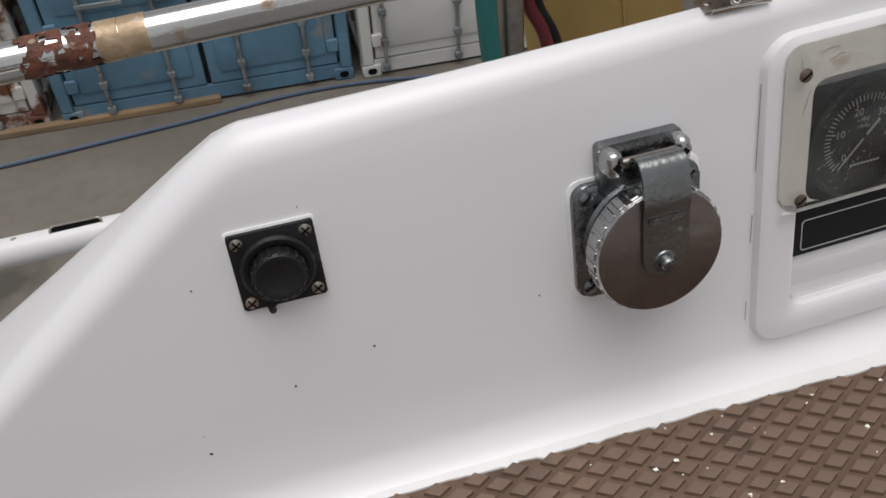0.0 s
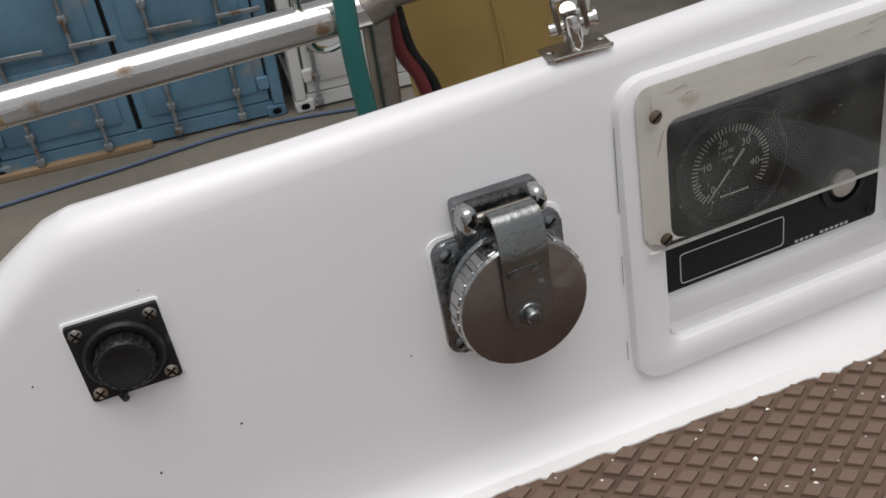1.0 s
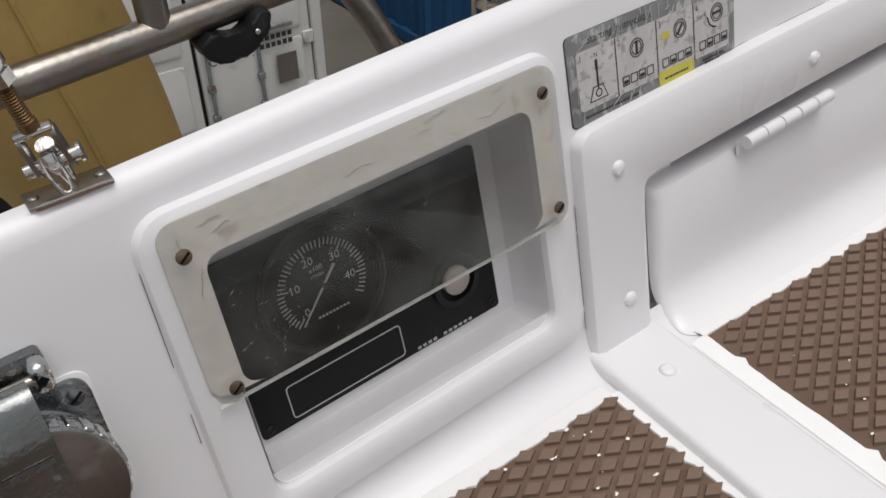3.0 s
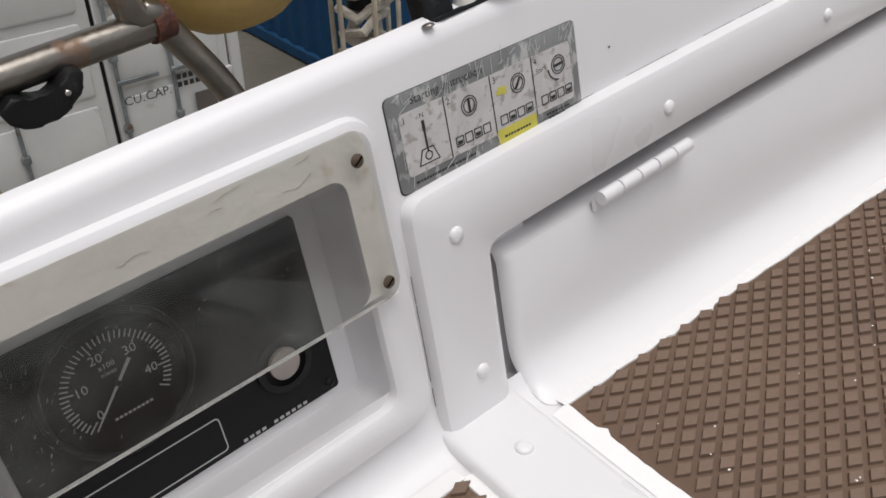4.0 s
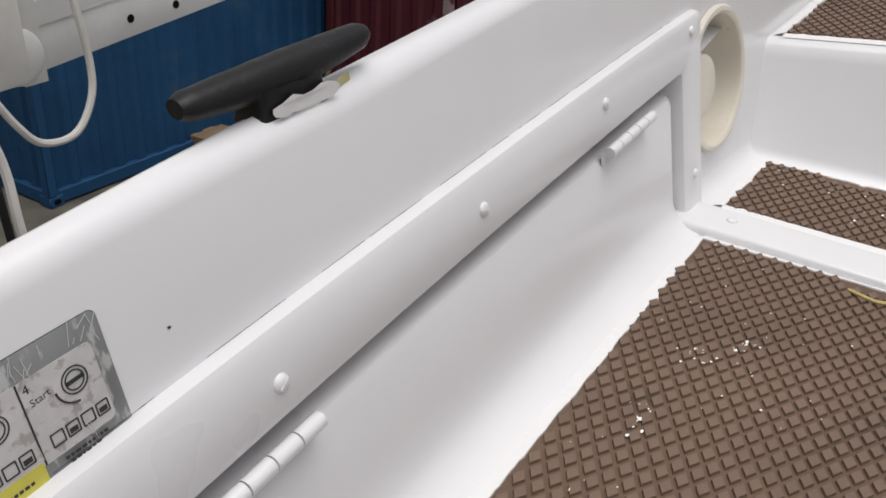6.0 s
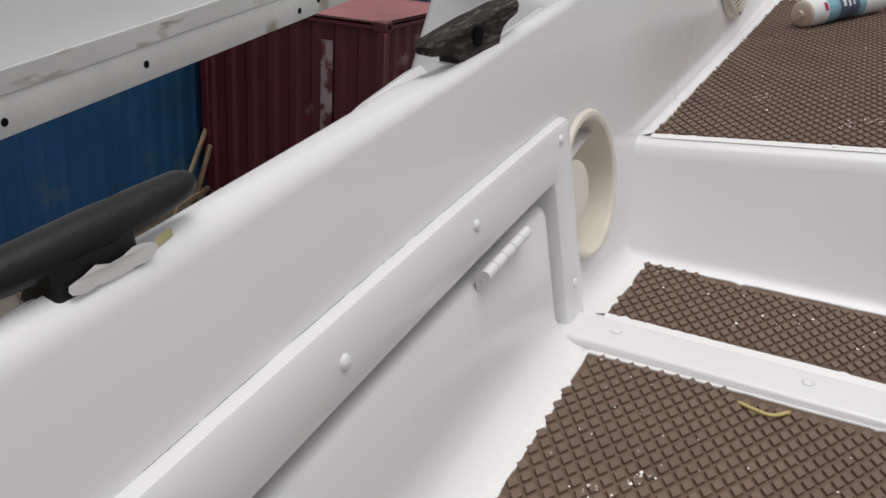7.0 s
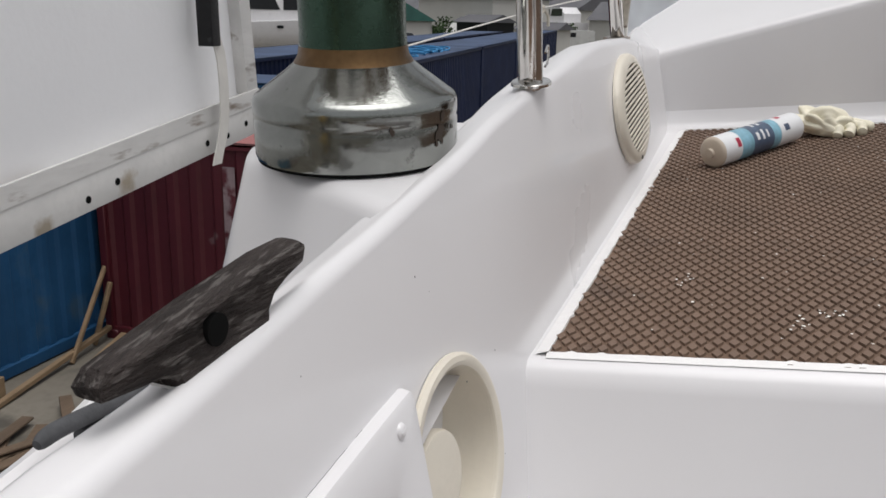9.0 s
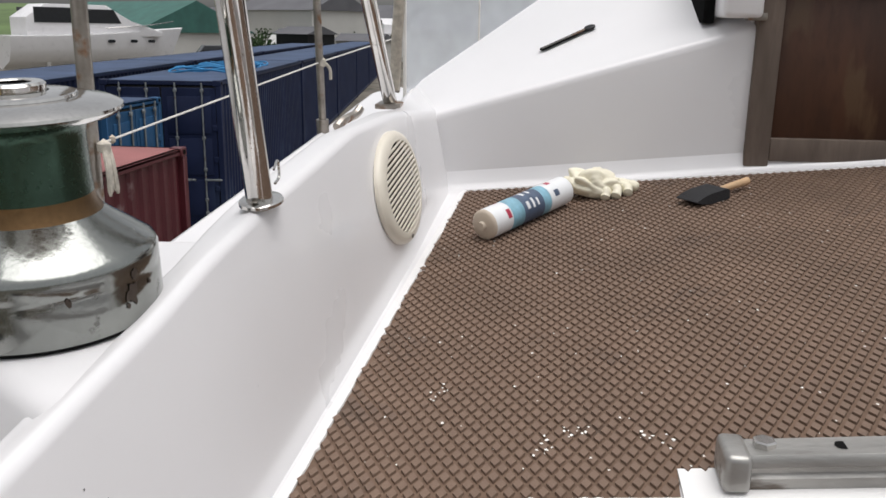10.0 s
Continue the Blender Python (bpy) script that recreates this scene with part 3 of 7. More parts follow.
def ragged(points, width, zf, step=0.006, seed=1, toward=(0, -1), back=0.012):
    """Thick paint lapped unevenly over the edge of a mat."""
    rng = random.Random(seed)
    bm = bmesh.new()
    last = None
    length = [0.0]
    for a, c in zip(points, points[1:]):
        length.append(length[-1] + (Vector(c) - Vector(a)).length)
    k = int(length[-1] / step)
    for i in range(k + 1):
        s = length[-1] * i / k
        x = float(np.interp(s, length, [p[0] for p in points]))
        y = float(np.interp(s, length, [p[1] for p in points]))
        w = width * (0.42 + 0.30 * noise.noise(Vector((s * 38, seed * 7.1, 0))) + 0.14 * noise.noise(Vector((s * 170, seed, 3))) + (rng.uniform(0.4, 1.0) if rng.random() < 0.05 else 0.0))
        d = Vector((toward[0], toward[1]))
        q = [Vector((x, y)) - d * back, Vector((x, y)) + d * w * 0.8, Vector((x, y)) + d * w]
        h = [0.0006, 0.0040, 0.0014]
        now = [bm.verts.new((p.x, p.y, zf(p.x, p.y) + e)) for p, e in zip(q, h)]
        if last:
            for j in range(2):
                bm.faces.new((last[j], now[j], now[j + 1], last[j + 1]))
        last = now
    return bm


lap = thing("paint_edge", "white paint lapped unevenly over the mat edges", "paint edge", kind="structure")
seat_z = lambda x, y: SEAT
for i, (pts, zf, d) in enumerate([
    ([(-0.5, -0.046), (0.30, -0.042), (0.613, -0.044)], seat_z, (0, -1)),
    ([(0.613, -0.044), (0.616, -0.60)], seat_z, (-1, 0)),
    ([(0.711, -0.043), (1.489, -0.056)], seat_z, (0, -1)),
    ([(0.711, -0.043), (0.700, -0.60)], seat_z, (1, 0)),
    ([(1.489, -0.056), (1.482, -0.60)], seat_z, (-1, 0)),
    ([(1.585, -0.051), (1.757, -0.063)], seat_z, (0, -1)),
    ([(1.585, -0.051), (1.567, -0.60)], seat_z, (1, 0)),
    ([(1.757, -0.063), (1.750, -0.60)], seat_z, (-1, 0)),
    ([(1.849, -0.029), (2.939, -0.101)], lambda x, y: deck_z(x, y) - 0.005, (0, -1)),
    ([(1.8485, -0.029), (1.8485, -0.39)], lambda x, y: deck_z(x, y) - 0.0060, (1, 0)),
    ([(2.939, -0.101), (2.939, -1.6)], lambda x, y: deck_z(x, y) - 0.005, (-1, 0)),
]):
    part("paint_lap", ragged(pts, 0.006, zf, seed=i, toward=d, back=0.006 if i == 9 else 0.012), PAINT_EDGE, lap)


# ---- locker frame, lid and hinges ----
def slab(x0, x1, zlo, zhi, h, r=0.004, off=0.0, n=24, ends=True):
    """A raised strip that follows the cockpit side between two heights, with soft edges."""
    bm = bmesh.new()
    st = [x0 + (x1 - x0) * k / n for k in range(n + 1)]
    if ends:
        st = [x0, x0 + 0.0005, x0 + 0.3 * r, x0 + r] + [x for x in st if x0 + 1.5 * r < x < x1 - 1.5 * r] + [x1 - r, x1 - 0.3 * r, x1 - 0.0005, x1]
    rings = []
    for i, x in enumerate(st):
        e = min(x - x0, x1 - x) if ends else 1
        hh = h if e >= r else (0.0 if i in (0, len(st) - 1) else h - r + math.sqrt(max(0, r * r - (r - e) ** 2)))
        rr = min(r, max(hh, 0))
        lo, hi = zlo(x), zhi(x)
        prof = [(lo, 0), (lo, hh - rr), (lo + 0.3 * rr, hh - 0.3 * rr), (lo + rr, hh), (hi - rr, hh), (hi - 0.3 * rr, hh - 0.3 * rr), (hi, hh - rr), (hi, 0)]
        rings.append([bm.verts.new(on_wall(x, z, off + o)) for z, o in prof])
    for a, c in zip(rings, rings[1:]):
        for k in range(8):
            j = (k + 1) % 8
            bm.faces.new((a[k], c[k], c[j], a[j]))
    bm.faces.new(rings[0])
    bm.faces.new(rings[-1][::-1])
    return bm


frame_ob = thing("seat_locker_surround", "white painted raised frame round the seat locker with domed bolts", "locker frame", at=(1.1, 0, SEAT))


def wall_band(outer, inner, h, r):
    """A raised band on the cockpit side between two open lines of (x, z), with soft edges."""
    bm = bmesh.new()
    rings = []
    for (xo, zo), (xi, zi) in zip(outer, inner):
        d = Vector((xi - xo, zi - zo))
        w = d.length
        d = d / w
        prof = [(0, 0), (0, h - r), (0.3 * r, h - 0.3 * r), (r, h), (w - r, h), (w - 0.3 * r, h - 0.3 * r), (w, h - r), (w, -0.02)]
        rings.append([bm.verts.new(on_wall(xo + d.x * s, zo + d.y * s, o)) for s, o in prof])
    for a, c in zip(rings, rings[1:]):
        for k in range(7):
            bm.faces.new((a[k], c[k], c[k + 1], a[k + 1]))
    return bm


def corner(cx, cz, r, a0, a1, n=6):
    return [(cx + r * math.cos(radians(a0 + (a1 - a0) * k / n)), cz + r * math.sin(radians(a0 + (a1 - a0) * k / n))) for k in range(n + 1)]


outer = [(0.626, SEAT + 0.002 + 0.028 * k) for k in range(5)] + corner(0.640, frame_top(0.63) - 0.014, 0.014, 180, 92)
outer += [(0.66 + 0.0226 * k, frame_top(0.66 + 0.0226 * k)) for k in range(40)] + corner(1.572, frame_top(1.572) - 0.006, 0.006, 88, 0) + [(1.578, SEAT + 0.002 + 0.028 * k) for k in (4, 3, 2, 1, 0)]
inner = [(0.687, SEAT + 0.002 + 0.024 * k) for k in range(5)] + corner(0.697, lid_top(0.69) - 0.010, 0.010, 180, 92)
inner += [(0.70 + 0.0207 * k, lid_top(0.70 + 0.0207 * k)) for k in range(40)] + corner(1.514, lid_top(1.514) - 0.006, 0.006, 88, 0) + [(1.520, SEAT + 0.002 + 0.028 * k) for k in (4, 3, 2, 1, 0)]
part("frame_face", wall_band(outer, inner, 0.0115, 0.0085), GELCOAT, frame_ob)
for xa, xb, sk in ((0.622, 0.692, -0.010), (1.502, 1.566, -0.018)):
    bm = box((xa, -0.60, SEAT - 0.01), (xb, -0.006, SEAT + 0.011), 0.006, seg=3)
    for v in bm.verts:
        v.co.x += sk * (-v.co.y) / 0.4
    part("seat_strip", bm, GELCOAT, frame_ob)
BOLTS = [(0.658, 0.117), (0.876, 0.130), (1.098, 0.144), (1.318, 0.161), (1.543, 0.180), (0.662, 0.012), (1.549, 0.018)]
for x, z in BOLTS:
    m = wall_frame(x, z, 0.0108)
    bm = dome(0.0058, 0.0038, m)
    box((-0.0042, -0.0005, 0.0034), (0.0042, 0.0004, 0.00392), m=m @ pose(0, 0, 0, 0, 0, random.uniform(-60, 60)), bm=bm)
    part("bolt", bm, GELCOAT, frame_ob)
for x, y in ((0.656, -0.057), (1.534, -0.075), (1.525, -0.275), (0.650, -0.30)):
    part("bolt", dome(0.0065, 0.003, pose(x, y, SEAT + 0.0108)), GELCOAT, frame_ob)

lid = thing("seat_locker", "white painted hinged locker lid with softly rounded edges", "locker lid", at=(1.1, 0, SEAT))
bm = bmesh.new()
rows = []
LID_X = [0.703, 0.7036, 0.707, 0.713] + [0.722 + 0.02 * k for k in range(39)] + [1.499, 1.507, 1.5105, 1.511]
for x in LID_X:
    e = min(x - 0.703, 1.511 - x)
    h = 0.004 if e >= 0.012 else 0.004 - 0.012 + math.sqrt(max(0, 0.012**2 - (0.012 - e) ** 2))
    zt = lid_top(x) - 0.018
    row = [on_wall(x, zt, -0.03), on_wall(x, zt, h - 0.010), on_wall(x, zt - 0.003, h - 0.003), on_wall(x, zt - 0.010, h), on_wall(x, 0.02, h)]
    f = on_wall(x, SEAT, h)
    for i in range(7):
        a = radians(90 * i / 6)
        row.append(Vector((x, f.y - 0.030 * (1 - math.cos(a)) + 0.2 * 0.03 * (1 - math.sin(a)), SEAT + 0.0006 + 0.030 * (1 - math.sin(a)))))
    rows.append([bm.verts.new(p) for p in row])
for a, c in zip(rows, rows[1:]):
    for i in range(len(a) - 1):
        bm.faces.new((a[i], c[i], c[i + 1], a[i + 1]))
part("lid_panel", bm, GELCOAT, lid)
# near-black sheet paints the shade seen through the gap round the lid
box_bm = box((0.69, 0.05, SEAT - 0.01), (1.515, 0.055, 0.15))
solo("wall_locker_back", box_bm, DARK_GAP, "near-black sheet for the shade inside the seat locker", "locker back", kind="structure")
bm = bmesh.new()
rows = [[bm.verts.new(on_wall(x, lid_top(x) + 0.001, o)) for o in (0.0, -0.05)] for x in [0.687 + 0.833 * k / 20 for k in range(21)]]
for a, c in zip(rows, rows[1:]):
    bm.faces.new((a[0], c[0], c[1], a[1]))
rows = [[bm.verts.new(on_wall(x, SEAT + 0.001 + (lid_top(0.70) - SEAT) * k / 4, -0.016)) for k in range(5)] for x in (0.687, 0.71, 0.74)]
for a, c in zip(rows, rows[1:]):
    for k in range(4):
        bm.faces.new((a[k], c[k], c[k + 1], a[k + 1]))
solo("trim_locker_rebate", bm, GELCOAT, "white painted rebate over the locker lid", "trim", kind="structure")


def hinge(x0, x1):
    leaf = part("hinge", slab(x0, x1, lambda x: lid_top(x) - 0.026, lambda x: lid_top(x) - 0.014, 0.003, 0.001, off=0.004, n=4), GELCOAT, lid, "white painted butt hinge")
    cuts = [x0 + (x1 - x0) * k / 5 for k in range(6)]
    for a, c in zip(cuts, cuts[1:]):
        m1, m2 = on_wall(a + 0.0006, lid_top(a) - 0.0135, 0.0125), on_wall(c - 0.0006, lid_top(c) - 0.0135, 0.0125)
        part("knuckle", pipe([m1, m2], 0.0056, 14), GELCOAT, leaf)


hinge(0.792, 0.898)
hinge(1.318, 1.425)


# ---- fittings on the cockpit side ----
def screw_head(name, m, r, material, parent, cross=False):
    bm = lathe([(r, 0), (r, 0.0008), (r * 0.7, 0.0016), (0, 0.0019)], m, 14)
    part(name, bm, material, parent)
    slot = box((-r * 0.8, -r * 0.13, 0.0012), (r * 0.8, r * 0.13, 0.0021), m=m @ pose(0, 0, 0, 0, 0, 35))
    if cross:
        box((-r * 0.13, -r * 0.8, 0.0012), (r * 0.13, r * 0.8, 0.0021), m=m @ pose(0, 0, 0, 0, 0, 35), bm=slot)
    part("slot", slot, DARK_GAP, parent)


def black_socket():
    m = wall_frame(0.048, 0.1415, 0, -0.5)
    t = thing("socket", "black square plastic deck socket with a round screw cap", "socket", at=m.translation)
    part("plate", prism(rrect(-0.0235, -0.0235, 0.0235, 0.0235, 0.0015), 0.004, m, 0.0008), BLACK, t)
    part("collar", lathe([(0.0205, 0.004), (0.0205, 0.007), (0.0190, 0.0085), (0.0165, 0.0085), (0.0150, 0.0075), (0.0150, 0.004)], m, 40), BLACK, t)
    cap = part("cap", lathe([(0.0145, 0.004), (0.0145, 0.0155), (0.0132, 0.017), (0.0105, 0.017), (0.0098, 0.0166), (0, 0.0166)], m, 36), BLACK, t)
    bm = None
    for k in range(18):
        a = 2 * math.pi * k / 18
        bm = box((0.0138, -0.0012, 0.008), (0.0152, 0.0012, 0.0162), 0.0004, m @ pose(0, 0, 0, 0, 0, math.degrees(a)), bm, 1)
    part("grip", bm, BLACK, cap)
    for u, v in ((-0.0185, 0.0185), (0.0185, 0.0185), (0.0185, -0.0185), (-0.0185, -0.0185)):
        screw_head("screw", m @ pose(u, v, 0.004), 0.0036, STEEL_DULL, t, True)
    part("strap_end", pipe([m @ Vector(p) for p in ((-0.006, -0.021, 0.004), (-0.009, -0.024, 0.004), (-0.0085, -0.028, 0.002))], 0.0022, 8), BLACK, t)
    lapw = prism(rrect(-0.0248, -0.0246, 0.0246, 0.0250, 0.002), 0.0012, m, 0.0005)
    part("bedding", lapw, PAINT_EDGE, t, "white paint round the plate")


def shore_inlet():
    m = wall_frame(0.2590, 0.1092)
    t = thing("power_inlet", "tarnished chromed shore power inlet with a closed round screw cover", "power inlet", at=m.translation)
    part("bedding", prism(rrect(-0.0425, -0.0415, 0.0425, 0.0395, 0.008), 0.0012, m, 0.0005), PAINT_EDGE, t, "white paint round the flange")
    flange = prism(rrect(-0.0405, -0.0395, 0.0405, 0.0375, 0.009), 0.0055, m, 0.0016)
    part("flange", flange, ZINC, t)
    tab = prism(rrect(-0.0245, 0.030, 0.0275, 0.0610, 0.003), 0.0085, m, 0.002)
    part("hinge_tab", tab, ZINC, t)
    for u0, u1 in ((-0.0245, -0.0135), (0.0175, 0.0275)):
        lug = part("lug", box((u0, 0.0435, 0.0), (u1, 0.0605, 0.0205), 0.0048, m, seg=4), CHROME, t)
        part("pin_hole", lathe([(0.0027, 0.0200), (0.0027, 0.0209), (0, 0.0209)], m @ pose((u0 + u1) / 2, 0.052, 0), 4), DARK_GAP, lug, "small square hole", smooth=False)
    part("pin", pipe([m @ Vector((-0.0235, 0.0525, 0.0165)), m @ Vector((0.027, 0.0525, 0.0165))], 0.0028, 10), STEEL_DULL, t)
    part("collar", lathe([(0.0370, 0.0055), (0.0370, 0.010), (0.0350, 0.0115), (0.0350, 0.0145), (0.0365, 0.0155), (0.0365, 0.019)], m, 48), ZINC, t)
    side = lathe([(0.0375, 0.018), (0.0395, 0.0195), (0.0395, 0.0325), (0.0385, 0.0345)], m, 48)
    cover = part("screw_cover", side, CHROME, t, angle=5)
    part("face", lathe([(0.0386, 0.0344), (0.0370, 0.0352), (0, 0.0352)], m, 64), DISC, cover)
    bm = None
    for k in range(30):
        bm = box((0.0388, -0.0027, 0.0205), (0.0404, 0.0027, 0.0320), 0.0006, m @ pose(0, 0, 0, 0, 0, 12 * k + 3), bm, 1)
    part("knurl", bm, CHROME, cover, angle=15)
    path = [(0.0520, 0.0195), (0.0570, 0.0235), (0.0585, 0.0290), (0.0560, 0.0340), (0.0500, 0.0372), (0.0400, 0.0390), (0.0320, 0.0392), (0.0260, 0.0380), (0.0120, 0.0372), (-0.0140, 0.0370)]
    bm = bmesh.new()
    rows = []
    smooth = curve([(0, v, n) for v, n in path], 5)
    for i, p in enumerate(smooth):
        d = (smooth[min(i + 1, len(smooth) - 1)] - smooth[max(i - 1, 0)]).normalized()
        q = Vector((0, -d.z, d.y))
        w = 0.0140 if p.y > -0.004 else 0.0140 * math.sqrt(max(0.02, 1 - ((-0.004 - p.y) / 0.0085) ** 2))
        rows.append([bm.verts.new(m @ Vector((0.0015 + u, p.y + q.y * h, p.z + q.z * h))) for u, h in ((-w, -0.0008), (w, -0.0008), (w, 0.0010), (-w, 0.0010))])
    for a, c in zip(rows, rows[1:]):
        for k in range(4):
            bm.faces.new((a[k], a[(k + 1) % 4], c[(k + 1) % 4], c[k]))
    bm.faces.new(rows[0])
    bm.faces.new(rows[-1][::-1])
    arm = part("spring_arm", bm, VERDIGRIS, t, "green-tarnished sprung arm", angle=50)
    part("brand_stamp", prism(rrect(-0.0095, 0.022, 0.0125, 0.0262, 0.0005), 0.0004, m @ pose(0, 0, 0.0392)), ZINC, arm)
    part("rivet", lathe([(0.0072, 0.0378), (0.0066, 0.0386), (0.0048, 0.0388), (0.0048, 0.0425), (0.0036, 0.0440), (0, 0.0443)], m @ pose(0.0010, -0.0045, 0), 24), ZINC, t)
    for u, v in ((-0.0325, 0.0290), (-0.0325, -0.0315), (0.0330, 0.0290), (0.0330, -0.0315)):
        screw_head("screw", m @ pose(u, v, 0.0055), 0.0046, ZINC, t)


def instrument_panel():
    m = wall_frame(0.480, 0.105, 0, 1.0)
    t = thing("engine_panel", "black engine panel recessed in a white moulded bezel behind clear plastic", "engine panel", at=m.translation)
    n = 6
    outer, inner = rrect(-0.139, -0.112, 0.141, 0.106, 0.020, n), rrect(-0.110, -0.086, 0.111, 0.077, 0.012, n)
    bm = ring_plate(outer, inner, 0.0085, m, 0.0083)
    part("bezel", bm, GELCOAT, t)
    bm = bmesh.new()
    back = rrect(-0.101, -0.090, 0.112, 0.054, 0.006, n)
    a = [bm.verts.new((u, v, 0.002)) for u, v in inner]
    b = [bm.verts.new((u, v, -0.039)) for u, v in back]
    for k in range(len(a)):
        j = (k + 1) % len(a)
        bm.faces.new((a[k], a[j], b[j], b[k]))
    bm.faces.new(b)
    bmesh.ops.transform(bm, matrix=m, verts=bm.verts)
    part("recess", bm, GELCOAT, t)
    f = m @ pose(0, 0, -0.0385)
    face = part("panel_face", prism(rrect(-0.0985, -0.0790, 0.0955, 0.0475, 0.002), 0.003, f, 0.0006), BLACK_PANEL, t)
    g = f @ pose(-0.033, 0.004, 0.003)
    part("gauge_rim", lathe([(0.0445, 0), (0.0445, 0.003), (0.0425, 0.0042), (0.0405, 0.003), (0.040, 0.001)], g, 56), BLACK, face)
    bm = None
    for k in range(46):
        a = 222 - 5.7 * k
        long = 0.0235 if k % 10 == 0 else (0.0248 if k % 5 == 0 else 0.0262)
        bm = box((long, -0.00035, 0.0004), (0.0308, 0.00035, 0.0008), m=g @ pose(0, 0, 0, 0, 0, a), bm=bm)
    part("tick_marks", bm, GAUGE_INK, face, smooth=False)
    for k, num in enumerate(("0", "10", "20", "30", "40")):
        a = radians(222 - 57 * k)
        part("numeral", words(num, 0.0078, g @ pose(0.0195 * math.cos(a), 0.0195 * math.sin(a), 0.0006)), GAUGE_INK, face, smooth=False)
    part("numeral", words("x100", 0.0048, g @ pose(-0.002, 0.0125, 0.0006)), GAUGE_INK, face, smooth=False)
    part("numeral", words("r/min", 0.0042, g @ pose(-0.002, 0.0080, 0.0006)), GAUGE_INK, face, smooth=False)
    bm = None
    for i in range(9):
        bm = box((-0.0085 + 0.0026 * i, -0.0212, 0.0002), (-0.0067 + 0.0026 * i, -0.0198, 0.0004), m=g, bm=bm)
    part("maker_bar", bm, GAUGE_INK, face, smooth=False)
    nd = g @ pose(0, 0, 0, 0, 0, 227)
    part("needle", prism([(-0.0150, -0.0010), (0.0285, -0.0003), (0.0285, 0.0003), (-0.0150, 0.0010)], 0.0006, nd @ pose(0, 0, 0.0012)), GAUGE_INK, face, smooth=False)
    part("hub", dome(0.0030, 0.002, g), BLACK, face)
    loop = rrect(-0.076, -0.0755, 0.012, -0.0505, 0.003)
    part("outline", ring_plate(loop, rrect(-0.0753, -0.0748, 0.0113, -0.0512, 0.0025), 0.0004, f @ pose(0, 0, 0.003), 0.0), GAUGE_INK, face, smooth=False)
    k = f @ pose(0.0620, -0.0405, 0.003)
    part("key_ring", lathe([(0.0200, 0), (0.0195, 0.003), (0.0150, 0.003)], k, 32), BLACK, face)
    part("key_cap", lathe([(0.0105, 0), (0.0105, 0.0032), (0.0095, 0.004), (0, 0.004)], k, 28), mat("grey_key_cap", (0.36, 0.32, 0.29), 0.5), face)
    bm = None
    for i in range(11):
        if i != 4:
            bm = box((0.022 + 0.0045 * i, -0.0775, 0.0001), (0.0248 + 0.0045 * i, -0.0755, 0.0004), m=f @ pose(0, 0, 0.003), bm=bm)
    part("maker_bar", bm, GAUGE_INK, face, smooth=False)
    screw_head("screw", f @ pose(0.0895, -0.0730, 0.003), 0.0032, BLACK, face)
    screw_head("screw", f @ pose(-0.0925, -0.0730, 0.003), 0.0032, BLACK, face)
    # clear cover on its bed of sealant
    co = rrect(-0.1285, -0.004, 0.1275, 0.1000, 0.010, n)
    ci = rrect(-0.1095, -0.0045, 0.1095, 0.0765, 0.010, n)
    bm = bmesh.new()
    rng = random.Random(4)
    a = [bm.verts.new((u + rng.uniform(-1, 1) * 0.0008, v + rng.uniform(-1, 1) * 0.0008, 0.0100)) for u, v in co]
    b = [bm.verts.new((u, v, 0.0100 + rng.uniform(0, 0.0006))) for u, v in ci]
    for i in range(len(a)):
        j = (i + 1) % len(a)
        if co[i][1] < 0.0 and co[j][1] < 0.0 and abs(co[i][0] - co[j][0]) > 0.05:
            continue
        bm.faces.new((a[i], a[j], b[j], b[i]))
    bmesh.ops.transform(bm, matrix=m, verts=bm.verts)
    part("sealant_bed", bm, SEALANT, t, "yellowed sealant smeared under the cover")
    cover = part("cover", prism(rrect(-0.1290, -0.006, 0.1280, 0.1005, 0.010, n), 0.0045, m @ pose(0, 0, 0.0108), 0.0008), ACRYLIC, t, "clear scratched acrylic sheet")
    cover.visible_shadow = False
    # added pale strip: the sheet's bright lower edge line put into colour
    part("cover_edge", box((-0.1275, -0.0064, 0.0118), (0.1265, -0.0060, 0.0150), m=m), mat("bright_acrylic_edge_line", (0.62, 0.61, 0.59), 0.4, vary=0.2, big=60), cover)
    bm = None
    for i in range(110):
        left = rng.random() < 0.6
        u, v = (rng.gauss(-0.088, 0.016), rng.uniform(0.004, 0.072)) if left else (rng.uniform(-0.05, 0.10), rng.gauss(0.058, 0.012))
        if not -0.107 < u < 0.107 or not 0.0 < v < 0.075:
            continue
        q = rng.uniform(0.0002, 0.0013)
        bm = box((-q, -0.00004, 0), (q, 0.00004, 0.0001), m=m @ pose(u, v, 0.0154, 0, 0, rng.gauss(60, 40)), bm=bm)
    tagged(part("scratch", bm, mat("acrylic_scratch", (0.42, 0.42, 0.40), 0.6), cover, smooth=False), kind="stuff")
    for u, v in ((-0.1190, 0.0835), (-0.1165, 0.0020), (0.1170, 0.0845), (0.1195, 0.0050)):
        screw_head("screw", m @ pose(u, v, 0.0153), 0.0042, RUSTY_SCREW, t)
    bm = None
    for i in range(9):  # brown creases in the sealant
        u, v = rng.uniform(-0.118, 0.10), rng.uniform(0.081, 0.096)
        if i > 6:
            u, v = rng.choice((-0.121, -0.116)), rng.uniform(0.01, 0.08)
        step = [Vector((rng.uniform(0.002, 0.005), rng.gauss(0, 0.0011), 0)) for _ in range(rng.randint(3, 6))]
        pts = [Vector((u, v, 0.0106))]
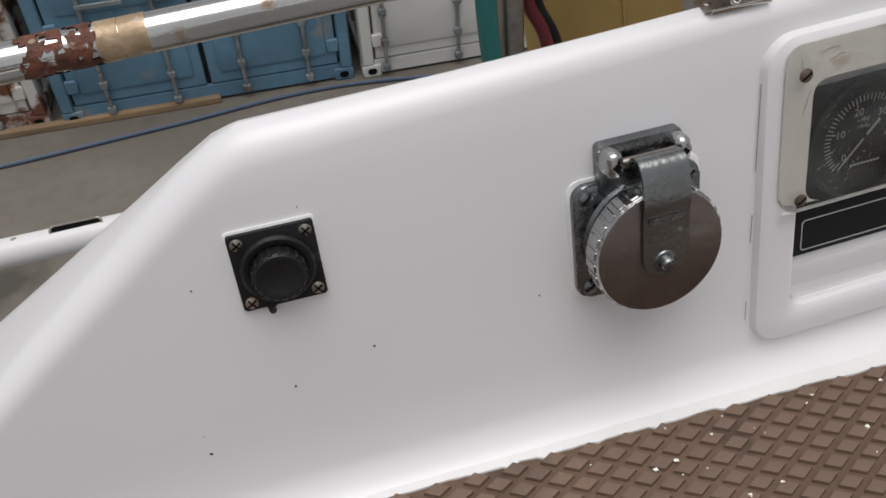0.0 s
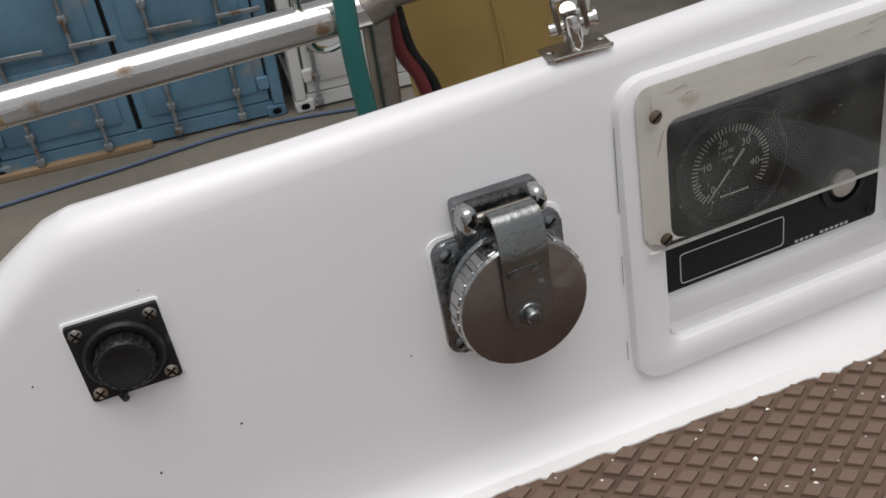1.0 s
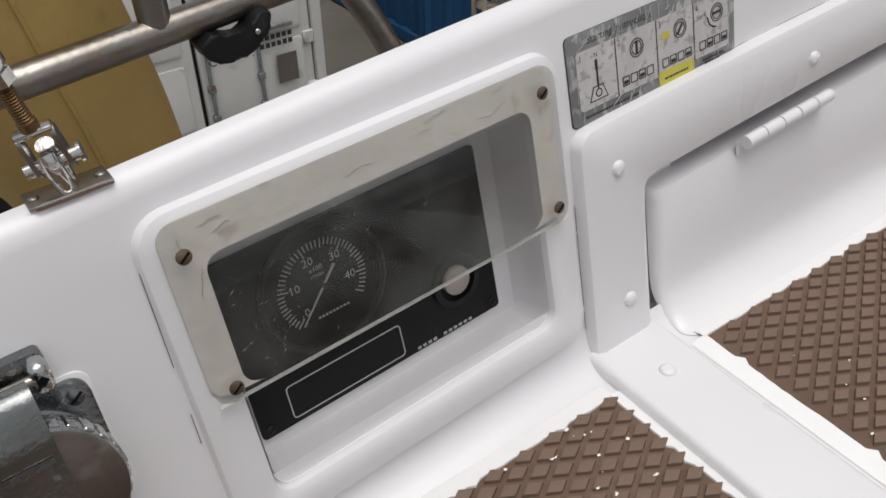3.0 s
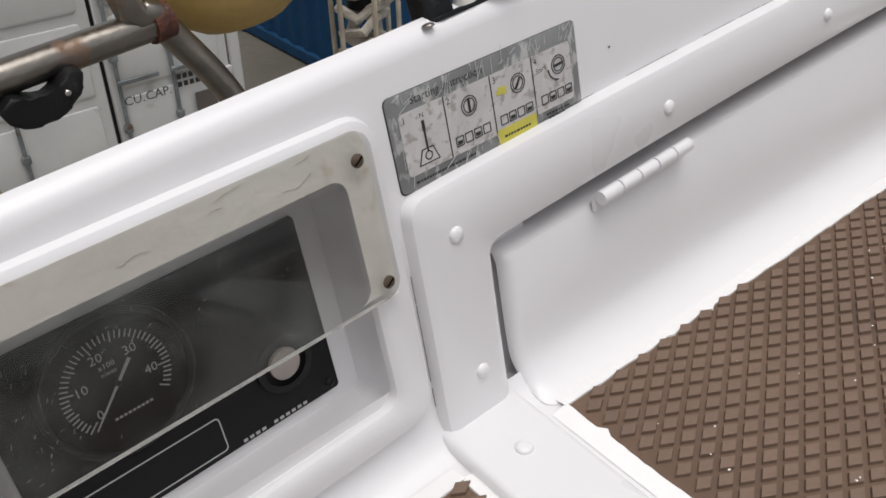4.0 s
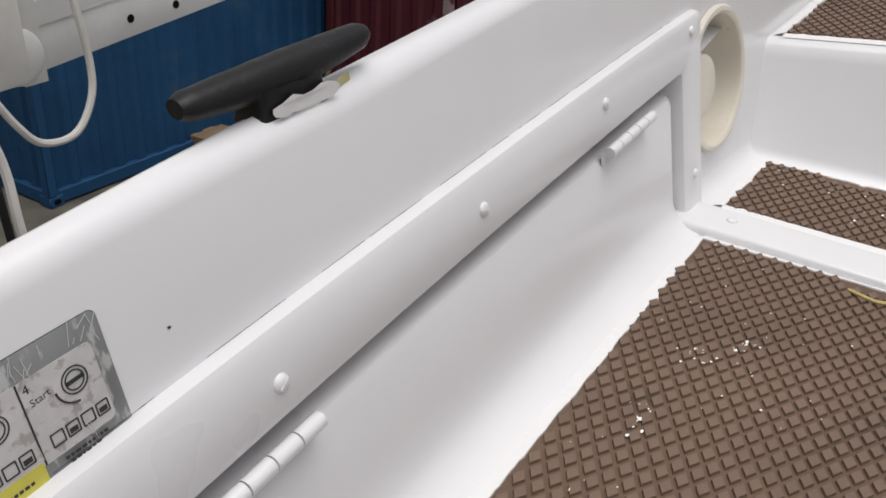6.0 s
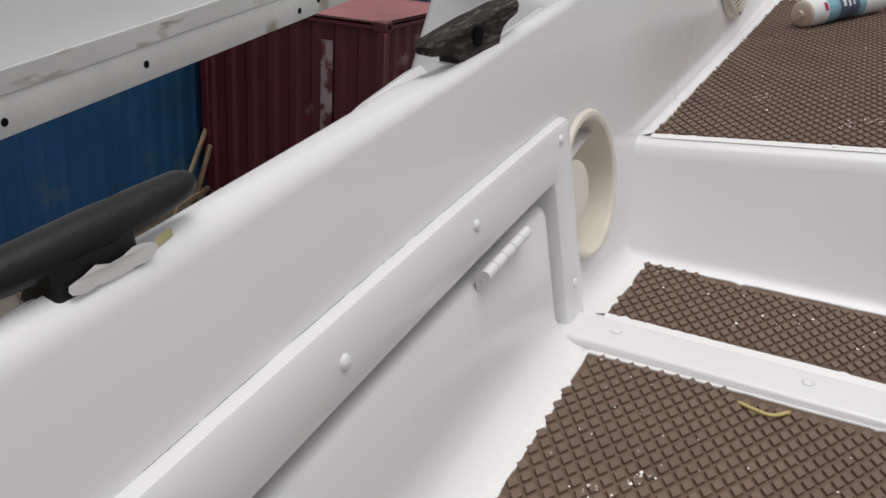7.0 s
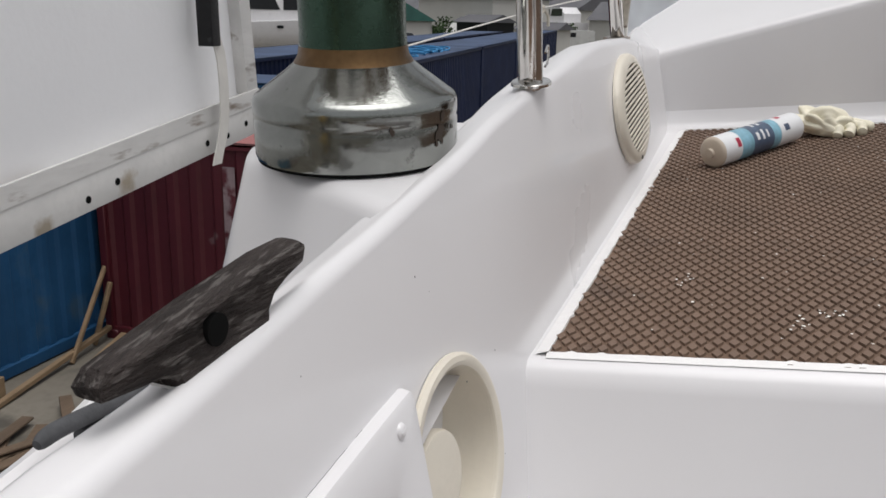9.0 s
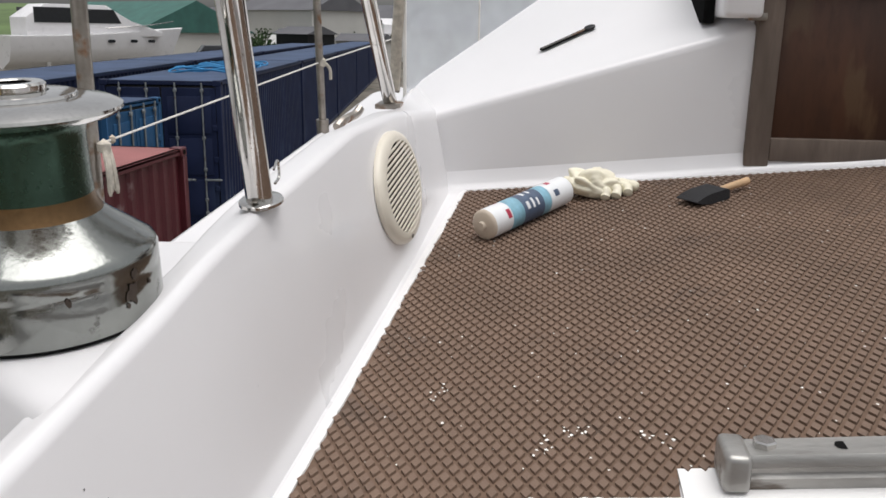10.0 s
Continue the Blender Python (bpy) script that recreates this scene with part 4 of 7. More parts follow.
        for q in step:
            pts.append(pts[-1] + (q if i < 7 else Vector((q.y, q.x, 0))))
        bm = pipe([m @ p for p in curve(pts, 3)], 0.00016, 5, bm)
    part("dirt_crease", bm, mat("dirty_sealant_crack", (0.46, 0.38, 0.29), 0.7), t)


def starting_label():
    m = wall_frame(0.711, 0.1835, 0.0, 1.7)
    t = thing("instruction_label", "scratched grey engine starting label with four pale pictogram fields", "label", at=m.translation)
    part("dirty_edge", prism(rrect(-0.0822, -0.0313, 0.0819, 0.0307, 0.004), 0.0007, m), INK, t, "dark grimy edge of the label")
    part("plate", prism(rrect(-0.0815, -0.0305, 0.0815, 0.0305, 0.004), 0.0012, m, 0.0004), DECAL_GREY, t)
    m = m @ pose(0, 0, 0.0013)
    part("field", prism(rrect(-0.0740, -0.0215, 0.0745, 0.0185, 0.003), 0.0003, m), DECAL_PALE, t)
    m = m @ pose(0, 0, 0.0004)

    def ink(bm, material=INK, name="pictogram"):
        part(name, bm, material, t, smooth=False)

    for u in (-0.0390, 0.0, 0.0375):
        ink(box((u - 0.0004, -0.0215, 0), (u + 0.0004, 0.0185, 0.0002), m=m), name="divider")
    ink(words("Starting Instruction", 0.0076, m @ pose(-0.034, 0.0243, -0.0003)), name="title")
    for k, u in enumerate((-0.0705, -0.0355, 0.0035, 0.0410)):
        ink(words(str(k + 1), 0.0062, m @ pose(u, 0.0140, 0)), name="numeral")
    # lever
    bm = prism([(-0.0655, -0.0175), (-0.0485, -0.0175), (-0.0525, -0.0075), (-0.0615, -0.0075)], 0.0002, m)
    ink(bm)
    ink(prism([(-0.0643, -0.0167), (-0.0497, -0.0167), (-0.0531, -0.0083), (-0.0609, -0.0083)], 0.0003, m), DECAL_PALE)
    ink(lathe([(0.0030, 0), (0.0030, 0.0005), (0.0022, 0.0005), (0.0022, 0.0)], m @ pose(-0.0570, -0.0125, 0), 20))
    ink(box((-0.0576, -0.010, 0), (-0.0564, 0.0045, 0.0005), m=m))
    ink(box((-0.0581, 0.0035, 0), (-0.0559, 0.0100, 0.0004), 0.0001, m=m))
    ink(words("N", 0.0045, m @ pose(-0.0570, 0.0130, 0)), name="numeral")
    for c in (-0.0195, 0.0195, 0.0580):
        k = m @ pose(c + (0.004 if c > 0 else 0), 0.0060, 0)
        ink(lathe([(0.0065, 0), (0.0065, 0.0003), (0.0059, 0.0003), (0.0059, 0)], k, 28))
        ink(lathe([(0.0048, 0), (0.0048, 0.0003), (0.0042, 0.0003), (0.0042, 0)], k, 24))
        ink(box((-0.0009, -0.0040, 0), (0.0009, 0.0040, 0.0004), m=k @ pose(0, 0, 0, 0, 0, (0, -38, -88)[(c > 0) + (c > 0.03)])))
        for i in range(4):
            q = m @ pose(c - 0.0118 + 0.0078 * i, -0.0135, 0)
            ink(ring_plate(rrect(-0.0033, -0.0033, 0.0033, 0.0033, 0.0004, 1), rrect(-0.0027, -0.0027, 0.0027, 0.0027, 0.0003, 1), 0.0003, q))
            if (i + (c > 0)) % 2 == 0:
                ink(box((-0.0020, -0.0020, 0), (0.0020, 0.0004, 0.0003), m=q))
    ink(words("Start", 0.0050, m @ pose(0.0455, 0.0075, 0, 0, 0, 6)), name="caption")
    arc = [m @ Vector((0.062 + 0.0100 * math.cos(radians(a)), 0.006 + 0.0100 * math.sin(radians(a)), 0.0002)) for a in range(185, 275, 10)]
    ink(pipe(arc, 0.0005, 6))
    ink(prism(rrect(0.0005, -0.0300, 0.0365, -0.0190, 0.0012), 0.0003, m @ pose(0, 0, -0.0003)), YELLOW, "yellow_bar")
    ink(prism([(0.0035, 0.004), (0.0125, 0.003), (0.0130, 0.0075), (0.006, 0.009)], 0.0003, m), YELLOW, "yellow_mark")
    for u, v, w in ((0.0060, -0.0248, 0.024), (0.046, -0.0245, 0.022), (0.048, -0.0275, 0.016), (-0.070, -0.0262, 0.050)):
        bm = None
        rng = random.Random(int(u * 9000))
        x = u
        while x < u + w:
            s = rng.uniform(0.001, 0.0028)
            bm = box((x, v - 0.0007, 0), (x + s, v + 0.0007, 0.0002), m=m, bm=bm)
            x += s + 0.0008
        ink(bm, name="caption_bar")
    bm = None
    rng = random.Random(8)
    for k in range(70):
        u, v = rng.uniform(-0.079, 0.079), rng.choice((rng.uniform(-0.0295, 0.0295), rng.uniform(0.02, 0.0295)))
        s = rng.uniform(0.001, 0.007)
        bm = box((-s, -0.00012, 0), (s, 0.00012, 0.0002), m=m @ pose(u, v, 0.0002, 0, 0, rng.uniform(20, 110)), bm=bm)
    tagged(part("scratch", bm, mat("pale_scratch", (0.62, 0.62, 0.61), 0.5), t, smooth=False), kind="stuff")


black_socket()
shore_inlet()
instrument_panel()
starting_label()


def round_pocket():
    m = wall_frame(1.645, 0.104, 0.001) @ Matrix.Diagonal((1.12, 1.05, 1, 1))
    t = thing("round_pocket", "cream round plastic pocket let into the coaming", "pocket", at=m.translation)
    part("rim", lathe([(0.0840, 0), (0.0840, 0.003), (0.0815, 0.006), (0.0770, 0.0065), (0.0735, 0.004), (0.0725, 0.0)], m, 56), CREAM, t)
    part("bowl", lathe([(0.0728, 0.002), (0.0715, -0.020), (0.0690, -0.044), (0.0640, -0.050), (0, -0.051)], m, 56), CREAM, t)
    part("disc", lathe([(0.036, -0.050), (0.036, -0.010), (0.0345, -0.007), (0.031, -0.006), (0, -0.0055)], m @ pose(-0.016, -0.004, 0), 48), CREAM, t, "pale round knob inside the pocket")


def round_vent():
    m = wall_frame(2.515, 0.286, 0.0) @ Matrix.Diagonal((1.50, 1, 1, 1))
    t = thing("speaker_grille", "cream round slatted grille on the coaming", "grille", at=m.translation)
    part("rim", lathe([(0.0900, 0), (0.0900, 0.006), (0.0870, 0.011), (0.0800, 0.014), (0.0735, 0.0145), (0.0720, 0.012), (0.0720, 0.006)], m, 64), CREAM, t)
    part("backing", lathe([(0.0735, 0.004), (0, 0.004)], m, 40), DARK_GAP, t)
    k = m @ pose(0, 0, 0, 0, 0, 8)
    for i in range(17):
        v = -0.066 + 0.00825 * i
        w = math.sqrt(0.0730**2 - v * v)
        part("slat", box((-w, v - 0.0021, 0.0115), (w, v + 0.0021, 0.0145), 0.0008, k, seg=1), CREAM, t)
    screw_head("screw", m @ pose(-0.010, -0.0800, 0.0135), 0.0035, STEEL_DULL, t)


round_pocket()
round_vent()


# ---- fittings on the coaming top ----
def top_at(x, y=None, up=0.0):
    e = on_wall(x, top_z(x))
    return Vector((x, e.y + 0.03 if y is None else y, top_z(x) - 0.001 + up))


def rigging_screw():
    p = top_at(0.325, 0.0440)
    t = thing("rigging_screw", "stained stainless rigging screw on a small deck plate", "rigging screw", at=p)
    m = Matrix.Translation(p) @ pose(0, 0, 0, 0, -1.5, 0)
    part("plate", box((-0.0195, -0.0080, 0), (0.0195, 0.0080, 0.0016), 0.0007, m), STEEL_DULL, t)
    part("plate_lip", box((-0.0170, -0.0100, 0.0), (0.0190, -0.0086, 0.0030), 0.0004, m), STEEL, t)
    for u in (-0.0155, 0.0155):
        part("bolt", dome(0.0028, 0.0014, m @ pose(u, 0, 0.0016)), STEEL_DULL, t)
    d = m @ pose(0.001, 0, 0.0010, 4, -10, -14)
    eye = [d @ Vector((0.0, 0.0066 * math.sin(radians(a)), 0.0125 - 0.0125 * math.cos(radians(a)))) for a in range(-140, 141, 14)]
    part("eye", pipe(eye, 0.0044, 12), STEEL, t)
    f = d @ pose(0, 0, 0, 0, 0, 90)
    for v in (-0.0090, 0.0062):
        bm = prism(rrect(-0.0046, 0.0095, 0.0046, 0.0330, 0.0044, 4), 0.0026, f @ Matrix(((1, 0, 0, 0), (0, 0, 1, v), (0, 1, 0, 0), (0, 0, 0, 1))), 0.0008)
        part("fork", bm, STEEL_DULL, t)
    part("fork_head", box((-0.0040, -0.0088, 0.0312), (0.0040, 0.0086, 0.0345), 0.0015, f), STEEL, t)
    part("clevis_pin", pipe([f @ Vector((0, -0.0130, 0.0150)), f @ Vector((0, 0.0125, 0.0150))], 0.0038, 14), STEEL, t)
    part("pin_head", pipe([f @ Vector((0, -0.0138, 0.0150)), f @ Vector((0, -0.0122, 0.0150))], 0.0050, 16), STEEL, t)
    prof, z = [], 0.0345
    while z < 0.0580:
        prof += [(0.0039, z), (0.0031, z + 0.0007)]
        z += 0.0014
    part("thread", lathe([(0.0044, 0.034), (0.0044, 0.0385)] + prof[6:] + [(0.0035, 0.0585)], d, 14), BRONZE, t)
    part("lock_nut", lathe([(0, 0.0580), (0.0068, 0.0580), (0.0068, 0.0640), (0, 0.0640)], d, 6), STEEL, t, angle=20)
    part("barrel", lathe([(0.0050, 0.0640), (0.0074, 0.0670), (0.0074, 0.0800), (0.0066, 0.0860), (0.0072, 0.1500), (0.0074, 0.1700), (0.004, 0.176), (0.004, 0.42)], d, 18), STEEL, t)


def foot_block():
    c = top_at(0.732, 0.066)
    t = thing("foot_block", "black alloy foot block with a white sheave", "block", at=c)
    m = Matrix.Translation(c) @ pose(-0.005, 0, -0.006, -19, -3, 3) @ Matrix.Scale(0.70, 4)

    part("base_plate", prism(rrect(-0.075, -0.018, 0.056, 0.020, 0.016), 0.004, m, 0.001), BLACK_ALLOY, t)
    part("tongue", prism(rrect(0.04, -0.012, 0.078, 0.012, 0.010), 0.0035, m, 0.001), BLACK_ALLOY, t)
    part("sheave", lathe([(0, 0.005), (0.033, 0.005), (0.033, 0.0065), (0.0295, 0.012), (0.0285, 0.0155), (0.0295, 0.019), (0.033, 0.0245), (0.033, 0.026), (0, 0.026)], m @ pose(0.018, 0, 0), 48), SHEAVE, t)
    part("top_plate", prism(rrect(-0.078, -0.013, 0.058, 0.015, 0.012), 0.0055, m @ pose(0, 0, 0.027), 0.002), BLACK_ALLOY, t)
    part("post", prism(rrect(-0.072, -0.014, -0.040, 0.014, 0.006), 0.025, m @ pose(0, 0, 0.003), 0.001), BLACK_ALLOY, t)
    part("roller", lathe([(0, 0.004), (0.010, 0.004), (0.0085, 0.015), (0.010, 0.026), (0, 0.026)], m @ pose(-0.026, -0.010, 0), 20), SHEAVE, t)
    for u in (-0.056, 0.018):
        part("bolt", dome(0.0065, 0.003, m @ pose(u, 0, 0.0325)), STEEL, t)
    part("bolt", dome(0.006, 0.003, m @ pose(0.066, 0, 0.0035)), STEEL_DULL, t)
    part("bolt", dome(0.006, 0.003, m @ pose(-0.078, -0.018, 0.0)), STEEL_DULL, t)


def cleat(name, label, c, half, height, r, material, turn, base_half):
    t = thing(name, label, "cleat", at=c)
    m = Matrix.Translation(c) @ pose(0, 0, 0, 0, -3.5, turn)
    bm = bmesh.new()
    rings = []
    n = 25
    for k in range(n):
        s = -1 + 2 * k / (n - 1)
        x = s * half
        rise = height - r + 0.20 * r * abs(s) ** 2
        rv = r * (1.08 - 0.38 * abs(s) ** 1.8) * (1 if abs(s) < 0.95 else 0.72)
        ru = r * (1.00 - 0.25 * abs(s) ** 2) * (1 if abs(s) < 0.95 else 0.72)
        ring = []
        for j in range(14):
            a = 2 * math.pi * j / 14
            wob = 1 + 0.05 * noise.noise(Vector((x * 60, j, 3)))
            ring.append(bm.verts.new(m @ Vector((x, ru * wob * math.cos(a), rise + rv * wob * math.sin(a) * (0.8 if math.sin(a) > 0 else 1.0)))))
        rings.append(ring)
    for a, b in zip(rings, rings[1:]):
        for j in range(14):
            bm.faces.new((a[j], a[(j + 1) % 14], b[(j + 1) % 14], b[j]))
    bm.faces.new(rings[0][::-1])
    bm.faces.new(rings[-1])
    part("horn_bar", bm, material, t)
    bm = bmesh.new()
    rings = []
    for k in range(6):
        s = k / 5
        hw, hd = base_half * (1.05 - 0.25 * math.sin(math.pi * s * 0.5)) + 0.25 * base_half * s**3, r * (1.05 - 0.15 * s)
        rings.append([bm.verts.new(m @ Vector((u, v, s * (height - r)))) for u, v in rrect(-hw, -hd, hw, hd, 0.35 * hd, 3)])
    for a, b in zip(rings, rings[1:]):
        for j in range(len(a)):
            bm.faces.new((a[j], a[(j + 1) % len(a)], b[(j + 1) % len(a)], b[j]))
    bm.faces.new(rings[0][::-1])
    part("foot", bm, material, t)
    return t, m


t, m = cleat("mooring_cleat", "worn black plastic cleat with white paint round its foot", top_at(0.949, 0.0705, -0.004), 0.072, 0.034, 0.0118, BLACK, -3, 0.027)
bm = bmesh.new()
rng = random.Random(3)
ring = [bm.verts.new(m @ Vector((0.027 * math.cos(a) + 0.006, -0.0142 + 0.001 * math.sin(3 * a), 0.007 + 0.0065 * math.sin(a) * rng.uniform(0.6, 1.2)))) for a in [2 * math.pi * k / 22 for k in range(22)]]
bm.faces.new(ring)
part("paint_smear", bm, PAINT_EDGE, t)
bm = bmesh.new()
bm.faces.new([bm.verts.new(m @ Vector(p)) for p in ((0.034, -0.0105, 0.003), (0.050, -0.0075, 0.003), (0.053, -0.004, 0.006), (0.036, -0.010, 0.008))])
part("tape", bm, mat("dry_yellow_tape", (0.48, 0.44, 0.20), 0.7), t, "scrap of dry yellow tape")


def wooden_cleat():
    """A sawn wooden cleat: flat top, blunt horns, broad waist and a round lashing hole."""
    c = top_at(1.411, 0.070, -0.003)
    t = thing("mooring_cleat", "weathered grey wooden cleat with a lashing hole", "cleat", at=c)
    m = Matrix.Translation(c) @ pose(0, 0, 0, 0, -5.0, -4)
    side = [(-0.036, 0.0), (0.038, 0.0), (0.039, 0.007), (0.046, 0.014), (0.060, 0.018), (0.080, 0.024), (0.083, 0.030), (0.077, 0.035), (0.050, 0.0355), (0.020, 0.0345), (-0.010, 0.0335), (-0.045, 0.0320), (-0.074, 0.0305), (-0.081, 0.026), (-0.080, 0.019), (-0.066, 0.0155), (-0.047, 0.0125), (-0.038, 0.007)]
    bm = bmesh.new()
    layers = ((-0.0125, 0.0022), (-0.0105, 0.0004), (-0.0050, 0.0), (0.0050, 0.0), (0.0105, 0.0004), (0.0125, 0.0022))
    rings = []
    for d, inset in layers:
        ring = []
        for u, v in side:
            w = 1 - 0.28 * (abs(u) / 0.08) ** 2
            uu, vv = 1.06 * u - math.copysign(inset, u), v + (inset if v < 0.0225 else -inset) * (v > 0.001)
            k = 0.0010 * noise.noise(Vector((u * 90, v * 140, d * 200)))
            ring.append(bm.verts.new(m @ Vector((uu + k, d * w, vv + k))))
        rings.append(ring)
    for a, b in zip(rings, rings[1:]):
        for j in range(len(side)):
            bm.faces.new((a[j], a[(j + 1) % len(side)], b[(j + 1) % len(side)], b[j]))
    bm.faces.new(rings[0][::-1])
    bm.faces.new(rings[-1])
    part("horn_bar", bm, GREY_WOOD, t, angle=35)
    # the bar is not cut: a flush cap paints the hole's shade
    part("hole", lathe([(0.0086, -0.0131), (0.0086, 0.0130), (0.0060, 0.0132), (0, 0.0133)], m @ pose(-0.008, 0, 0.0190, 90, 0, 0), 24), DARK_GAP, t, "flush near-black cap painting the shaded lashing hole")
    bm = prism(rrect(-0.039, -0.0145, 0.041, 0.0145, 0.008), 0.0016, m, 0.0008)
    part("bedding", bm, PAINT_EDGE, t, "white paint round the foot")


wooden_cleat()
rigging_screw()
foot_block()


deck_cleat = thing("deck_cleat", "dull grey horned cleat on the white side deck", "cleat", at=(1.59, 0.252, 0.11))
part("horn_bar", pipe(curve([(1.478, 0.262, 0.160), (1.494, 0.262, 0.162), (1.520, 0.261, 0.160), (1.548, 0.260, 0.157), (1.575, 0.258, 0.155), (1.61, 0.256, 0.154)], 5), [0.004, 0.0055, 0.0062, 0.0066, 0.0068] + [0.0070] * 16 + [0.0068, 0.0065, 0.006, 0.005, 0.004], 14), GREY_RUBBER, deck_cleat)
part("foot", box((1.520, 0.250, 0.105), (1.570, 0.272, 0.152), 0.007), GREY_RUBBER, deck_cleat)
dodger = thing("canvas_edge", "black canvas edge with white cord piping over the rail", "canvas", at=(1.25, 0.29, 0.06))
edge = curve([(1.02, 0.265, 0.050), (1.12, 0.270, 0.105), (1.22, 0.275, 0.130), (1.30, 0.278, 0.134), (1.355, 0.280, 0.124)], 7)
part("piping", pipe(edge, 0.0040, 8), ROPE, dodger, "white cord piping")
bm = bmesh.new()
rows = [[bm.verts.new(p + Vector(q)) for q in ((0, -0.002, -0.003), (0, -0.012, -0.05), (0, -0.006, -0.25), (0, 0.006, -0.25), (0, 0.002, -0.003))] for p in edge]
for a, b in zip(rows, rows[1:]):
    for k in range(4):
        bm.faces.new((a[k], a[k + 1], b[k + 1], b[k]))
part("cloth", bm, BLACK, dodger)


# ---- winch on its moulded pad ----
bm = bmesh.new()
low = [(1.585, 0.040), (1.76, 0.335), (1.85, 0.36), (2.10, 0.36), (2.14, 0.040)]
high = [(1.632, 0.045), (1.790, 0.266), (1.84, 0.296), (2.02, 0.300), (2.04, 0.045)]
rings = []
for pts, z in ((low, 0.04), (high, 0.312)):
    rings.append([bm.verts.new((x, y, z if z < 0.1 else z + 0.045 * max(0, x - 1.8))) for x, y in pts])
for k in range(5):
    j = (k + 1) % 5
    bm.faces.new((rings[0][k], rings[0][j], rings[1][j], rings[1][k]))
cap = bm.faces.new(rings[1])
bmesh.ops.bevel(bm, geom=[e for e in bm.edges if e.verts[0] in rings[1] or e.verts[1] in rings[1]], offset=0.016, segments=4, profile=0.5, affect="EDGES")
solo("trim_winch_pad", bm, GELCOAT, "white moulded pad under the winch", "winch pad", kind="structure")


def winch():
    c = Vector((1.806, 0.156, 0.319))
    t = thing("sheet_winch", "worn chromed sheet winch with a green-tinted bronze drum", "winch", at=c)
    m = Matrix.Translation(c) @ pose(0, 0, 0, 0, -3, 0)
    part("base_ring", lathe([(0.0935, 0), (0.0935, 0.003)], m, 64), DARK_GAP, t)
    part("skirt", lathe([(0.0945, 0.003), (0.0955, 0.006), (0.0955, 0.037), (0.0945, 0.040), (0.0955, 0.043), (0.0955, 0.054), (0.0935, 0.0590), (0.0885, 0.0625)], m, 64), WINCH_CHROME, t)
    part("cone", lathe([(0.0885, 0.0625), (0.076, 0.0720), (0.063, 0.0815), (0.0555, 0.0880)], m, 64), WINCH_CHROME, t)
    part("waist", lathe([(0.0555, 0.0880), (0.0515, 0.0945), (0.0500, 0.1030)], m, 64), BRONZE, t)
    part("drum", lathe([(0.0500, 0.1030), (0.0490, 0.1150), (0.0490, 0.1500), (0.0505, 0.1570), (0.0560, 0.1620)], m, 64), GREEN_DRUM, t)
    part("top_flange", lathe([(0.0540, 0.1615), (0.0740, 0.1655), (0.0805, 0.1705), (0.0800, 0.1730), (0.0720, 0.1770), (0.0500, 0.1805), (0.0260, 0.1815)], m, 64), STEEL, t)
    part("cap_ring", lathe([(0.0470, 0.1808), (0.0465, 0.1830), (0.0440, 0.1835), (0.0260, 0.1850)], m, 48), STEEL, t)
    hub = part("hub", lathe([(0.0245, 0.1815), (0.0245, 0.1900), (0.0225, 0.1920), (0.0150, 0.1920), (0.0140, 0.1910)], m, 40), STEEL, t)
    part("handle_socket", lathe([(0.0140, 0.1913), (0.0120, 0.1820), (0, 0.1820)], m, 8), DARK_GAP, hub)
    rng = random.Random(11)
    for a, z, s in ((-118, 0.030, 0.011), (-116, 0.046, 0.006), (-150, 0.038, 0.004), (-104, 0.033, 0.003), (-121, 0.022, 0.004)):
        bm = bmesh.new()
        pts = []
        for k in range(16):
            b = 2 * math.pi * k / 16
            rr = s * rng.uniform(0.45, 1.15)
            aa = radians(a + 12) + rr * math.cos(b) / 0.096 * 0.7
            pts.append(bm.verts.new(m @ Vector((0.0962 * math.cos(aa), 0.0962 * math.sin(aa), z + rr * math.sin(b)))))
        bm.faces.new(pts)
        part("chipped_patch", bm, mat("bare_corroded_patch", (0.055, 0.040, 0.030), 0.7, 0.2, vary=0.3), t)


winch()


# ---- deck edge, posts and lines ----
def far_hull():
    """The hull's other side, its transom and a keel that stands on the ground."""
    bm = bmesh.new()
    rows = []
    for k in range(13):
        x = -0.62 + 0.4 * k
        rows.append([bm.verts.new((x, y, z)) for y, z in ((-1.95, 0.0), (-1.93, -0.6), (-1.75, -1.6), (-1.35, -2.4), (-0.9, -2.85))])
    for a, c in zip(rows, rows[1:]):
        for i in range(4):
            bm.faces.new((a[i], c[i], c[i + 1], a[i + 1]))
    box((-0.64, -1.95, -0.5), (-0.62, 0.08, -0.03), bm=bm)
    bm.faces.new([bm.verts.new((-0.63, y, z)) for y, z in ((-1.93, -0.5), (0.08, -0.5), (0.05, -0.9), (-0.4, -2.2), (-0.9, -2.85), (-1.35, -2.4), (-1.75, -1.6))])
    box((0.3, -1.05, -3.42), (2.6, -0.75, -2.5), 0.05, bm=bm)
    return bm



def edge_z(x):
    return float(np.interp(x, [-1, 1.26, 1.32, 1.36, 1.45, 1.52, 1.62, 1.75, 2.31, 2.7, 2.92, 3.2, 3.55, 3.95, 4.3], [-0.2, -0.06, 0.02, 0.124, 0.136, 0.143, 0.168, 0.187, 0.214, 0.227, 0.238, 0.248, 0.264, 0.282, 0.292]))


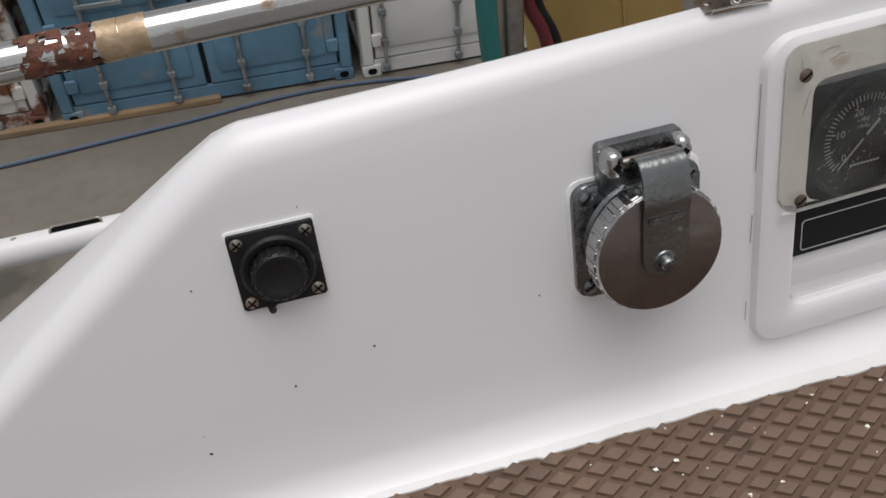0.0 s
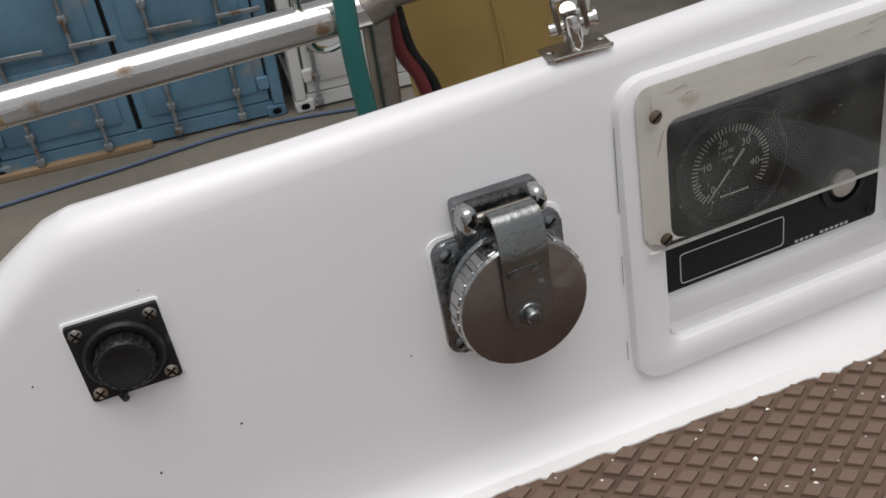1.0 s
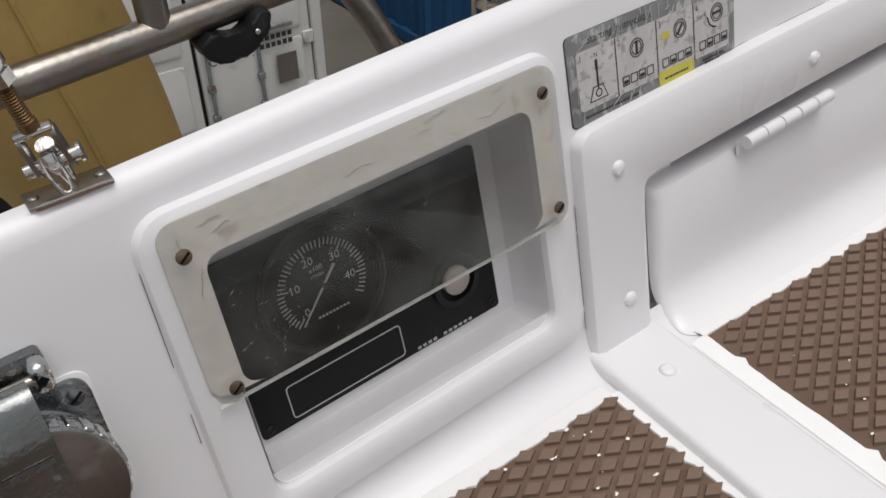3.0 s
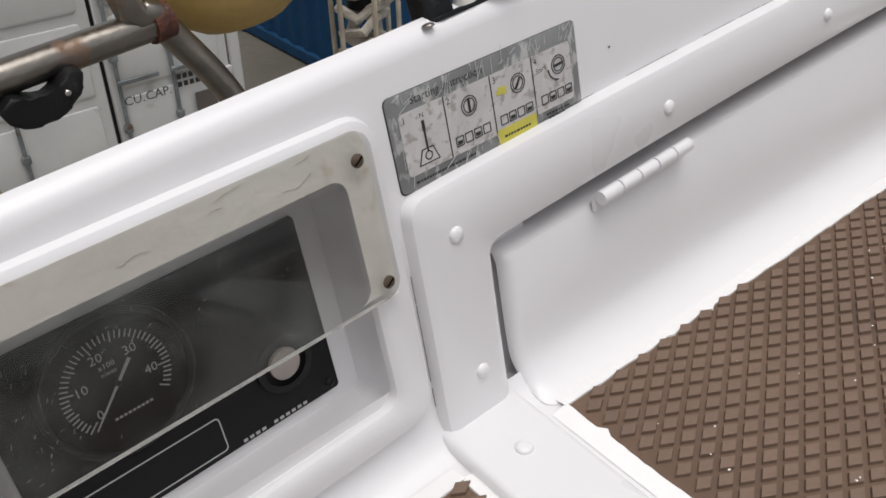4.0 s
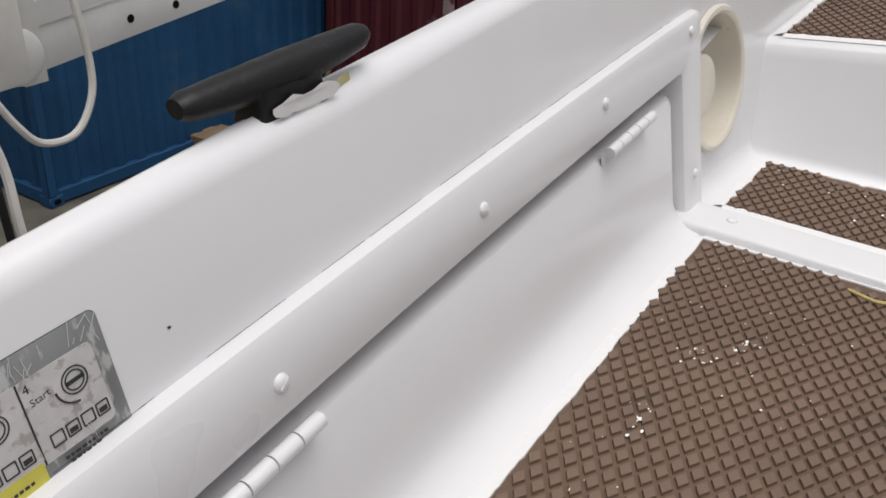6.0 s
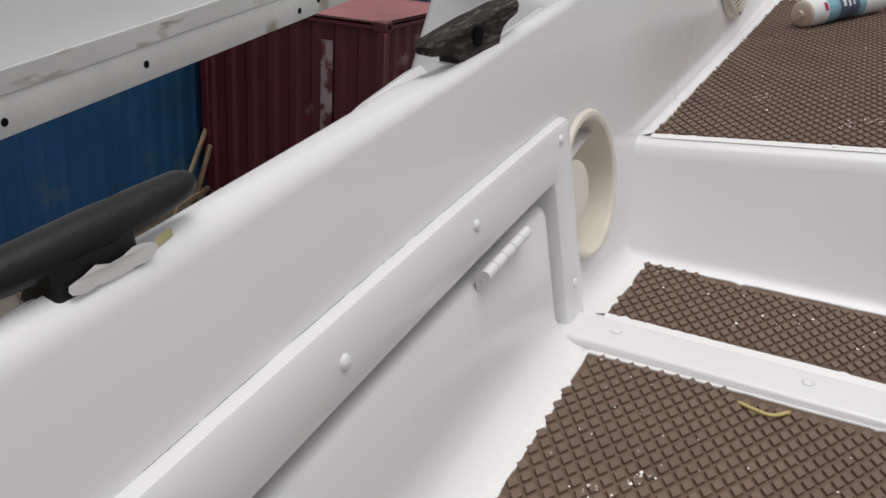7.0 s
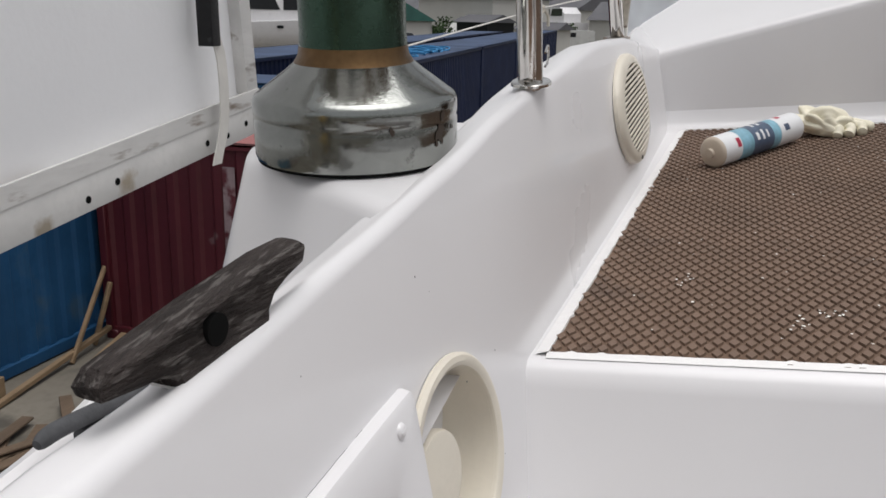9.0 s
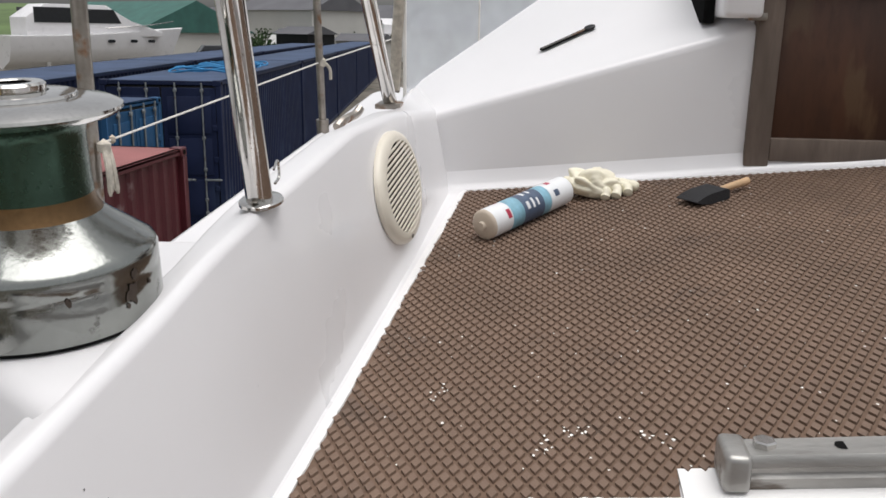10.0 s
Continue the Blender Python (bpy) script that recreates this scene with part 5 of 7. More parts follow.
bm = bmesh.new()
rows = []
for k in range(84):
    x = 0.9 + 0.04 * k
    z, y = edge_z(x), (0.296 + 0.016 * min(max((x - 1.8) / 0.5, 0), 1) if x < 4.0 else 0.32 - 0.25 * (x - 4.0))
    rows.append([bm.verts.new(p) for p in ((x, 0.02 if x < 3.06 else -0.6, z - 0.03), (x, y - 0.03, z - 0.006), (x, y - 0.012, z), (x, y, z - 0.006), (x, y + 0.005, z - 0.03), (x, y + 0.02, z - 0.5), (x, 0.0, -2.2), (x, -0.9, -2.9))])
for a, c in zip(rows, rows[1:]):
    for i in range(7):
        bm.faces.new((a[i], c[i], c[i + 1], a[i + 1]))
solo("wall_hull_side", bm, GELCOAT, "white hull side and narrow side deck outside the coaming", "hull", kind="structure")
bm = bmesh.new()
rows = []
for k in range(16):
    x = -0.62 + 0.101 * k
    rows.append([bm.verts.new(p) for p in ((x, wall_y(x) + 0.10, -0.16), (x, wall_y(x) + 0.10, -0.9), (x, -0.4, -2.2), (x, -0.9, -2.8))])
for a, c in zip(rows, rows[1:]):
    for i in range(3):
        bm.faces.new((a[i], c[i], c[i + 1], a[i + 1]))
solo("wall_hull_far", far_hull(), GELCOAT, "plain white hull side and keel beyond the cockpit", "hull", kind="structure")
solo("wall_hull_quarter", bm, GELCOAT, "white hull quarter below the cockpit", "hull", kind="structure")

toe = thing("toe_rail", "white painted tubular toe rail with an oval fairlead slot", "toe rail", at=(-0.3, 0.45, -0.13))
part("tube", pipe([(-0.9, 0.47, -0.167), (-0.5, 0.46, -0.150), (-0.10, 0.45, -0.140), (0.5, 0.45, -0.112)], 0.0165, 20), GELCOAT, toe)
m = Matrix.Translation((-0.178, 0.4515, -0.1268)) @ pose(0, 0, 0, 52, 0, 0) @ pose(0, 0, 0.0015, 0, -1.5, 0)
part("slot", prism(rrect(-0.027, -0.0045, 0.027, 0.0045, 0.0045), 0.0015, m), DARK_GAP, toe, "dark oval slot")
part("slot_edge", ring_plate(rrect(-0.029, -0.0062, 0.029, 0.0062, 0.0062), rrect(-0.0265, -0.0042, 0.0265, 0.0042, 0.0042), 0.002, m, 0.0003), STEEL_DULL, toe)
part("bracket", box((0.30, 0.06, -0.147), (0.33, 0.45, -0.122), 0.003), GELCOAT, toe)
part("bolt", dome(0.005, 0.004, Matrix.Translation((-0.245, 0.4525, -0.131)) @ pose(0, 0, 0, 40, 0, 0)), STEEL_DULL, toe)

push = thing("pushpit", "stained stainless tubular stern rail with rust and old tape", "rail", at=(0.265, 0.27, -0.12))
part("rail", pipe([(-0.75, 0.262, 0.143), (-0.4, 0.266, 0.153), (0.262, 0.272, 0.171)], 0.0150, 22), STEEL, push)
part("rail", pipe([(0.268, 0.272, 0.178), (0.45, 0.285, 0.186), (0.612, 0.300, 0.192)], 0.0125, 18), STEEL_DULL, push)
part("post", pipe([(0.267, 0.275, -0.12), (0.266, 0.272, 0.17), (0.268, 0.270, 0.75)], 0.0115, 18), STEEL_DULL, push)
part("post", pipe(curve([(0.735, 0.345, -0.06), (0.675, 0.330, 0.095), (0.612, 0.302, 0.192), (0.58, 0.295, 0.26), (0.55, 0.29, 0.75)], 6), 0.0120, 18), STEEL_DULL, push)
part("post", pipe([(0.452, 0.286, 0.186), (0.450, 0.288, 0.75)], 0.0120, 18), STEEL_DULL, push)
part("upper_brace", pipe([(0.55, 0.29, 0.74), (0.75, 0.42, 1.00), (1.10, 0.604, 1.066)], 0.0120, 14), STEEL_DULL, push)
part("weld", pipe([(0.258, 0.272, 0.171), (0.277, 0.272, 0.178)], 0.0168, 18), STEEL_DULL, push)
part("weld", pipe([(0.601, 0.299, 0.1915), (0.618, 0.302, 0.192)], 0.0150, 16), RUST, push)
d = Vector((0.662, 0.006, 0.018)).normalized()
base = Vector((-0.4, 0.266, 0.153))
part("tape_band", pipe([base + d * 0.349, base + d * 0.366], 0.0154, 22), TAPE, push, "yellowed tape")
part("tape_band", pipe([base + d * 0.3665, base + d * 0.386], 0.0153, 22), TAPE, push, "old clear tape")
bm = bmesh.new()
rng = random.Random(5)
face_u = Vector((0, -1, 0))
face_v = d.cross(face_u).normalized()
g = []
for i in range(17):
    row = []
    for j in range(25):
        s = 0.294 + 0.0036 * i + 0.0016 * rng.uniform(-1, 1)
        a = radians(-180 + 15 * j + 5 * rng.uniform(-1, 1))
        row.append(bm.verts.new(base + d * s + 0.0157 * (math.cos(a) * face_u + math.sin(a) * face_v) * (1 + 0.025 * rng.random())))
    g.append(row)
for i in range(16):
    for j in range(24):
        if rng.random() < (0.92 if i in (2, 3, 12, 13, 14) else 0.45 if i in (0, 15) else 0.66):
            bm.faces.new((g[i][j], g[i + 1][j], g[i + 1][j + 1], g[i][j + 1]))
part("rust_patch", bm, RUST, push, "flaking brown rust")

hose = thing("hose", "teal plastic hose tied along the stern rail post", "hose", at=(0.25, 0.255, -0.12))
part("hose_run", pipe(curve([(0.262, 0.250, -0.12), (0.246, 0.250, 0.06), (0.240, 0.252, 0.16), (0.243, 0.254, 0.30), (0.25, 0.26, 0.75)], 8), 0.0085, 12), TEAL, hose)
hose2 = thing("hose", "dark red hose beside the stern rail post", "hose", at=(0.30, 0.29, -0.12))
part("hose_run", pipe(curve([(0.325, 0.285, -0.12), (0.305, 0.285, 0.07), (0.283, 0.286, 0.14), (0.285, 0.29, 0.30), (0.287, 0.30, 0.75)], 8), 0.0060, 10), RED_HOSE, hose2)
part("cord", pipe(curve([(0.345, 0.290, -0.12), (0.318, 0.292, 0.06), (0.295, 0.292, 0.12), (0.283, 0.292, 0.2)], 8), 0.0055, 10), BLACK, hose2, "black cord")
hook = thing("hook", "bent stainless hook hanging from the rail", "hook", at=(0.225, 0.275, 0.15))
part("wire", pipe(curve([(0.215, 0.275, 0.24), (0.208, 0.276, 0.18), (0.216, 0.276, 0.146), (0.238, 0.276, 0.146), (0.246, 0.276, 0.165)], 6), 0.0032, 8), STEEL, hook)


def horseshoe():
    t = thing("horseshoe_buoy", "faded yellow vinyl horseshoe lifebuoy with brown stains", "lifebuoy", at=(0.48, 0.40, 0.05))
    path = curve([(0.405, 0.385, -0.03), (0.392, 0.385, 0.09), (0.372, 0.385, 0.20), (0.358, 0.385, 0.33), (0.42, 0.39, 0.46), (0.55, 0.39, 0.47), (0.675, 0.385, 0.36), (0.706, 0.375, 0.25), (0.718, 0.372, 0.150)], 6)
    bm = bmesh.new()
    rings = []
    for i, p in enumerate(path):
        d = (path[min(i + 1, len(path) - 1)] - path[max(i - 1, 0)]).normalized()
        w = Vector((0, 1, 0))
        s = d.cross(w)
        e = min(i, len(path) - 1 - i)
        f = (0.55, 0.85, 0.97)[e] if e < 3 else 1.0
        rings.append([bm.verts.new(p + s * (0.082 * f * math.cos(a) * (1 + 0.02 * noise.noise(p * 14))) + w * (0.055 * f * math.sin(a))) for a in [2 * math.pi * k / 20 for k in range(20)]])
    for a, b in zip(rings, rings[1:]):
        for k in range(20):
            bm.faces.new((a[k], a[(k + 1) % 20], b[(k + 1) % 20], b[k]))
    bm.faces.new(rings[0][::-1])
    bm.faces.new(rings[-1])
    part("float", bm, BUOY, t)
    part("seam", pipe([p + Vector((0, -0.0555, 0)) for p in path[2:-2]], 0.0018, 6), BUOY, t)
    fleck_rope = mat("flecked_grey_rope", (0.42, 0.41, 0.33), 0.85, vary=0.3, big=160, fine=400, bump=0.8, stain=(0.16, 0.19, 0.15), amount=0.3, stain_scale=260)
    part("cord", pipe(curve([(0.712, 0.312, 0.36), (0.722, 0.312, 0.27), (0.732, 0.314, 0.238), (0.744, 0.318, 0.221), (0.756, 0.324, 0.202)], 8), 0.0046, 10), ROPE, t, "weathered white cord")
    part("cord", pipe(curve([(0.700, 0.312, 0.36), (0.714, 0.312, 0.262), (0.721, 0.314, 0.240), (0.726, 0.318, 0.214), (0.737, 0.322, 0.194), (0.756, 0.325, 0.184)], 8), 0.0044, 10), fleck_rope, t, "grey flecked cord")
    part("cord", pipe(curve([(0.786, 0.345, 0.36), (0.786, 0.338, 0.25), (0.783, 0.332, 0.218), (0.774, 0.326, 0.196)], 8), 0.0050, 10), fleck_rope, t, "grey flecked cord")
    k = Matrix.Translation((0.762, 0.320, 0.192)) @ pose(0, 0, 0, 0, 152, 0)
    part("toggle", lathe([(0, -0.014), (0.0050, -0.0135), (0.0062, -0.006), (0.0040, 0.001), (0.0034, 0.006), (0.0052, 0.0085), (0.0056, 0.0125), (0.0035, 0.016), (0, 0.0165)], k, 16), SHEAVE, t, "white plastic toggle")
    turns = [Vector((0.771 + 0.0055 * math.cos(1.1 * i), 0.323 + 0.0055 * math.sin(1.1 * i), 0.188 + 0.0013 * i)) for i in range(14)]
    part("knot", pipe(curve(turns, 3), 0.0040, 8), ROPE, t, "frayed white knot")


horseshoe()
clamp = thing("rail_clamp", "black plastic clamp hanging under the rail", "clamp", at=(0.505, 0.285, 0.17))
jaw = [(p.x, p.y) for p in curve([(-0.030, 0.004, 0), (-0.022, -0.010, 0), (0.0, -0.014, 0), (0.022, -0.004, 0), (0.032, 0.014, 0), (0.022, 0.018, 0), (0.004, 0.004, 0), (-0.02, 0.012, 0)], 4)]
part("jaw", prism(jaw, 0.02, Matrix.Translation((0.505, 0.288, 0.168)) @ pose(0, 0, 0, 90, 0, 0), 0.003), BLACK, clamp)
part("screw", dome(0.0025, 0.002, Matrix.Translation((0.522, 0.267, 0.173)) @ pose(0, 0, 0, 90, 0, 0)), STEEL, clamp)


def bottle_cage():
    t = thing("wire_basket", "stained white wire basket holding coiled rope", "basket", at=(0.845, 0.36, 0.0))
    c = Vector((0.843, 0.36, 0.176))
    ring = [c + Vector((0.036 * math.cos(a), 0.036 * math.sin(a), 0)) for a in [2 * math.pi * k / 28 for k in range(28)]]
    part("hoop", pipe(ring, 0.0027, 10, closed=True), SHEAVE, t, "worn white coated hoop")
    part("hoop", pipe([p + Vector((0, 0, -0.19)) for p in ring], 0.0035, 8, closed=True), STEEL_DULL, t)
    for k in range(6):
        a = 2 * math.pi * k / 6 + 0.2
        q = c + Vector((0.034 * math.cos(a), 0.034 * math.sin(a), 0))
        if k in (0, 5):
            up = [(q.x, q.y, 0.0), (q.x, q.y, 0.19), (q.x + 0.004, q.y, 0.215), (q.x + 0.030, q.y, 0.245), (q.x + 0.030, q.y, 0.28), (q.x + 0.018, q.y, 0.45)]
        else:
            up = [(q.x, q.y, 0.0), (q.x, q.y, 0.2 if k % 2 else 0.42)]
        part("wire", pipe(up, 0.0026, 8), mat("yellowed_wire_coating", (0.50, 0.44, 0.33), 0.5, vary=0.25, big=40), t) if k == 0 else part("wire", pipe(up, 0.0026, 8), bpy.data.materials["yellowed_wire_coating"], t)
    rng = random.Random(6)
    pts = []
    for k in range(90):
        a = k * 0.75
        rr = 0.020 + 0.008 * math.sin(k * 1.7)
        pts.append(c + Vector((rr * math.cos(a), rr * math.sin(a), -0.17 + 0.0017 * k + 0.006 * rng.uniform(-1, 1))))
    part("rope_coil", pipe(pts, 0.0050, 8), ROPE, t, "coiled weathered rope")
    part("dark_bag", lathe([(0, -0.06), (0.018, -0.05), (0.02, 0.0), (0.014, 0.02), (0, 0.025)], Matrix.Translation(c + Vector((0.008, 0.012, 0.0))), 14), BLACK, t, "dark bundle in the basket")


bottle_cage()

post = thing("gate_post", "polished stainless gate post with a small base flange", "post", at=(2.012, 0.034, 0.368))
part("tube", pipe([(2.012, 0.034, 0.368), (1.946, 0.032, 0.580), (1.83, 0.03, 0.95)], 0.0140, 20), STEEL, post)
part("flange", lathe([(0.031, 0), (0.031, 0.003), (0.029, 0.0045), (0.014, 0.005)], Matrix.Translation((2.016, 0.034, 0.370)) @ pose(0, 0, 0, 0, -4, 0), 28, ry=0.72), STEEL, post)
for u in (-0.022, 0.022):
    part("bolt", dome(0.004, 0.002, Matrix.Translation((2.016 + u, 0.034, 0.375))), STEEL_DULL, post)
part("split_pin", pipe(curve([(2.018, 0.020, 0.405), (2.032, 0.020, 0.412), (2.035, 0.020, 0.395), (2.020, 0.020, 0.390)], 5), 0.0015, 6), STEEL, post)

brace = thing("gate_brace", "stainless gate brace with a rope lashing", "brace", at=(2.834, 0.04, 0.385))
part("tube", pipe([(2.838, 0.040, 0.384), (2.622, 0.040, 0.585), (2.2, 0.04, 0.95)], 0.0135, 16), STEEL, brace)
part("flange", box((2.805, 0.015, 0.376), (2.872, 0.065, 0.386), 0.002), STEEL_DULL, brace)
part("rope", pipe(curve([(2.85, 0.035, 0.41), (2.84, 0.03, 0.45), (2.80, 0.02, 0.52), (2.77, 0.01, 0.60), (2.70, 0.0, 0.8)], 6), 0.011, 10), ROPE, brace, "weathered rope lashing")
part("shackle", pipe(curve([(2.86, 0.03, 0.405), (2.875, 0.03, 0.425), (2.86, 0.03, 0.44), (2.845, 0.03, 0.425)], 6), 0.005, 8), STEEL_DULL, brace)

stan = thing("stanchion", "slim stainless stanchion with a line knot on the deck edge", "stanchion", at=(3.326, 0.3, 0.235), group="guard rail stanchions")
part("tube", pipe([(3.326, 0.300, 0.232), (3.296, 0.300, 0.578), (3.28, 0.30, 0.80)], 0.0095, 14), STEEL_DULL, stan)
part("socket", pipe([(3.326, 0.300, 0.225), (3.322, 0.300, 0.285)], 0.0160, 14), STEEL_DULL, stan)
part("shackle", pipe(curve([(3.35, 0.27, 0.262), (3.38, 0.26, 0.275), (3.44, 0.24, 0.285), (3.46, 0.23, 0.30)], 6), 0.012, 8), STEEL_DULL, stan)
part("knot", lathe([(0, -0.016), (0.0115, -0.008), (0.0115, 0.006), (0, 0.016)], Matrix.Translation((3.312, 0.296, 0.428)), 10), ROPE, stan)
part("knot_tail", pipe(curve([(3.312, 0.285, 0.425), (3.325, 0.278, 0.41), (3.322, 0.276, 0.385)], 5), 0.004, 8), ROPE, stan)
stan2 = thing("stanchion", "slim stainless stanchion with a rag tied to it", "stanchion", at=(2.45, 0.45, 0.10), group="guard rail stanchions")
part("tube", pipe([(2.443, 0.450, 0.10), (2.446, 0.450, 0.40), (2.455, 0.450, 0.80)], 0.0125, 14), STEEL_DULL, stan2)
part("rag", lathe([(0, -0.012), (0.010, -0.006), (0.011, 0.006), (0, 0.014)], Matrix.Translation((2.436, 0.424, 0.350)), 12), ROPE, stan2, "white rope knot")
for k in range(6):
    u = 0.007 * math.cos(1.05 * k)
    part("strand", pipe(curve([(2.436 + u, 0.420, 0.345), (2.430 + 1.3 * u, 0.413, 0.318), (2.434 + 1.8 * u, 0.413, 0.275 + 0.006 * (k % 3))], 6), [0.0045] * 6 + [0.0040] * 6 + [0.0022], 8), ROPE, stan2, "frayed rope end")
line = thing("guard_line", "thin white guard line along the deck edge", "line", at=(2.8, 0.3, 0.4))
part("cord", pipe([(2.444, 0.445, 0.350), (3.312, 0.300, 0.428), (3.75, 0.24, 0.455), (6.0, 0.0, 0.56)], 0.0019, 8), SHEAVE, line)
part("knot", lathe([(0, -0.008), (0.005, -0.003), (0.005, 0.004), (0, 0.008)], Matrix.Translation((2.49, 0.437, 0.354)), 10), TUBE_TIP, line)


def solar_panel():
    d = Vector((1.345, 0, 0.122))
    L = d.length
    m = Matrix.Translation((1.045, 0.600, 0.110)) @ pose(0, 0, 0, 0, -math.degrees(math.atan2(0.122, 1.345)), 0)
    t = thing("solar_panel", "solar panel hung upright, seen from its white back", "solar panel", at=(1.7, 0.6, 0.16))
    part("backsheet", box((0.02, 0.012, 0.05), (L - 0.012, 0.018, 0.95), m=m), SOLAR_BACK, t, "plain white backsheet")
    part("lower_flange", box((0, -0.010, 0.0), (L, -0.007, 0.048), 0.001, m), ALU_PAINT, t, "dirty painted flange with bolt holes")
    bm = prism([(0.0, 0.0), (0.026, 0.0), (0.026, 0.006), (0.018, 0.010), (0.016, 0.020), (0.0, 0.020)], L, m @ Matrix(((0, 0, 1, 0), (0, 1, 0, 0), (1, 0, 0, 0.048), (0, 0, 0, 1))) @ pose(0, -0.012, 0), 0.0)
    part("lower_rail", bm, ALU, t)
    part("top_rail", box((0, -0.01, 0.94), (L, 0.025, 0.965), 0.002, m), ALU, t)
    part("end_rail", box((L - 0.034, -0.010, 0.07), (L, 0.022, 0.95), 0.002, m), ALU, t)
    part("end_rail", box((0, -0.010, 0.07), (0.034, 0.022, 0.95), 0.002, m), ALU, t)
    for u in (0.055, 0.23, 0.30, 0.53, 0.90, 0.96, 1.18, 1.24, 1.30):
        part("bolt_hole", lathe([(0.0050, 0.0), (0.0050, 0.0006), (0, 0.0006)], m @ pose(u, -0.0101, 0.020 + 0.004 * math.sin(u * 40), 90, 0, 0), 14), DARK_GAP, t)
    strap = thing("strap", "black and white lashing strap over the panel frame", "strap", at=(2.2, 0.58, 0.3))
    bm = bmesh.new()
    rows = []
    for p in curve([(2.235, 0.578, 0.60), (2.225, 0.575, 0.44), (2.240, 0.570, 0.36), (2.238, 0.570, 0.27), (2.21, 0.570, 0.205)], 6):
        rows.append([bm.verts.new(p + Vector(q)) for q in ((-0.010, 0, 0), (0.010, -0.003, 0.001), (0.010, -0.001, 0.001), (-0.010, 0.002, 0))])
    for a, b in zip(rows, rows[1:]):
        for k in range(4):
            bm.faces.new((a[k], a[(k + 1) % 4], b[(k + 1) % 4], b[k]))
    part("webbing", bm, SHEAVE, strap)
    part("webbing", box((2.214, 0.566, 0.385), (2.236, 0.592, 0.50), 0.001), BLACK, strap, "black webbing")
    strap = thing("strap", "pale lashing strap over the aft end of the panel", "strap", at=(1.12, 0.58, 0.15))
    part("webbing", box((1.118, 0.578, 0.112), (1.146, 0.593, 0.42), 0.001), SHEAVE, strap)
    box1 = t
    part("junction_box", box((0.985, 0.555, 0.122), (1.115, 0.624, 0.26), 0.006), SHEAVE, box1, "pale grey junction box")
    part("gland", lathe([(0.030, 0), (0.030, 0.012), (0.024, 0.016), (0, 0.016)], Matrix.Translation((1.115, 0.588, 0.145)) @ pose(0, 0, 0, 90, 0, 0), 24), ALU_PAINT, box1)
    part("cable", pipe(curve([(1.060, 0.56, 0.135), (1.085, 0.555, 0.085), (1.110, 0.555, 0.058), (1.150, 0.555, 0.056), (1.180, 0.56, 0.085), (1.190, 0.565, 0.125), (1.185, 0.57, 0.20)], 8), 0.0042, 8), SHEAVE, box1, "pale cable loop")
    part("cable", pipe(curve([(1.040, 0.56, 0.14), (1.052, 0.54, 0.06), (1.045, 0.52, -0.02), (1.05, 0.50, -0.2)], 8), 0.0052, 8), SHEAVE, box1, "pale hanging cable")
    part("cable", pipe(curve([(1.010, 0.55, 0.24), (1.035, 0.54, 0.12), (1.030, 0.52, 0.03), (1.028, 0.50, -0.2)], 8), 0.0046, 8), BLACK, box1, "black hanging cable")
    fl = thing("marker_float", "small red float hanging from a cord", "float", at=(0.965, 0.5, 0.09))
    part("float", lathe([(0, -0.028), (0.008, -0.024), (0.010, 0.0), (0.009, 0.020), (0, 0.026)], Matrix.Translation((0.980, 0.52, 0.085)) @ pose(0, 0, 0, 0, 8, 0), 14), RED_PLASTIC, fl)
    part("cord", pipe([(0.980, 0.52, 0.11), (0.975, 0.52, 0.4)], 0.002, 6), ROPE, fl)


solar_panel()


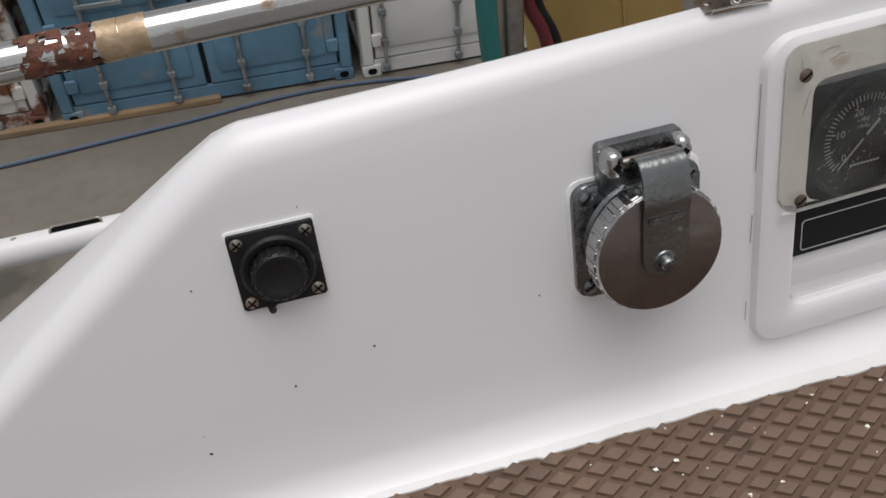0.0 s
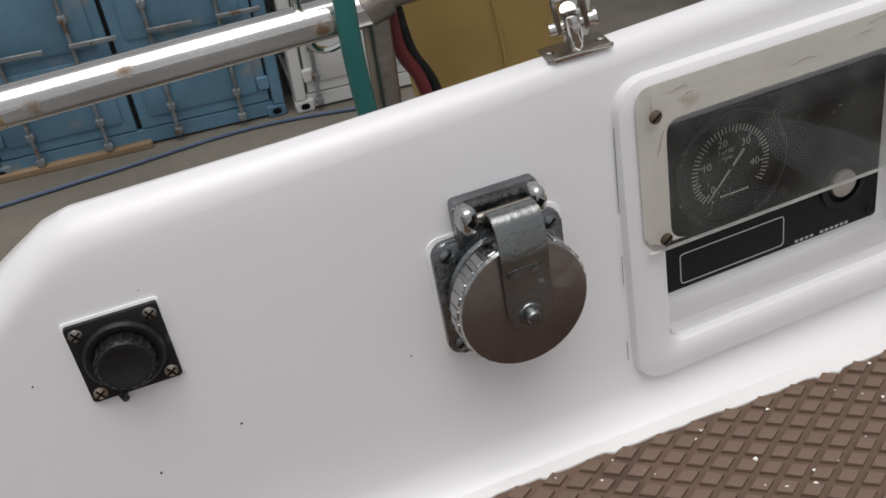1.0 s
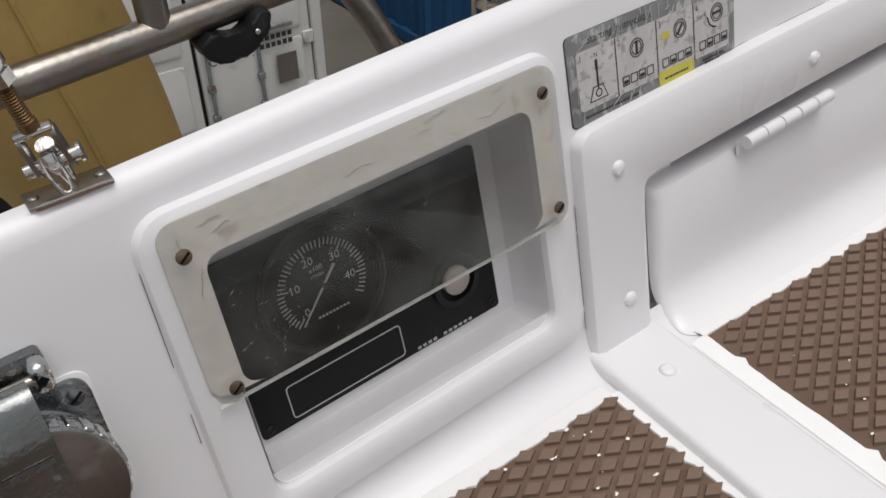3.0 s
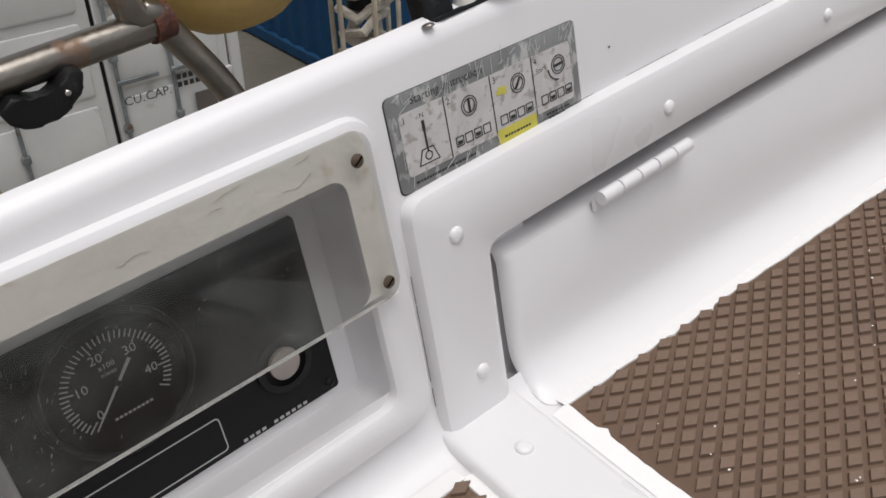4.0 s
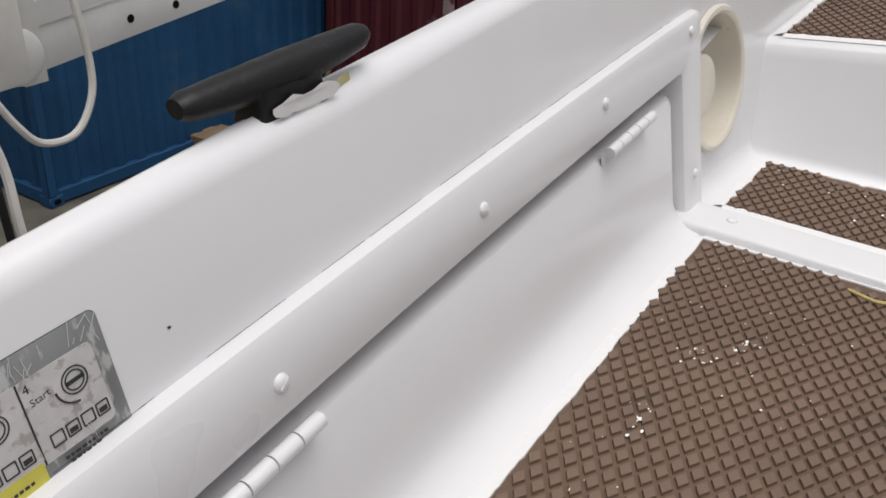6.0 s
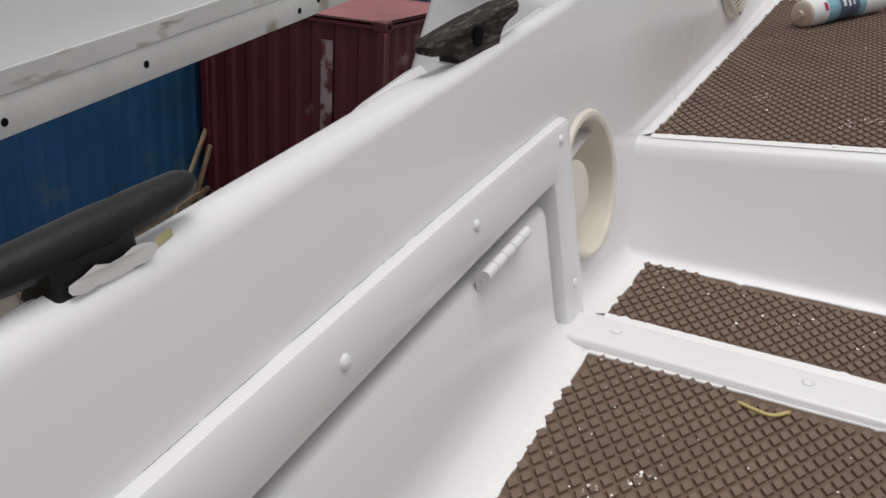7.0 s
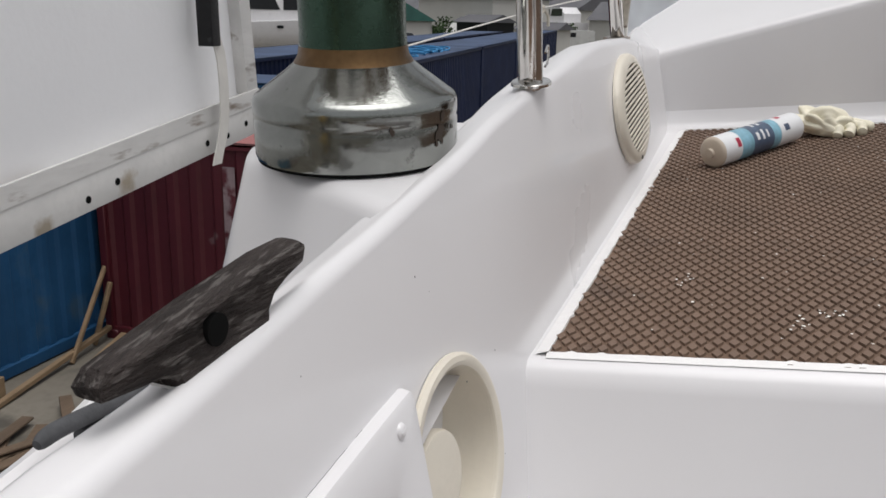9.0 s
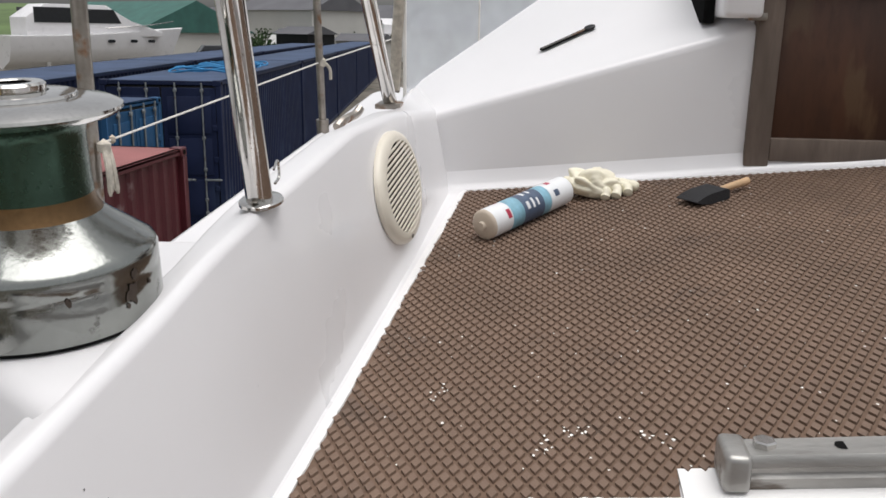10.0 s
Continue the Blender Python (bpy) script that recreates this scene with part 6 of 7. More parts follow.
# ---- things lying on the bridge deck ----
def sealant_tube():
    a, b = Vector((2.590, -0.160, 0)), Vector((2.780, -0.292, 0))
    a.z, b.z = deck_z(a.x, a.y) + 0.0260, deck_z(b.x, b.y) + 0.0260
    d = (b - a).normalized()
    m = Matrix.Translation(a) @ d.to_track_quat("Z", "Y").to_matrix().to_4x4()
    t = thing("sealant_cartridge", "printed white sealant cartridge lying on the brown mat", "cartridge", at=(a + b) / 2)
    L = 0.242
    R = 0.0268
    part("shoulder", lathe([(0, -0.004), (0.0075, -0.004), (0.0080, 0.002), (0.012, 0.003), (0.0215, 0.004), (R - 0.001, 0.007), (R, 0.010)], m, 40), TUBE_TIP, t, "beige plastic nose")
    for z0, z1, mt in ((0.010, 0.040, TUBE_WHITE), (0.040, 0.056, TUBE_WHITE), (0.056, 0.090, TUBE_BLUE), (0.090, 0.150, TUBE_NAVY), (0.150, 0.172, TUBE_BLUE), (0.172, L, TUBE_WHITE)):
        part("sleeve", lathe([(R, z0), (R, z1)], m, 40), mt, t)
    part("tail", lathe([(R, L), (0.019, L - 0.004), (0, L - 0.006)], m, 32), TUBE_TIP, t)
    for a0, z, w, h, mt in ((150, 0.043, 0.010, 36, TUBE_RED), (60, 0.043, 0.010, 30, TUBE_RED), (150, 0.100, 0.008, 30, TUBE_WHITE), (148, 0.116, 0.006, 40, TUBE_WHITE), (150, 0.130, 0.005, 30, TUBE_WHITE), (150, 0.185, 0.014, 26, TUBE_NAVY), (90, 0.108, 0.007, 30, TUBE_WHITE), (92, 0.125, 0.006, 26, TUBE_WHITE), (90, 0.185, 0.012, 24, TUBE_RED)):
        bm = bmesh.new()
        rows = [[bm.verts.new(m @ Vector(((R + 0.0003) * math.cos(radians(a0 + h * (k / 8 - 0.5))), (R + 0.0003) * math.sin(radians(a0 + h * (k / 8 - 0.5))), q))) for q in (z, z + w)] for k in range(9)]
        for p, q in zip(rows, rows[1:]):
            bm.faces.new((p[0], q[0], q[1], p[1]))
        part("print_bar", bm, mt, t)


def glove():
    c = Vector((2.845, -0.362, 0))
    c.z = deck_z(c.x, c.y) - 0.002
    t = thing("rubber_glove", "crumpled cream latex glove on the mat", "glove", at=c)
    bm = bmesh.new()
    bmesh.ops.create_icosphere(bm, subdivisions=5, radius=1)
    for v in bm.verts:
        p = v.co.copy()
        fold = abs(noise.noise(p * 1.7 + Vector((3, 0, 1)))) + 0.18 * abs(noise.noise(p * 4.0))
        k = 0.86 + 0.36 * fold + 0.10 * noise.noise(p * 1.3)
        v.co = Vector((p.x * 0.042 * k, p.y * 0.062 * k, max(0.0, (p.z * 0.75 + 0.50) * 0.042 * k)))
    bmesh.ops.transform(bm, matrix=Matrix.Translation(c) @ pose(0, 0, 0, 7, -3, 20), verts=bm.verts)
    part("palm", bm, GLOVE, t, angle=70)
    for pts in (((-0.018, -0.016, 0.020), (-0.038, -0.024, 0.016), (-0.056, -0.022, 0.004)), ((-0.012, -0.036, 0.020), (-0.034, -0.050, 0.014), (-0.050, -0.046, 0.004)), ((0.004, -0.046, 0.018), (-0.012, -0.074, 0.012), (-0.034, -0.076, 0.004)), ((0.016, -0.044, 0.016), (0.016, -0.080, 0.012), (0.006, -0.104, 0.004))):
        p = curve([c + 0.82 * Vector(q) + Vector((0, 0, -0.12 * q[1] + 0.06 * q[0])) for q in pts], 7)
        n = len(p)
        part("finger", pipe(p, [0.0125 * (1 - 0.30 * i / n) * (1 + 0.09 * math.sin(i * 0.9 + pts[0][0] * 300)) for i in range(n - 1)] + [0.004], 12), GLOVE, t)


def foam_brush():
    a, b = Vector((2.735, -0.525, 0)), Vector((2.830, -0.655, 0))
    a.z, b.z = deck_z(a.x, a.y) + 0.010, deck_z(b.x, b.y) + 0.012
    t = thing("foam_brush", "black foam paint brush with a wooden handle", "brush", at=(a + b) / 2)
    d = (b - a).normalized()
    m = Matrix((d, Vector((0, 0, 1)).cross(d).normalized(), d.cross(Vector((0, 0, 1)).cross(d).normalized()))).transposed().to_4x4()
    m.translation = a
    bm = bmesh.new()
    rows = []
    for u, h in ((-0.005, 0.001), (0.010, 0.006), (0.030, 0.0095), (0.070, 0.0100), (0.076, 0.008)):
        rows.append([bm.verts.new(m @ Vector((u, v, w - 0.001))) for v, w in ((-0.026, -h), (0.026, -h), (0.026, h), (-0.026, h))])
    for p, q in zip(rows, rows[1:]):
        for k in range(4):
            bm.faces.new((p[k], p[(k + 1) % 4], q[(k + 1) % 4], q[k]))
    bm.faces.new(rows[0][::-1])
    bm.faces.new(rows[-1])
    part("foam", bm, FOAM, t)
    part("handle", pipe([m @ Vector((0.070, 0, 0)), m @ Vector((0.10, 0, 0.001)), m @ Vector((0.150, 0, 0.002))], [0.0055, 0.0065, 0.0075], 14), PINE, t)


sealant_tube()
glove()
foam_brush()


def traveller():
    t = thing("traveller_track", "worn alloy traveller track end bolted across the bridge deck", "track", at=(1.885, -0.8, 0.2))

    def z(y):
        return deck_z(1.88, y) - 0.003

    pad = sheet(1.838, 1.895, -1.2, -0.392, lambda x, y: deck_z(x, y) - 0.002, 2, 8, 0.004)
    part("pad", pad, PAINT_EDGE, t, "white painted pad")
    bm = bmesh.new()
    rows = []
    for k in range(17):
        y = -0.432 - 0.05 * k
        prof = [(-0.016, 0.0), (-0.016, 0.010), (-0.012, 0.014), (-0.012, 0.018), (-0.018, 0.022), (-0.018, 0.029), (-0.015, 0.033), (0.015, 0.033), (0.018, 0.029), (0.018, 0.022), (0.012, 0.018), (0.012, 0.0)]
        rows.append([bm.verts.new((1.876 + u, y, z(y) + h)) for u, h in prof])
    for a, b in zip(rows, rows[1:]):
        for k in range(12):
            bm.faces.new((a[k], a[(k + 1) % 12], b[(k + 1) % 12], b[k]))
    bm.faces.new(rows[0])
    bm.faces.new(rows[-1][::-1])
    part("track", bm, TRACK_ALU, t)
    part("end_stop", box((1.850, -0.448, z(-0.44)), (1.900, -0.424, z(-0.44) + 0.036), 0.006, seg=3), TRACK_ALU, t)
    part("hex_bolt", lathe([(0.0105, 0.030), (0.0105, 0.038), (0.009, 0.0395), (0, 0.0395)], Matrix.Translation((1.878, -0.462, z(-0.462))), 6), STEEL, t, angle=20)
    part("bolt_hole", lathe([(0.0075, 0.0332), (0, 0.0332)], Matrix.Translation((1.876, -0.528, z(-0.528))), 18), DARK_GAP, t)


traveller()


# ---- companionway ----
door = thing("door_1", "varnished companionway washboards in a bare teak frame", "companionway", kind="structure", at=(2.96, -0.95, 0.27))
part("door_frame", box((2.952, -0.712, 0.262), (2.990, -0.664, 0.70), 0.003), TEAK, door, "weathered grey teak jamb")
part("door_frame", box((2.952, -1.26, 0.274), (2.990, -0.712, 0.320), 0.003), TEAK, door, "weathered grey teak sill")
part("washboard", box((2.968, -1.26, 0.316), (2.984, -0.711, 0.595), 0.003), VARNISH, door)
part("washboard", box((2.968, -1.26, 0.597), (2.984, -0.711, 0.72), 0.003), VARNISH, door)
garage = thing("hatch_runner", "white moulded hatch runner over the companionway", "hatch runner", at=(3.05, -0.64, 0.56))
part("runner", box((2.93, -0.668, 0.552), (3.5, -0.592, 0.66), 0.010, seg=3), GELCOAT, garage)
part("shadow_gap", box((3.02, -0.592, 0.540), (3.5, -0.570, 0.75), 0.002), DARK_GAP, garage, "dark slot beside the runner")
part("corner_bracket", box((2.935, -0.676, 0.548), (2.965, -0.640, 0.562), 0.001), STEEL_DULL, garage, "metal corner bracket")
part("hatch_lip", box((2.94, -1.26, 0.600), (3.5, -0.668, 0.640), 0.008), ALU_PAINT, garage)
slot = thing("roof_slot", "narrow dark slot with a round end in the white roof", "slot", at=(3.15, -0.30, 0.50))
p, q = Vector((3.138, -0.250, 0)), Vector((3.183, -0.354, 0))
p.z, q.z = roof_z(p.x, p.y), roof_z(q.x, q.y)
u = (q - p).normalized()
w = Vector((1, 0, 0.35)).normalized()
n = u.cross(w).normalized() * (1 if u.cross(w).z > 0 else -1)
m = Matrix((u, n.cross(u), n)).transposed().to_4x4()
m.translation = p + n * 0.004
part("recess", prism(rrect(-0.004, -0.0085, (q - p).length, 0.0085, 0.006), 0.002, m), DARK_GAP, slot)
part("inner_bar", prism(rrect(0.0, -0.002, (q - p).length - 0.012, 0.003, 0.002), 0.003, m), STEEL_DULL, slot)
part("round_end", lathe([(0.0125, 0), (0.0125, 0.004), (0, 0.005)], m @ pose((q - p).length, 0, 0), 18), BLACK, slot)



def vinyl_material():
    m = bpy.data.materials.new("hazy_clear_vinyl")
    m.use_nodes = True
    n, l = m.node_tree.nodes, m.node_tree.links
    b = n["Principled BSDF"]
    b.inputs["Base Color"].default_value, b.inputs["Roughness"].default_value = (0.66, 0.69, 0.72, 1), 0.35
    tr, mx = n.new("ShaderNodeBsdfTransparent"), n.new("ShaderNodeMixShader")
    co, ns, mr = n.new("ShaderNodeTexCoord"), n.new("ShaderNodeTexNoise"), n.new("ShaderNodeMapRange")
    ns.inputs["Scale"].default_value = 9
    l.new(co.outputs["Object"], ns.inputs["Vector"])
    mr.inputs["To Min"].default_value, mr.inputs["To Max"].default_value = 0.30, 0.70
    l.new(ns.outputs["Fac"], mr.inputs["Value"])
    l.new(mr.outputs["Result"], mx.inputs["Fac"])
    l.new(tr.outputs[0], mx.inputs[1])
    l.new(b.outputs[0], mx.inputs[2])
    l.new(mx.outputs[0], n["Material Output"].inputs["Surface"])
    return m


def spray_hood():
    """A clear plastic weather screen standing along the edge of the roof."""
    t = thing("weather_screen", "hazy clear plastic weather screen with white hems", "screen", at=(3.3, 0.0, 0.45))
    foot = []
    for k in range(9):
        x = 3.10 + 0.07 * k
        y = roof_side(x) - 0.006 if x > 3.14 else 0.05
        foot.append(Vector((x, y, roof_z(x, y) - 0.004)))

    def band(lo, hi, th):
        bm = bmesh.new()
        rows = [[bm.verts.new(p + Vector((0, q, h))) for q, h in ((0, lo), (0, hi), (th, hi), (th, lo))] for p in foot]
        for a, c in zip(rows, rows[1:]):
            for i in range(4):
                bm.faces.new((a[i], c[i], c[(i + 1) % 4], a[(i + 1) % 4]))
        bm.faces.new(rows[0])
        bm.faces.new(rows[-1][::-1])
        return bm

    pane = part("pane", band(0.0, 0.42, 0.0015), vinyl_material(), t, "hazy clear plastic sheet")
    pane.visible_shadow = False
    part("hem", band(0.40, 0.43, 0.004), SHEAVE, t, "white cloth hem")
    for p in (foot[0], foot[3], foot[6]):
        part("batten", pipe([p + Vector((0, 0.003, 0)), p + Vector((0, 0.003, 0.42))], 0.004, 8), SHEAVE, t, "white upright batten")


spray_hood()

# ---- flecks of paint and dirt ----
rng = random.Random(21)


def fleck(bm, p, s, up):
    k = rng.randint(4, 6)
    a0 = rng.random() * 6
    top = [bm.verts.new(p + Vector((s * rng.uniform(0.4, 1.3) * math.cos(a0 + 6.283 * i / k), s * rng.uniform(0.3, 0.9) * math.sin(a0 + 6.283 * i / k), up * rng.uniform(0.6, 1.3)))) for i in range(k)]
    bm.faces.new(top)


bm = bmesh.new()
for k in range(150):
    x, y = rng.uniform(0.15, 0.60), -0.05 - 0.4 * rng.random() ** 1.5
    fleck(bm, Vector((x, y, SEAT + 0.0045)), rng.uniform(0.0008, 0.0024) * (2.2 if k % 19 == 0 else 1), 0.0008)
for k in range(110):
    x, y = rng.uniform(0.72, 1.48), -0.06 - 0.35 * rng.random()
    fleck(bm, Vector((x, y, SEAT + 0.0045)), rng.uniform(0.0008, 0.002), 0.0008)
for k in range(30):
    x, y = rng.uniform(1.6, 1.74), -0.08 - 0.35 * rng.random()
    fleck(bm, Vector((x, y, SEAT + 0.0045)), rng.uniform(0.001, 0.003), 0.0008)
for k in range(150):
    x, y = rng.uniform(1.87, 2.9), -0.07 - 0.7 * rng.random()
    fleck(bm, Vector((x, y, deck_z(x, y))), rng.uniform(0.0008, 0.0028), 0.0010)
for cx, cy, cz in ((2.055, -0.152, 1), (1.94, -0.38, 1), (1.96, -0.30, 1), (1.925, -0.27, 1), (1.15, -0.11, 0), (0.98, -0.20, 0), (1.02, -0.21, 0), (1.27, -0.13, 0), (1.30, -0.15, 0)):
    for k in range(9):
        x, y = cx + rng.gauss(0, 0.010), cy + rng.gauss(0, 0.010)
        fleck(bm, Vector((x, y, deck_z(x, y) - 0.0005 if cz else SEAT + 0.0045)), rng.uniform(0.0012, 0.0034), 0.0008)
solo("paint_flecks", bm, CHIP, "white paint flecks scattered over the brown mats", "paint flecks", kind="stuff")
bm = bmesh.new()
for k in range(44):
    x = rng.uniform(-0.1, 1.9)
    z = rng.uniform(0.01, top_z(x) - 0.03)
    if 0.34 < x < 1.58 and z < frame_top(x) + 0.01 or z < 0:
        continue
    fr = wall_frame(x, z, 0.0006)
    s = rng.uniform(0.0004, 0.0011)
    bm.faces.new([bm.verts.new(fr @ Vector((s * math.cos(a) * rng.uniform(0.5, 1.4), s * math.sin(a), 0))) for a in [1.2566 * i for i in range(5)]])
for k in range(60):  # chipped paint line above the locker surround
    x = rng.uniform(0.75, 1.52)
    z = frame_top(x) + 0.0012
    a, b = on_wall(x, z, 0.0012), on_wall(x + rng.uniform(0.004, 0.026), z, 0.0012)
    b.z = a.z + 0.05 * (b.x - a.x)
    bm.faces.new([bm.verts.new(p) for p in (a, b, b + Vector((0, 0.0001, 0.00022)), a + Vector((0, 0.0001, 0.00022)))])
for u0, u1 in ((0.02, 0.075), (-0.03, -0.01), (-0.09, -0.075)):  # dark line in the bezel's lee edge
    a, b = on_wall(0.3395, 0.105 + u0, 0.0012), on_wall(0.3395, 0.105 + u1, 0.0012)
    bm.faces.new([bm.verts.new(p) for p in (a, b, b + Vector((0.0004, 0, 0)), a + Vector((0.0004, 0, 0)))])
for k in range(14):
    z = rng.uniform(-0.02, 0.10)
    a, b = on_wall(0.6245, z, 0.0012), on_wall(0.6245, z + rng.uniform(0.003, 0.014), 0.0012)
    bm.faces.new([bm.verts.new(p) for p in (a, b, b + Vector((0.0005, 0, 0)), a + Vector((0.0005, 0, 0)))])
solo("dirt_specks", bm, INK, "dark specks and grime lines on the white paint", "dirt specks", kind="stuff")
bm = bmesh.new()
twig = curve([(1.462, -0.215, SEAT + 0.006), (1.452, -0.245, SEAT + 0.007), (1.468, -0.262, SEAT + 0.006)], 5)
solo("straw", pipe(twig, 0.002, 6), mat("dry_straw", (0.50, 0.40, 0.16), 0.7), "dry straw stalk lying on the mat", "straw", at=tuple(twig[0]))


# ---- the yard ----
YARD = Matrix.Identity(4)
bm = bmesh.new()
n = 40
g = [[bm.verts.new((x, y, 0)) for y in np.linspace(-60, 60, 13)] for x in np.linspace(-60, 120, 19)]
for a, c in zip(g, g[1:]):
    for j in range(len(a) - 1):
        bm.faces.new((a[j], c[j], c[j + 1], a[j + 1]))
rim = [bm.verts.new((x, y, 0)) for x, y in ((-1500, -1500), (1500, -1500), (1500, 1500), (-1500, 1500))]
cn = [g[0][0], g[-1][0], g[-1][-1], g[0][-1]]
for i in range(4):
    j = (i + 1) % 4
    bm.faces.new((rim[i], rim[j], cn[j], cn[i]))
solo("ground", bm, CONCRETE, "stained grey-brown concrete yard", "ground", base=YARD, kind="structure")


def container(label, x0, y0, x1, y1, material, roof, doors, h=2.59, z0=0.0, split=0.0, bars=(0.26, 0.76), base=YARD):
    """A steel shipping container; doors: the side that carries the door end ('-y', '-x' or '')."""
    t = thing("shipping_container", label, "container", at=((x0 + x1) / 2, (y0 + y1) / 2, z0), base=base, group="containers in the yard")
    e = 0.05

    def corrugated(p, q, out):
        p, q, out = Vector(p), Vector(q), Vector(out)
        L = (q - p).length
        k = max(2, int(L / 0.28))
        bm = bmesh.new()
        line = []
        for i in range(k):
            for f, o in ((0.0, 0), (0.28, 0), (0.42, -0.036), (0.84, -0.036)):
                line.append(p + (q - p) * ((i + f) / k) + out * o)
        line.append(q)
        lo = [bm.verts.new(v + Vector((0, 0, z0 + 0.16))) for v in line]
        hi = [bm.verts.new(v + Vector((0, 0, z0 + h - 0.08))) for v in line]
        for i in range(len(line) - 1):
            bm.faces.new((lo[i], lo[i + 1], hi[i + 1], hi[i]))
        part("side_panel", bm, material, t, smooth=False)

    sides = {"-y": ((x0 + e, y0 + e, 0), (x1 - e, y0 + e, 0), (0, -1, 0)), "+y": ((x1 - e, y1 - e, 0), (x0 + e, y1 - e, 0), (0, 1, 0)), "-x": ((x0 + e, y1 - e, 0), (x0 + e, y0 + e, 0), (-1, 0, 0)), "+x": ((x1 - e, y0 + e, 0), (x1 - e, y1 - e, 0), (1, 0, 0))}
    for key, (p, q, out) in sides.items():
        if key != doors:
            corrugated(p, q, out)
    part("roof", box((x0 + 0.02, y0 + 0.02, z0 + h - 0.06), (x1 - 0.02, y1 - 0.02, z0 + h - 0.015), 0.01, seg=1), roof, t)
    for x in (x0, x1):
        for y in (y0, y1):
            sx, sy = (1 if x == x0 else -1), (1 if y == y0 else -1)
            lo, hi = (min(x, x + sx * 0.11), min(y, y + sy * 0.11)), (max(x, x + sx * 0.11), max(y, y + sy * 0.11))
            part("corner_post", box((lo[0], lo[1], z0 + 0.118), (hi[0], hi[1], z0 + h - 0.118), 0.012, seg=1), material, t)
            for z in (z0, z0 + h - 0.118):
                c = part("corner_casting", box((min(x, x + sx * 0.17), min(y, y + sy * 0.17), z), (max(x, x + sx * 0.17), max(y, y + sy * 0.17), z + 0.118), 0.012, seg=1), material, t)
                part("lock_hole", prism(rrect(-0.04, -0.028, 0.04, 0.028, 0.027), 0.004, Matrix.Translation((x + sx * 0.085, y - 0.001 if sy > 0 else y + 0.001, z + 0.059)) @ pose(0, 0, 0, 90 if sy > 0 else -90, 0, 0)), DARK_GAP, c, smooth=False)
    for y in (y0 + 0.02, y1 - 0.10):
        for z in (z0 + 0.02, z0 + h - 0.10):
            part("rail", box((x0 + 0.1, y, z), (x1 - 0.1, y + 0.08, z + 0.14 if z < z0 + 1 else z + 0.085), 0.01, seg=1), material, t)
    for x in (x0 + 0.02, x1 - 0.10):
        for z in (z0 + 0.02, z0 + h - 0.10):
            part("rail", box((x, y0 + 0.1, z), (x + 0.08, y1 - 0.1, z + 0.14 if z < z0 + 1 else z + 0.085), 0.01, seg=1), material, t)
    if doors:
        if doors == "-y":
            f = Matrix.Translation(((x0 + x1) / 2, y0 + 0.05, z0)) @ pose(0, 0, 0, 90, 0, 0)
            W = x1 - x0
        else:
            f = Matrix.Translation((x0 + 0.05, (y0 + y1) / 2, z0)) @ pose(0, 0, 0, 90, 0, -90)
            W = y1 - y0
        w = W / 2 - 0.125
        part("seal", box((-W / 2 + 0.1, 0.13, -0.02), (W / 2 - 0.1, h - 0.12, 0.0), m=f), BLACK, t)
        for s in (-1, 1):
            a, b = (split + 0.018, w) if s > 0 else (-w, split - 0.018)
            leaf = part("door", box((a, 0.17, 0.0), (b, h - 0.15, 0.035), 0.008, f, seg=1), material, t)
            for i in range(3):
                v = 0.27 + i * (h - 0.5) / 3
                part("door_panel", prism(rrect(a + 0.09, v, b - 0.09, v + (h - 0.5) / 3 - 0.09, 0.03, 2), 0.016, f @ pose(0, 0, 0.0345), 0.010), material, leaf)
            for u in (a + bars[0] * (b - a), a + bars[1] * (b - a)):
                bar = part("lock_bar", pipe([f @ Vector((u, 0.06, 0.075)), f @ Vector((u, h - 0.05, 0.075))], 0.017, 10), BAR_ZINC, leaf)
                for v in (0.10, 0.34, 0.62, 1.25, 1.9, h - 0.2):
                    part("bar_guide", box((u - 0.034, v - 0.035, 0.045), (u + 0.034, v + 0.035, 0.094), 0.010, f, seg=1), BAR_ZINC, leaf)
                part("lock_handle", box((u - 0.02, 1.02, 0.09), (u + 0.34, 1.06, 0.115), 0.006, f, seg=1), BAR_ZINC, leaf)
            for v in (0.35, 0.85, 1.45, 2.1):
                part("door_hinge", box((s * (w - 0.03) - 0.05, v - 0.06, 0.02), (s * (w - 0.03) + 0.05, v + 0.06, 0.06), 0.01, f, seg=1), material, leaf)
    return t


container("light blue shipping container with weathered door end", -1.66, 6.50, 0.83, 12.5, BOX_LIGHT, BOX_LIGHT, "-y")
c = container("white shipping container with stencilled door end", 0.91, 6.46, 3.78, 12.5, BOX_WHITE, BOX_WHITE, "-y", split=0.21, bars=(0.06, 0.50))
f = Matrix.Translation((2.95, 6.425, 0)) @ pose(0, 0, 0, 90, 0, 0)
part("stencil", words("CU.", 0.112, f @ pose(-0.215, 0.86, 0)), INK, c, smooth=False)
part("stencil", words("CAP.", 0.112, f @ pose(0.0, 0.86, 0)), INK, c, smooth=False)
for v in (0.93, 0.86):
    for k in range(6):
        part("stencil_bar", box((0.18 + 0.055 * k, v, 0), (0.22 + 0.055 * k, v + 0.045, 0.002), m=f), INK, c, smooth=False)
part("plate", box((0.32, 0.50, 0), (0.52, 0.77, 0.004), m=f), mat("brown_plate", (0.13, 0.11, 0.10), 0.6), c)
container("rusty white shipping container in the yard", -4.3, 6.55, -1.78, 12.6, BOX_RUSTY, BOX_WHITE, "-y")
container("deep blue shipping container with corrugated side", 5.30, 7.05, 11.4, 9.5, BOX_BLUE, BOX_BLUE, "")
